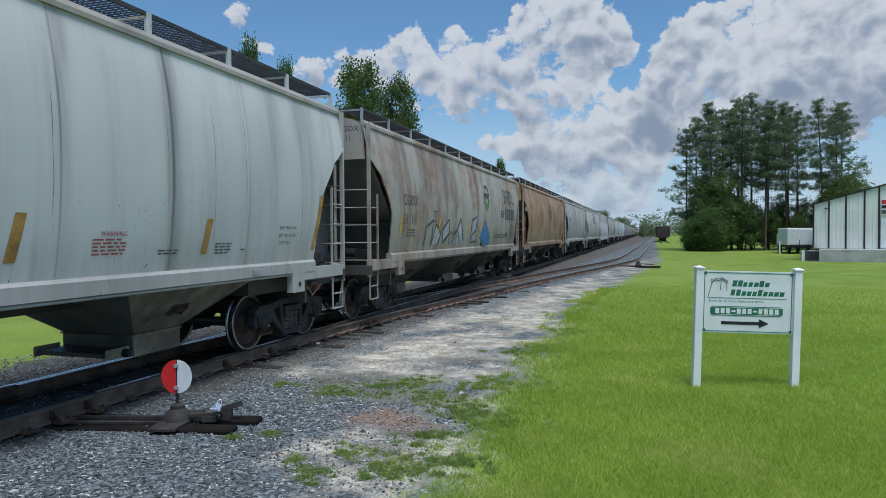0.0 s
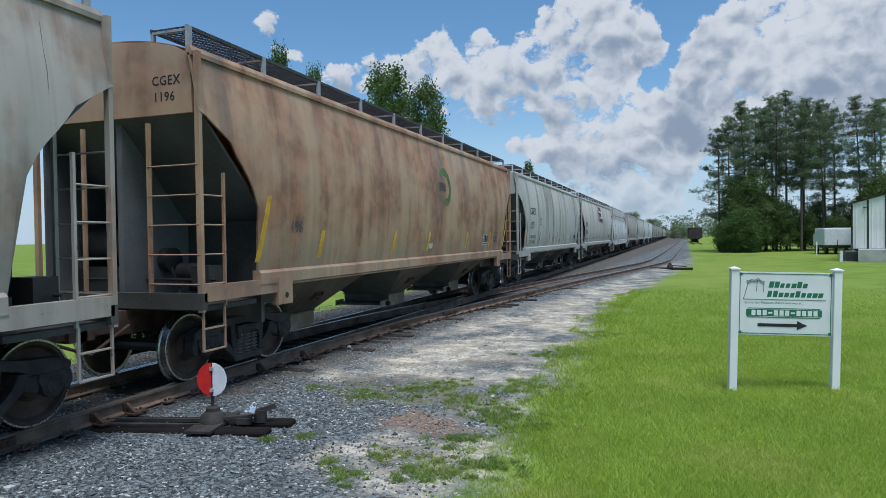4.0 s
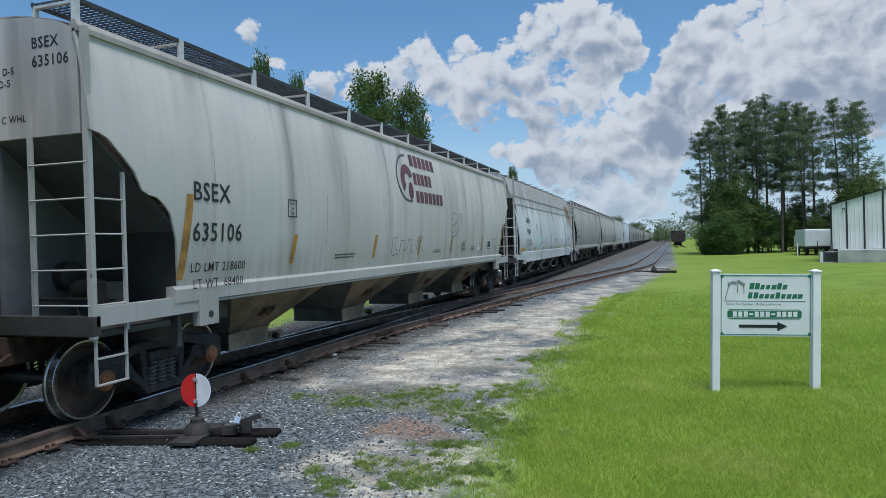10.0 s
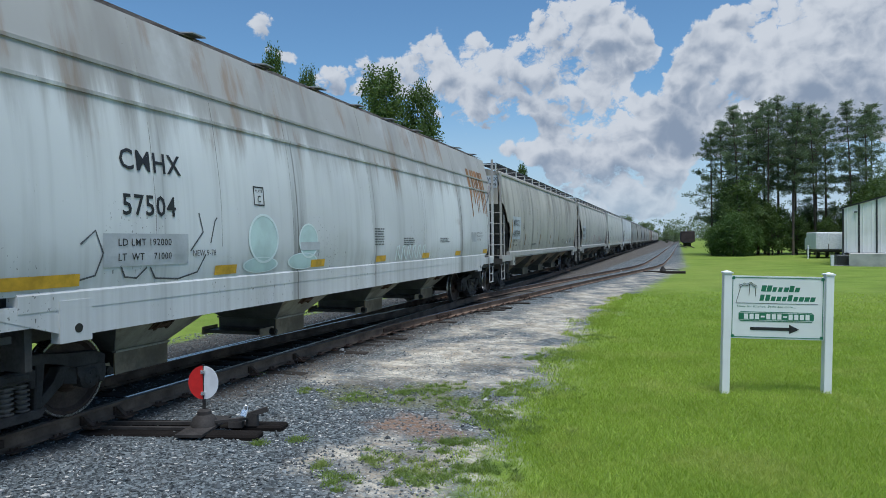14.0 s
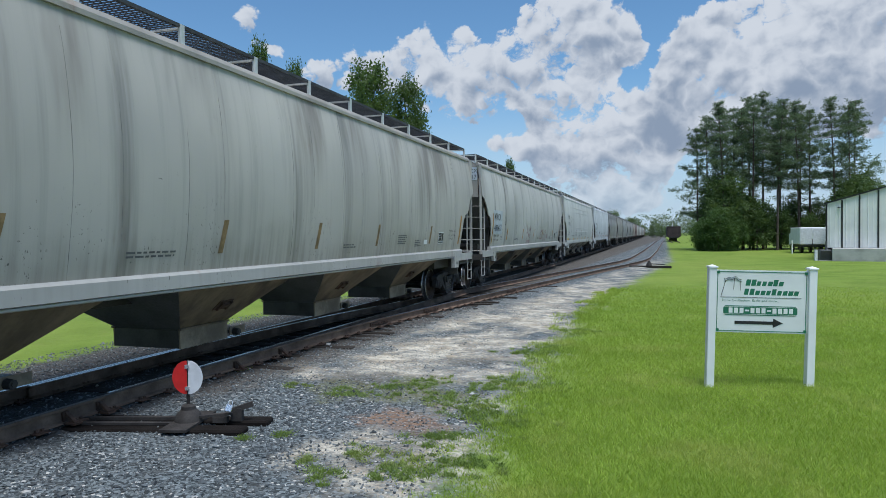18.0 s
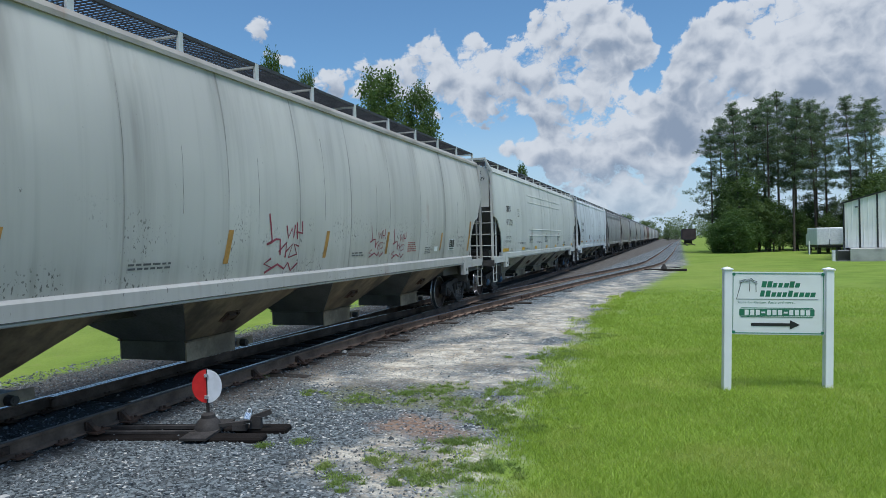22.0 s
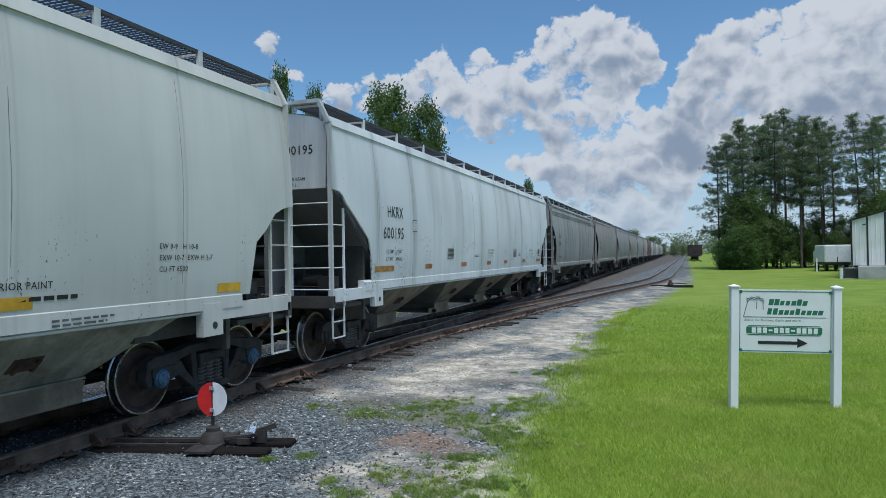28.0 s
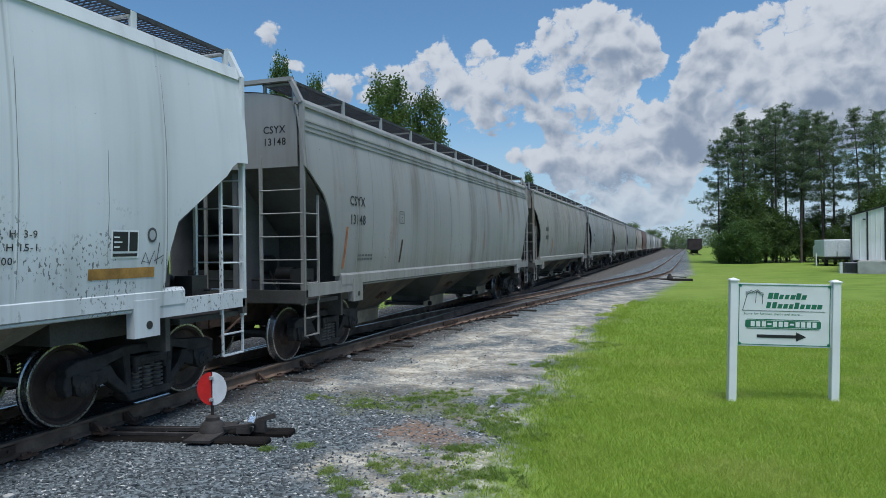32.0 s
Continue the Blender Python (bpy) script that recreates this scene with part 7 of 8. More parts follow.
    decal(s9, car, "seal_centre", disc_faces(-h + 19.26, 2.19, 0.05, 0.06), PATCH_GREY).location.x = 0.003
    for k, words in enumerate(("EXW 10-4  H  3-9", "EW   8-4  H 15-1", "CU FT 6500")):
        fit_words(s9, car, words, -h + 16.9, -h + (17.75, 17.75, 17.5)[k], 2.14 - 0.13 * k, 0.075, BLACK, False)
    for pts in ([(19.1, 1.85), (19.16, 1.98), (19.22, 1.86), (19.12, 1.88)], [(19.22, 1.84), (19.3, 2.0), (19.34, 1.84), (19.38, 2.1)], [(19.3, 1.88), (19.46, 1.95), (19.42, 1.84)]):
        decal(s9, car, "graffiti_stroke", stroke_faces([(-h + a, b) for a, b in pts], 0.014), FADED, "thin grey scrawl")

    # grey car with a ribbed top edge
    s10 = dict(BASE, goose=True, dark_z=3.42, mark_z=3.95, L=17.85, paint=MID_GREY, trim=MID_GREY, roof=MID_GREY, dark=DARK_END, hop=HOP_DARK, post=STEEL, panel=1.9, cut=CHAMFER_CUT, girth=(1.47, 1.55, 1.36, 0.42))
    car = freight_car(204.26, s10, "weathered mid-grey covered hopper with a ribbed top edge")
    h = s10["L"] / 2
    reporting(s10, car, "CSYX", "13148", -h + 1.56, 2.84, 0.19, BLACK, gap=0.36)
    plate_box(s10, car, -h + 3.96, 2.56, 0.27, 0.28, FADED)
    stripe_marks(s10, car, RUST_ORANGE, [-h + 1.32], 1.63, 2.42, 0.08)
    stripe_marks(s10, car, RUSTY, [-h + 4.0], 1.68, 2.2, 0.09)
    small_print(s10, car, -h + 1.95, 1.85, 0.8, 2, FADED)
    for zz in (4.05, 4.14, 4.23):
        bm = bmesh.new()
        xx = side_x(s10, 0, zz)
        sweep(bm, [(xx - 0.02, zz - 0.03), (xx + 0.022, zz - 0.015), (xx + 0.022, zz + 0.015), (xx - 0.02, zz + 0.03)], -h + 0.1, h - 0.1)
        part("top_rib", bm, MID_GREY, car)

    # the cars that follow, further off
    y = 223.46
    rest = [(TAN_GREY, 18.0), (MID_GREY, 18.0), (TAN_GREY, 17.5), (MID_GREY, 19.0), (RUST_GREY, 18.0), (RED_BROWN, 17.5), (PALE_DUSTY, 18.5), (TAN_GREY, 20.0), (PALE, 18.0), (RUST_GREY, 18.0), (MID_GREY, 18.5), (PALE_DUSTY, 19.5), (TAN_GREY, 18.0), (RED_BROWN, 17.5)]
    names = {TAN_GREY: "tan-grey weathered covered hopper", MID_GREY: "mid-grey weathered covered hopper", RUST_GREY: "rust-stained grey covered hopper", RED_BROWN: "red-brown covered hopper", PALE_DUSTY: "dusty pale covered hopper", PALE: "off-white covered hopper"}
    for k, (paint, L) in enumerate(rest):
        spec = dict(BASE, L=L, paint=paint, trim=paint, roof=paint, dark=DARK_END, hop=HOP_DARK, post=STEEL, detail=k < 2)
        car = freight_car(y, spec, names[paint] + " in the moving train")
        if k < 3:
            small_print(spec, car, -L / 2 + 2.4, 2.75, 0.9, 2, FADED, 0.4)
            stripe_marks(spec, car, OCHRE, [-L / 2 + 4.2, L / 2 - 4.5])
        y += L + GAP


def sweep_seam(spec, z):
    bm = bmesh.new()
    x = side_x(spec, -spec["L"] / 2, z)
    sweep(bm, [(x - 0.01, z - 0.03), (x + 0.03, z - 0.02), (x + 0.03, z + 0.02), (x - 0.01, z + 0.03)], -spec["L"] / 2 + 0.1, spec["L"] / 2 - 0.1)
    return bm


build_train()


# ---- sign on the lawn ----
def flat_words(words, x, z, high, squeeze, mat, parent, name, depth, lean=0.0):
    pts, polys = letter_shapes(words, False)
    k = high / 0.72
    me = soup(name, [(x + px * k * squeeze + lean * py * k, depth, z + py * k) for px, py in pts], polys, mat)
    ob = new(name, me)
    ob.parent = parent
    return ob


def plate(bm, x0, x1, z0, z1, y0, y1, r=0.0):
    """A flat plate with cut corners, facing -y."""
    pts = [(x0 + r, z0), (x1 - r, z0), (x1, z0 + r), (x1, z1 - r), (x1 - r, z1), (x0 + r, z1), (x0, z1 - r), (x0, z0 + r)] if r else [(x0, z0), (x1, z0), (x1, z1), (x0, z1)]
    a = [bm.verts.new((x, y0, z)) for x, z in pts]
    b = [bm.verts.new((x, y1, z)) for x, z in pts]
    n = len(a)
    for k in range(n):
        bm.faces.new((a[k], a[(k + 1) % n], b[(k + 1) % n], b[k]))
    bm.faces.new(a)
    bm.faces.new(b[::-1])


def build_sign():
    sign = thing("yard_sign", pose(8.17, 10.48, -0.30, 0, 1.6, 13.8), "white yard sign with green border on two white posts", "sign")
    for x in (0.0, 1.42):
        bm = bmesh.new()
        box(bm, x - 0.055, x + 0.055, -0.055, 0.055, -0.1, 1.775)
        bmesh.ops.bevel(bm, geom=bm.edges[:], offset=0.006, segments=1, affect="EDGES")
        post = part("post", bm, WHITE, sign, "square white plastic post")
        bm = bmesh.new()
        v = [bm.verts.new(p) for p in ((x - 0.068, -0.068, 1.775), (x + 0.068, -0.068, 1.775), (x + 0.068, 0.068, 1.775), (x - 0.068, 0.068, 1.775), (x - 0.068, -0.068, 1.792), (x + 0.068, -0.068, 1.792), (x + 0.068, 0.068, 1.792), (x - 0.068, 0.068, 1.792), (x, 0, 1.82))]
        for f in ((3, 2, 1, 0), (0, 1, 5, 4), (1, 2, 6, 5), (2, 3, 7, 6), (3, 0, 4, 7), (4, 5, 8), (5, 6, 8), (6, 7, 8), (7, 4, 8)):
            bm.faces.new([v[i] for i in f])
        part("post_cap", bm, WHITE, post)
    bm = bmesh.new()
    plate(bm, 0.055, 1.365, 0.83, 1.745, -0.015, 0.015)
    panel = part("sign_panel", bm, SIGN_WHITE, sign)
    x0, x1, z0, z1, f = 0.075, 1.345, 0.85, 1.725, -0.0165
    bm = bmesh.new()
    for a, b, c, d in ((x0, x1, z0, z0 + 0.009), (x0, x1, z1 - 0.009, z1), (x0, x0 + 0.009, z0 + 0.009, z1 - 0.009), (x1 - 0.009, x1, z0 + 0.009, z1 - 0.009)):
        plate(bm, a, b, c, d, f - 0.003, f + 0.002)
    for cx in (x0 + 0.014, x1 - 0.014):
        for cz in (z0 + 0.014, z1 - 0.014):
            plate(bm, cx - 0.022, cx + 0.022, cz - 0.022, cz + 0.022, f - 0.004, f - 0.0031, 0.009)
    part("green_border", bm, GREEN, panel, "thin green border")
    # the firm's name as plain bars, two lines
    bm = bmesh.new()
    rng = random.Random(2)
    for x, z, count in ((0.475, 1.52, 7), (0.455, 1.385, 10)):
        for k in range(count):
            w = 0.055 + 0.012 * rng.random()
            tall = 0.09 if k in (0, 1, 5) else 0.065
            a = x + k * 0.078
            bm = bmesh.new()
            v = [bm.verts.new(p) for p in ((a, f, z), (a + w, f, z), (a + w + 0.018, f, z + tall), (a + 0.018, f, z + tall))]
            bm.faces.new(v)
            part("name_bar", bm, GREEN, panel, "green slanted bar in place of a letter")
    bm = bmesh.new()
    for a, b in (((0.13, 1.35), (0.19, 1.58)), ((0.31, 1.46), (0.318, 1.62)), ((0.405, 1.45), (0.40, 1.57))):
        bar(bm, (a[0], f, a[1]), (b[0], f, b[1]), 0.007, 0.004)
    wave = [(0.17, 1.60), (0.19, 1.585), (0.24, 1.615), (0.28, 1.60), (0.33, 1.63), (0.37, 1.595), (0.42, 1.58)]
    for (a, b), (c, d) in zip(wave, wave[1:]):
        bar(bm, (a, f, b), (c, f, d), 0.016, 0.004)
        bar(bm, (a, f, b + 0.025), (c, f, d + 0.022), 0.006, 0.004)
    bar(bm, (0.125, f, 1.348), (1.27, f, 1.348), 0.006, 0.004)
    part("emblem", bm, BLACK, panel, "black line drawing and rule")
    flat_words("Stone for Kitchen, Baths and more...", 0.14, 1.285, 0.036, 1.02, GREEN, panel, "slogan", f, 0.2)
    bm = bmesh.new()
    plate(bm, 0.17, 1.22, 1.085, 1.225, f - 0.003, f + 0.002, 0.03)
    part("number_field", bm, GREEN, panel, "green field with cut corners")
    bm = bmesh.new()
    for a, b, c, d in ((0.185, 1.205, 1.098, 1.103), (0.185, 1.205, 1.207, 1.212)):
        plate(bm, a, b, c, d, f - 0.0045, f - 0.0035)
    part("number_rule", bm, SIGN_WHITE, panel)
    for k in range(12):
        bm = bmesh.new()
        a = 0.245 + 0.078 * k
        tall = 0.025 if k in (3, 7) else 0.076
        plate(bm, a, a + 0.056, 1.117 + (0.076 - tall) / 2, 1.117 + (0.076 + tall) / 2, f - 0.0045, f - 0.0035)
        part("number_bar", bm, SIGN_WHITE, panel, "white bar in place of a figure")
    bm = bmesh.new()
    plate(bm, 0.335, 0.90, 0.955, 1.0, f - 0.003, f + 0.001)
    v = [bm.verts.new((x, y, z)) for y in (f - 0.003, f + 0.001) for x, z in ((0.88, 0.91), (1.02, 0.978), (0.88, 1.045))]
    bm.faces.new(v[:3])
    bm.faces.new(v[5:2:-1])
    for k in range(3):
        bm.faces.new((v[k], v[(k + 1) % 3], v[3 + (k + 1) % 3], v[3 + k]))
    part("arrow", bm, BLACK, panel, "black arrow")


build_sign()


# ---- building, truck and boxes beyond the lawn ----
def build_shed():
    shed = thing("metal_building", pose(20.25, 59.0, -0.3, 0, 0, -15), "cream metal-sided building with dark trim on a concrete base", "building")
    W, D, H, RISE = 16.0, 24.0, 4.45, 2.3

    def top(x):
        return H + RISE * (1 - abs(x - W / 2) / (W / 2))

    # front wall in bays between dark strips
    strips = [0.0, 1.05, 2.2, 3.42, 4.35]
    xs = strips + [6.9 + 1.2 * k for k in range(8)]
    for a, b in zip(xs, xs[1:]):
        if a == 4.35:
            continue
        bm = bmesh.new()
        ribs = []
        x = a
        while x < b - 0.01:
            c = min(b, x + 0.3)
            ribs += [(x, 0.0), (c - 0.08, 0.0), (c - 0.06, -0.022), (c - 0.02, -0.022), (c, 0.0)]
            x = c
        ribs += [(b, 0.10), (a, 0.10)]
        ribs = [p for i, p in enumerate(ribs) if i == 0 or p != ribs[i - 1]]
        low = [bm.verts.new((px, py, 1.0)) for px, py in ribs]
        high = [bm.verts.new((px, py, top(px))) for px, py in ribs]
        for k in range(len(ribs)):
            bm.faces.new((low[k], low[(k + 1) % len(ribs)], high[(k + 1) % len(ribs)], high[k]))
        part("wall_panel", bm, PANEL, shed)
    bm = bmesh.new()
    prism_xz(bm, [(4.35, 3.35), (6.9, 3.35), (6.9, top(6.9)), (4.35, top(4.35))], 0.0, 0.10)
    part("wall_panel", bm, PANEL, shed)
    for x in xs:
        bm = bmesh.new()
        box(bm, x - 0.06, x + 0.06, -0.05, 0.0, 0.98, top(x) - 0.02)
        part("trim_strip", bm, BRONZE, shed, "dark bronze vertical trim")
    bm = bmesh.new()
    box(bm, 4.45, 6.8, -0.01, 0.09, 1.02, 3.33)
    for k in range(6):
        box(bm, 4.47, 6.78, -0.03, -0.01, 1.05 + 0.38 * k, 1.38 + 0.38 * k)
    part("overhead_door", bm, WHITE, shed, "white sectional door")
    for a, b in ((0.0, 1), (W - 0.1, 0)):
        bm = bmesh.new()
        box(bm, a, a + 0.1, 0.10, D, 0.0, H)
        part("side_wall", bm, PANEL, shed)
    bm = bmesh.new()
    prism_xz(bm, [(0, 0), (W, 0), (W, H), (W / 2, H + RISE), (0, H)], D - 0.1, D)
    part("back_wall", bm, PANEL, shed)
    for sgn in (0, 1):
        bm = bmesh.new()
        a, b = ((-0.2, H - 0.05), (W / 2, H + RISE + 0.02)) if not sgn else ((W / 2, H + RISE + 0.02), (W + 0.2, H - 0.05))
        prism_xz(bm, [a, b, (b[0], b[1] + 0.10), (a[0], a[1] + 0.10)], -0.15, D + 0.1)
        part("roof", bm, BRONZE, shed, "dark-edged low-pitched roof")
    bm = bmesh.new()
    box(bm, 0.45, W, -1.6, 0.02, -0.2, 0.98)
    bmesh.ops.bevel(bm, geom=bm.edges[:], offset=0.03, segments=1, affect="EDGES")
    part("concrete_dock", bm, CONCRETE, shed, "stained concrete dock and base")
    bm = bmesh.new()
    plate(bm, 4.45, 5.6, 3.6, 4.75, -0.09, -0.05)
    board = part("fascia_sign", bm, WHITE, shed, "red, white and navy sign board")
    for z0, z1, mat in ((4.4, 4.7, RED), (3.65, 3.95, GREY_BOX), (4.05, 4.3, BLACK)):
        bm = bmesh.new()
        plate(bm, 4.5, 5.5, z0, z1, -0.1, -0.091)
        part("sign_bar", bm, mat, board)
    bm = bmesh.new()
    box(bm, 0.75, 0.95, -0.2, -0.02, 4.1, 4.2)
    part("wall_lamp", bm, GREY_BOX, shed)
    bm = bmesh.new()
    lathe(bm, [(0.0, 0.05), (1.5, 0.05)], "z", (-0.02, -0.35, 0), 8)
    part("pipe", bm, GREY_BOX, shed)


def prism_xz(bm, outline, y0, y1):
    a = [bm.verts.new((x, y0, z)) for x, z in outline]
    b = [bm.verts.new((x, y1, z)) for x, z in outline]
    n = len(a)
    for k in range(n):
        bm.faces.new((a[k], a[(k + 1) % n], b[(k + 1) % n], b[k]))
    bm.faces.new(a)
    bm.faces.new(b[::-1])


build_shed()


def build_box_truck():
    truck_ob = thing("box_truck", pose(21.7, 77.0, -0.3), "parked white box truck with a dark chassis", "truck")
    bm = bmesh.new()
    box(bm, 0.0, 2.5, 0.0, 5.0, 0.95, 2.72)
    bmesh.ops.bevel(bm, geom=bm.edges[:], offset=0.04, segments=1, affect="EDGES")
    body = part("cargo_box", bm, WHITE, truck_ob)
    bm = bmesh.new()
    box(bm, 1.2, 2.46, -0.03, 0.0, 1.0, 2.55)
    box(bm, 0.04, 1.12, -0.03, 0.0, 1.0, 2.6)
    part("rear_door", bm, ENAMEL, body)
    bm = bmesh.new()
    box(bm, 1.13, 1.19, -0.05, 0.02, 0.9, 1.5)
    box(bm, 0.1, 2.4, 0.1, 5.6, 0.65, 0.93)
    box(bm, 0.0, 2.5, -0.1, 0.0, 0.82, 0.93)
    part("chassis", bm, OILY, truck_ob)
    bm = bmesh.new()
    box(bm, 0.15, 2.35, 5.1, 6.9, 0.7, 2.2)
    bmesh.ops.bevel(bm, geom=bm.edges[:], offset=0.12, segments=2, affect="EDGES")
    part("cab", bm, WHITE, truck_ob)
    for x in (0.25, 2.05):
        for y in (1.2, 6.0):
            bm = bmesh.new()
            lathe(bm, [(0.0, 0.2), (0.0, 0.38), (0.03, 0.42), (0.25, 0.42), (0.28, 0.38), (0.28, 0.2)], "x", (x, y, 0.42), 20)
            part("wheel", bm, OILY, truck_ob)
    post = solid("marker_post", bevelled(-0.06, 0.06, -0.06, 0.06, 0, 1.35, 0.01), WHITE, "short white marker post beside the truck", "post", pose(20.9, 76.5, -0.3))
    unit = thing("air_conditioner", pose(19.55, 57.9, -0.3), "dark grey outdoor air-conditioning unit beside the building", "air conditioner")
    part("cabinet", bevelled(0, 0.85, 0, 0.8, 0.05, 0.85, 0.03), GREY_BOX, unit)
    for k in range(9):
        bm = bmesh.new()
        box(bm, 0.05, 0.8, -0.02, 0.0, 0.12 + 0.075 * k, 0.155 + 0.075 * k)
        part("louvre", bm, IRON, unit)
    bm = bmesh.new()
    box(bm, -0.1, 0.95, -0.1, 0.9, -0.05, 0.05)
    part("pad", bm, CONCRETE, unit)
    bm = bmesh.new()
    box(bm, -0.32, -0.12, 0.1, 0.4, 0.0, 0.85)
    part("disconnect_box", bm, ENAMEL, unit)


build_box_truck()


def build_far_car():
    """A dark open car left standing on a spur."""
    car = thing("gondola_car", pose(11.6, 172, 0), "dark rusty freight car parked on the spur", "freight car")
    bm = bmesh.new()
    box(bm, -1.55, 1.55, 0, 15, 1.0, 3.6)
    bmesh.ops.bevel(bm, geom=bm.edges[:], offset=0.05, segments=1, affect="EDGES")
    part("body", bm, plain("dark_rust_paint", (0.045, 0.03, 0.03), 0.8, 0.0, 0.4, 0.8, 12.0, 0.2), car)
    for k in range(8):
        bm = bmesh.new()
        box(bm, 1.55, 1.65, 0.3 + 2 * k, 0.45 + 2 * k, 1.0, 3.6)
        part("rib", bm, RUSTY, car)
    for x in (-0.4,):
        bm = bmesh.new()
        box(bm, x, x + 0.2, 0.5, 0.7, 3.6, 4.3)
        part("post", bm, ENAMEL, car)
    for y in (1.5, 3.2, 11.8, 13.5):
        bm = bmesh.new()
        lathe(bm, [(-0.8, 0.45), (0.8, 0.45)], "x", (0, y, 0.45), 16)
        part("wheelset", bm, OILY, car)
    bm = bmesh.new()
    box(bm, -1.2, 1.2, -0.2, 15.2, 0.8, 1.05)
    part("underframe", bm, OILY, car)
    spur = thing("spur_track", pose(11.6, 0, 0), "short spur of rusty rail", "railway track", kind="structure")
    for x in (-0.755, 0.755):
        rail([(x, 150), (x, 240)], spur, False, "rusty rail")


build_far_car()


# ---- trees ----
def limb(bm, pts, r0, r1, sides=7):
    rings = []
    for i, p in enumerate(pts):
        p = Vector(p)
        d = (Vector(pts[min(i + 1, len(pts) - 1)]) - Vector(pts[max(i - 1, 0)])).normalized()
        up = Vector((0, 0, 1)) if abs(d.z) < 0.9 else Vector((1, 0, 0))
        s = d.cross(up).normalized()
        u = s.cross(d)
        r = r0 + (r1 - r0) * i / (len(pts) - 1)
        rings.append([bm.verts.new(p + (s * math.cos(k * math.tau / sides) + u * math.sin(k * math.tau / sides)) * r) for k in range(sides)])
    for a, b in zip(rings, rings[1:]):
        for k in range(sides):
            bm.faces.new((a[k], a[(k + 1) % sides], b[(k + 1) % sides], b[k]))
    bm.faces.new(rings[-1])


def leaf_soup(name, centres, size, rng, mat, flat=0.0, count=1, spread=0.0, long=1.0, wide=0.45):
    """Small two-sided leaves or needle tufts round the given centres."""
    c = np.repeat(np.array(centres, float), count, axis=0)
    n = len(c)
    c = c + rng.normal(0, 1, (n, 3)) * spread
    a = rng.normal(0, 1, (n, 3))
    a[:, 2] *= 1 - flat
    a /= np.linalg.norm(a, axis=1)[:, None]
    b = np.cross(a, rng.normal(0, 1, (n, 3)))
    b /= np.linalg.norm(b, axis=1)[:, None]
    s = size * rng.uniform(0.6, 1.3, (n, 1))
    v = np.stack([c - a * s * long, c + b * s * wide, c + a * s * long, c - b * s * wide], 1).reshape(-1, 3)
    f = np.arange(n * 4).reshape(-1, 4)
    me = bpy.data.meshes.new(name)
    me.from_pydata(v.tolist(), [], f.tolist())
    me.materials.append(mat)
    return me


def pine(name, height, bare, reach, seed):
    """A tall loblolly pine: bare trunk, whorled limbs, tufted needles."""
    rng = np.random.default_rng(seed)
    tree = thing(name, pose(0, 0, 0), "tall dark green pine with a long bare trunk", "tree", "pine grove")
    lean = rng.normal(0, 0.25, 2)
    spine = [(lean[0] * (z / height) ** 2, lean[1] * (z / height) ** 2, z) for z in np.linspace(-0.3, height, 9)]
    bm = bmesh.new()
    limb(bm, spine, 0.19, 0.04, 9)
    part("trunk", bm, BARK, tree, "grey-brown pine trunk", True)
    bm = bmesh.new()
    tufts = []
    z = bare
    while z < height - 0.1:
        u = (z - bare) / (height - bare)
        out = reach * (0.5 + 0.5 * math.sin(math.pi * min(1, u * 0.85 + 0.2))) * (1 - 0.62 * u ** 3)
        base = Vector((lean[0] * (z / height) ** 2, lean[1] * (z / height) ** 2, z))
        turn = rng.uniform(0, math.tau)
        count = int(rng.integers(2, 4) + 1.5 * u)
        for k in range(count):
            a = turn + k * math.tau / count + rng.normal(0, 0.35)
            r = out * rng.uniform(0.45, 1.2)
            rise = rng.uniform(-0.18, 0.22) + 0.55 * u * u
            tip = base + Vector((math.cos(a) * r, math.sin(a) * r, rise * r))
            mid = base.lerp(tip, 0.5) + Vector((0, 0, -0.06 * r))
            limb(bm, [base, mid, tip], 0.045, 0.01, 5)
            for _ in range(int(3 + r * 4)):
                t = rng.uniform(0.30, 1.06)
                side = rng.normal(0, 0.10 + 0.09 * r, 3) * (1, 1, 0.45)
                tufts.append(base.lerp(tip, t) + Vector(side))
        z += rng.uniform(0.45, 1.05)
    part("bough_frame", bm, BARK, tree)
    me = leaf_soup("crown", [tuple(t) for t in tufts], 0.30, rng, NEEDLES, 0.3, 15, 0.15, 1.0, 0.085)
    part("crown", me, NEEDLES, tree, "tufted dark needles")
    return tree


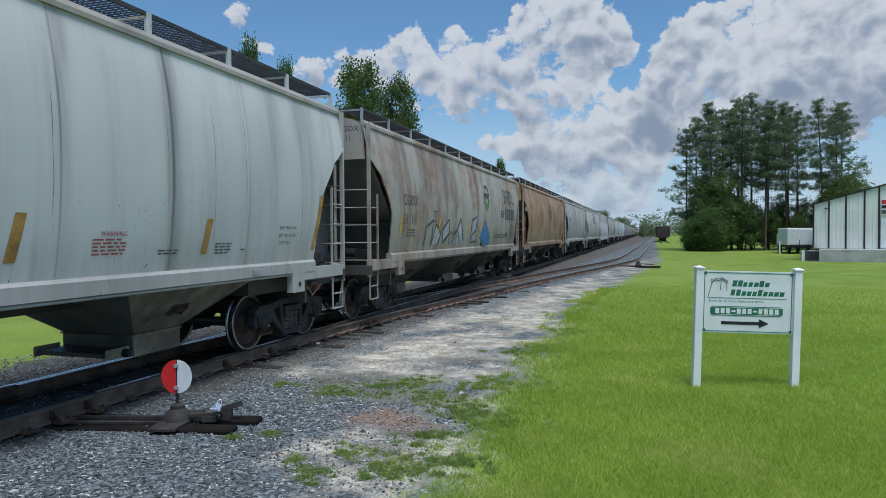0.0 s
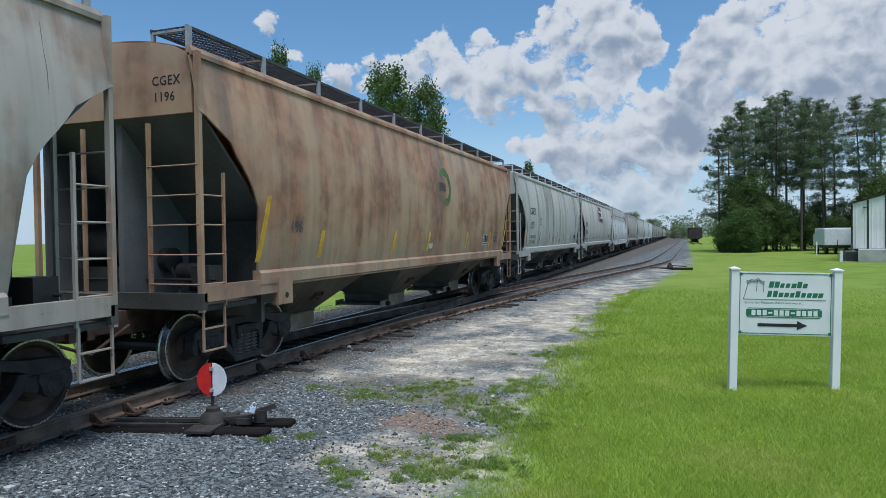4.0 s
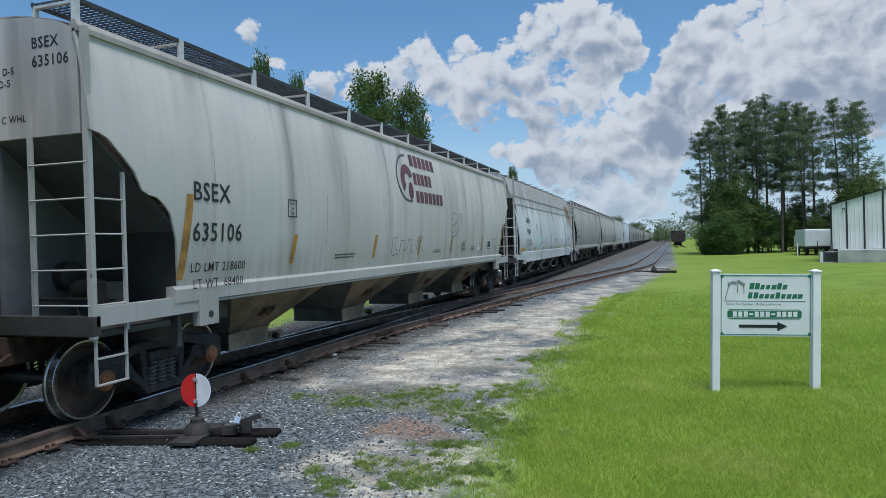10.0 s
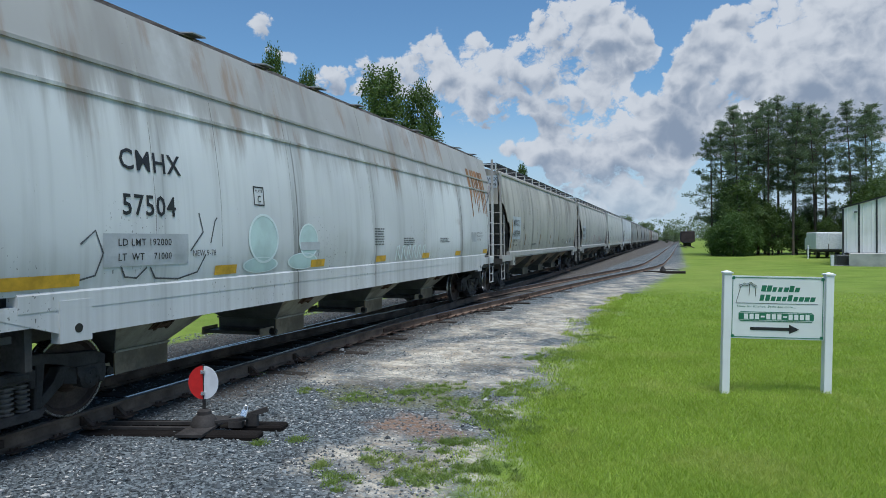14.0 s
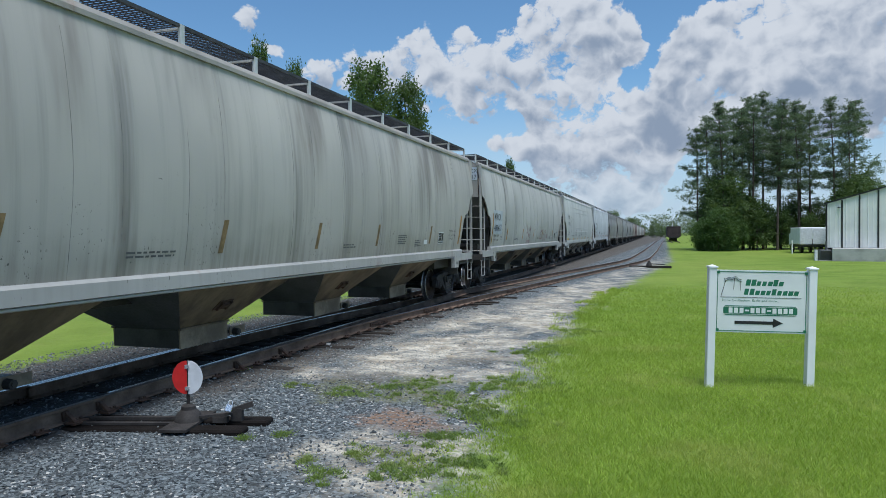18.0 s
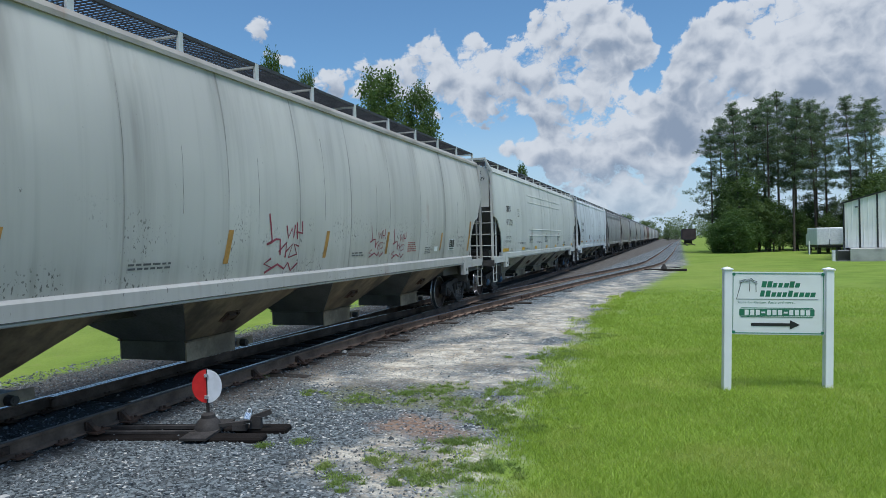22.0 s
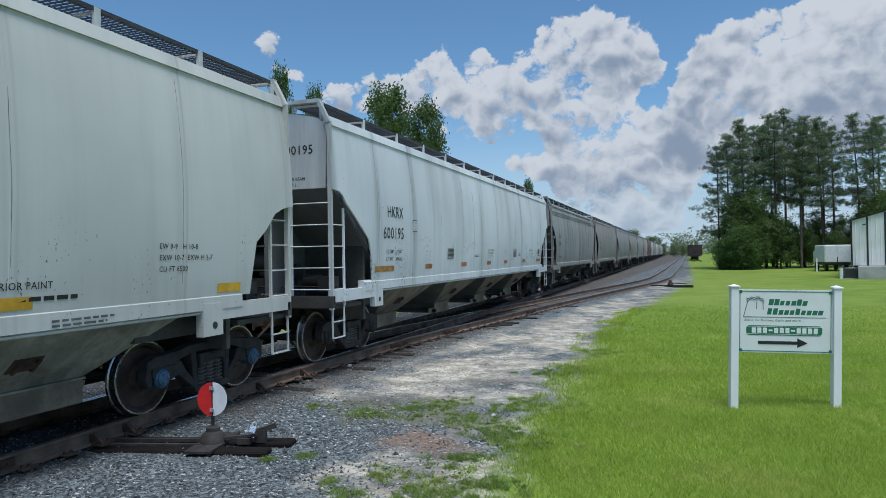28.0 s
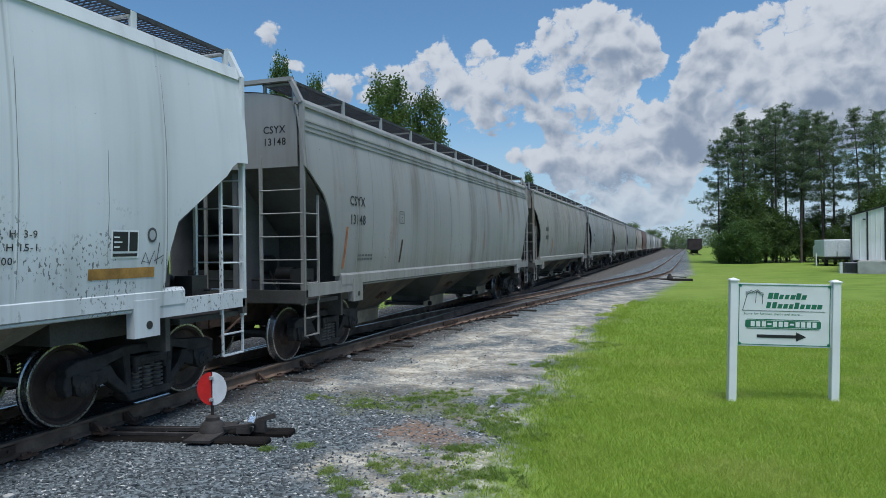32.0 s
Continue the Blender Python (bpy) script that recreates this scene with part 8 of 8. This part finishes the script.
def broadleaf(name, height, width, low, seed, mat, label, leaf=0.22, clumps=130, per=60, group=""):
    rng = np.random.default_rng(seed)
    tree = thing(name, pose(0, 0, 0), label, "tree" if height > 7 else "shrub", group)
    bm = bmesh.new()
    limb(bm, [(0, 0, -0.3), (0.1, 0.05, height * 0.35), (0, 0.1, height * 0.75)], 0.03 * height * 0.6, 0.04, 8)
    part("trunk", bm, BARK, tree, "", True)
    bm = bmesh.new()
    centres = []
    for k in range(clumps):
        u = rng.uniform(0, 1)
        z = low + (height - low) * u
        r = width * math.sqrt(max(0.05, math.sin(math.pi * (0.12 + 0.84 * u)))) * rng.uniform(0.35, 1.0)
        a = rng.uniform(0, math.tau)
        p = Vector((math.cos(a) * r, math.sin(a) * r, z + rng.normal(0, 0.04 * height)))
        centres.append(tuple(p))
        if k % 4 == 0:
            limb(bm, [(0, 0, max(0.2, z * 0.6)), tuple(Vector((p.x * 0.5, p.y * 0.5, z * 0.85))), tuple(p)], 0.012 * height * 0.5, 0.01, 5)
    part("bough_frame", bm, BARK, tree)
    me = leaf_soup("crown", centres, leaf, rng, mat, 0.2, per, width * 0.13, 0.8)
    part("crown", me, mat, tree, "loose crown of small leaves")
    return tree


def build_trees():
    kinds = [pine("pine_tree", 20.6, 5.5, 3.5, 1), pine("pine_tree", 20.0, 9.5, 2.5, 2), pine("pine_tree", 21.6, 9.0, 2.8, 3)]
    spots = [(12.6, 92, 0.80), (17.4, 96, 0.97), (15.6, 90, 0.90), (14.2, 98, 0.92), (19.2, 92, 0.97), (20.9, 96, 1.0), (30.2, 93, 0.90), (22.8, 97, 0.98), (24.6, 93, 0.90), (31.4, 96, 0.95), (26.4, 96, 0.93), (28.4, 92, 0.90), (18.2, 94, 0.92), (16.2, 99, 1.0), (21.8, 91, 0.90), (25.8, 99, 0.97), (23.7, 101, 1.0), (19.8, 100, 1.0)]
    rng = random.Random(12)
    for i, (x, y, s) in enumerate(spots):
        k = kinds[i % 3]
        m = pose(x, y, -0.3, 0, 0, rng.uniform(0, 360)) @ Matrix.Diagonal((s, s, s * 0.96, 1))
        if i < 3:
            k.matrix_world = m
        else:
            source = kinds[i % 3]
            c = copy_thing(source, Matrix.Identity(4))
            c.matrix_world = m
    shrubs = [broadleaf("shrub", 5.6, 2.6, 0.4, 21, BUSH, "bushy broad-leaved shrub at the edge of the pines", 0.16, 120, 70, "undergrowth"),
              broadleaf("understory_tree", 8.5, 2.6, 1.0, 22, LEAVES, "dark young tree among the pine trunks", 0.18, 130, 60, "undergrowth")]
    for i, (x, y, s, which) in enumerate([(14.6, 86.5, 0.85, 0), (15.2, 92.0, 1.05, 1), (16.2, 88.6, 0.75, 0), (15.6, 89.5, 1.1, 1), (12.9, 87.5, 0.6, 0), (19.5, 91.0, 0.75, 1), (22.5, 92.5, 0.6, 1), (25.5, 91.0, 0.5, 1), (30.0, 90.0, 0.95, 1), (30.8, 91.0, 1.05, 1), (17.6, 95.0, 0.9, 1), (19.0, 100, 0.9, 1), (22.0, 101, 0.7, 1), (25.0, 100, 0.75, 1), (28.0, 101, 0.7, 1), (31.0, 101, 0.9, 1), (32.0, 99, 1.0, 1)]):
        m = pose(x, y, -0.3, 0, 0, 67 * i) @ Matrix.Diagonal((s, s, s, 1))
        if i < 2:
            shrubs[which].matrix_world = m
        else:
            copy_thing(shrubs[which], Matrix.Identity(4)).matrix_world = m
    tall = broadleaf("broadleaf_tree", 21.5, 4.3, 9.0, 31, LEAVES, "leafy green tree behind the train", 0.26, 170, 75, "trees behind the track")
    tall.matrix_world = pose(-23.9, 70, -0.3) @ Matrix.Diagonal((0.82, 0.82, 0.97, 1))
    for x, y, s, w, r in ((-19.6, 71, 0.89, 0.55, 80), (-22.0, 45, 0.77, 0.26, 40), (-19.4, 46, 0.70, 0.24, 130), (-24.5, 150, 0.86, 0.35, 200)):
        copy_thing(tall, Matrix.Identity(4)).matrix_world = pose(x, y, -0.3, 0, 0, r) @ Matrix.Diagonal((w, w, s, 1))
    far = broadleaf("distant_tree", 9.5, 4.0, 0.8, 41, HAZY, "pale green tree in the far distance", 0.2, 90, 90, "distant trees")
    far.matrix_world = pose(6.5, 330, -0.3) @ Matrix.Diagonal((0.7, 0.7, 0.6, 1))
    for i, (x, y, s) in enumerate(((-6, 420, 1.2), (0.5, 390, 0.7), (12.5, 300, 0.5), (10.0, 350, 0.55), (16, 300, 0.5), (-16, 380, 1.5), (-30, 420, 1.6), (-46, 400, 1.6), (24, 230, 1.4), (30, 200, 1.3))):
        copy_thing(far, Matrix.Identity(4)).matrix_world = pose(x, y, -0.3, 0, 0, 50 * i) @ Matrix.Diagonal((s, s, s, 1))
    rng2 = np.random.default_rng(5)
    pts = []
    for k in range(420):
        x = rng2.uniform(-420, 420)
        y = rng2.uniform(480, 560)
        h = rng2.uniform(6, 16) * (1 + 0.3 * math.sin(x * 0.05))
        pts += [(x + rng2.normal(0, 2.5), y, rng2.uniform(0, h)) for _ in range(26)]
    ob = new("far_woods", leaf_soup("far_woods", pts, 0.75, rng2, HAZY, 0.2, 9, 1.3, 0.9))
    tagged(ob, "low line of distant woods along the horizon", "woods", kind="stuff")


build_trees()


# ---- grass, stones and weeds ----
# tufts that creep into the dirt: x, y, half width
TUFTS = [(4.44, 5.52, 0.14), (4.92, 5.73, 0.13), (5.1, 6.14, 0.21), (4.47, 6.24, 0.14), (5.31, 7.19, 0.09), (5.02, 6.99, 0.16), (5.35, 8.04, 0.31), (5.03, 8.51, 0.28), (5.77, 7.82, 0.21), (5.59, 9.78, 0.36), (5.06, 9.64, 0.32), (3.66, 9.0, 0.3), (3.07, 8.71, 0.16), (2.27, 8.73, 0.1), (5.42, 13.0, 0.28), (5.14, 12.5, 0.27), (5.7, 15.7, 0.24), (5.43, 6.24, 0.21), (5.64, 6.3, 0.18), (4.06, 5.92, 0.06), (4.02, 9.6, 0.22), (4.62, 8.8, 0.2), (0.89, 9.36, 0.1), (3.35, 6.64, 0.06), (3.05, 6.35, 0.04)]


def blades(name, x, y, rng, low, high, wide, lean, mat):
    """Grass blades as single narrow leaves standing on the ground."""
    n = len(x)
    z = np.array([ground_z(a, b) for a, b in zip(x, y)])
    h = rng.uniform(low, high, n)
    a = rng.uniform(0, math.tau, n)
    w = wide + 0.0003 * y
    tilt = rng.normal(0, lean, (n, 2)) * h[:, None]
    base = np.stack([x, y, z], 1)
    side = np.stack([np.cos(a) * w, np.sin(a) * w, np.zeros(n)], 1)
    tip = base + np.stack([tilt[:, 0], tilt[:, 1], h], 1)
    v = np.stack([base - side, base + side, tip], 1).reshape(-1, 3)
    me = bpy.data.meshes.new(name)
    me.from_pydata(v.tolist(), [], np.arange(n * 3).reshape(-1, 3).tolist())
    me.materials.append(mat)
    return new(name, me)


def build_lawn():
    rng = np.random.default_rng(7)
    n = 900000
    y = 3.2 + (rng.random(n) ** 1.7) * 27.0
    x = 7.45 + rng.uniform(-1, 1, n) * (2.2 + (y + 1.0) * 0.56)
    edge = 5.85 + np.maximum(0, y - 24) * 0.095 + 0.22 * np.sin(y * 1.3) + 0.16 * np.sin(y * 3.1 + 1) + 0.10 * np.sin(y * 7.3 + x * 3) + rng.normal(0, 0.22, n)
    keep = (x > edge) & (x < 7.7 + y * 0.36 + 1.0) & (rng.random(n) > np.clip((y - 14.0) / 18.0, 0, 1))
    x, y = x[keep], y[keep]
    for _ in range(260):
        oy = 4.4 + rng.random() ** 0.8 * 24.0
        ox = 5.9 + max(0, oy - 24) * 0.095 - abs(rng.normal(0, 0.38))
        k = int(rng.integers(30, 90))
        x = np.concatenate([x, ox + rng.normal(0, 0.08, k)])
        y = np.concatenate([y, oy + rng.normal(0, 0.08 + oy * 0.008, k)])
    tagged(blades("grass", x, y, rng, 0.025, 0.075, 0.0030, 0.6, BLADES), "short mown bright green grass with ragged edges", "grass", kind="stuff")
    # weeds that creep into the dirt
    wx, wy = [], []
    for a, b, r in TUFTS:
        for _ in range(max(4, int(r * 95))):
            ox, oy, s = a + rng.normal(0, r * 0.85), b + rng.normal(0, r * 0.95), rng.uniform(0.012, 0.055)
            k = int(rng.integers(12, 30) + s * 900)
            wx.append(ox + rng.normal(0, s, k))
            wy.append(oy + rng.normal(0, s, k))
    tagged(blades("weeds", np.concatenate(wx), np.concatenate(wy), rng, 0.012, 0.05, 0.0045, 1.1, WEEDS), "low dark green weeds creeping into gravel and sand", "weeds", kind="stuff")


def build_stones():
    rng = np.random.default_rng(11)
    n = 70000
    y = 3.0 + (rng.random(n) ** 1.7) * 22
    x = -4.2 + rng.random(n) * 9.6
    sand = (y > 9.3) & (x > 1.2 + 0.06 * y)
    keep = ~sand | (rng.random(n) < 0.22)
    keep &= ~((x > 4.0) & (rng.random(n) < 0.6))
    keep &= ~((np.abs(x) < 1.3) & (rng.random(n) < 0.45))
    x, y = x[keep], y[keep]
    n = len(x)
    s = rng.uniform(0.006, 0.019, n) * np.where((y > 9.3) & (x > 1.2 + 0.06 * y), 0.7, 1.0) * np.where(rng.random(n) < 0.04, 1.9, 1.0)
    z = np.array([ground_z(a, b) for a, b in zip(x, y)]) + s * 0.3
    octa = np.array([(1, 0, 0), (0, 1, 0), (-1, 0, 0), (0, -1, 0), (0, 0, 0.8), (0, 0, -0.8)], float)
    tri = np.array([(0, 1, 4), (1, 2, 4), (2, 3, 4), (3, 0, 4), (1, 0, 5), (2, 1, 5), (3, 2, 5), (0, 3, 5)])
    jig = rng.normal(0, 0.25, (n, 6, 3))
    a = rng.uniform(0, math.tau, n)
    p = (octa[None] + jig) * s[:, None, None]
    c, d = np.cos(a)[:, None], np.sin(a)[:, None]
    px, py = p[..., 0] * c - p[..., 1] * d, p[..., 0] * d + p[..., 1] * c
    v = np.stack([px + x[:, None], py + y[:, None], p[..., 2] + z[:, None]], -1).reshape(-1, 3)
    f = (tri[None] + (np.arange(n) * 6)[:, None, None]).reshape(-1, 3)
    me = bpy.data.meshes.new("ballast")
    me.from_pydata(v.tolist(), [], f.tolist())
    me.materials.append(STONE)
    tagged(new("ballast", me), "loose grey crushed stone round the rails", "gravel", kind="stuff")


build_lawn()
build_stones()


# ---- what moves ----
# metres that the train has gone, second by second
GONE = [0.0, 6.62, 13.24, 19.85, 26.44, 33.01, 39.55, 46.07, 52.54, 58.98, 65.35, 71.65, 77.89, 84.05, 90.12, 96.12, 102.04, 107.9, 113.7, 119.45, 125.16, 130.81, 136.47, 142.14, 147.83, 153.53, 159.27, 165.04, 170.84, 176.69, 182.59, 188.54, 194.54]


def gone(t):
    """Smooth between the seconds."""
    k = min(31, int(t))
    u = t - k
    p0, p1, p2, p3 = (GONE[max(0, min(32, i))] for i in (k - 1, k, k + 1, k + 2))
    if k == 0:
        p0 = 2 * p1 - p2
    if k == 31:
        p3 = 2 * p2 - p1
    m1, m2 = (p2 - p0) / 2, (p3 - p1) / 2
    return (2 * u**3 - 3 * u**2 + 1) * p1 + (u**3 - 2 * u**2 + u) * m1 + (-2 * u**3 + 3 * u**2) * p2 + (u**3 - u**2) * m2


def motions():
    for car, y in TRAIN:
        walk(car, [(t, pose(0, y - gone(t), 0)) for t in range(33)])
    times = [k / 10 for k in range(321)]
    for wheelset, y in WHEELSETS:
        walk(wheelset, [(t, pose(0, y, WHEEL_R, math.degrees(gone(t) / WHEEL_R))) for t in times])


motions()
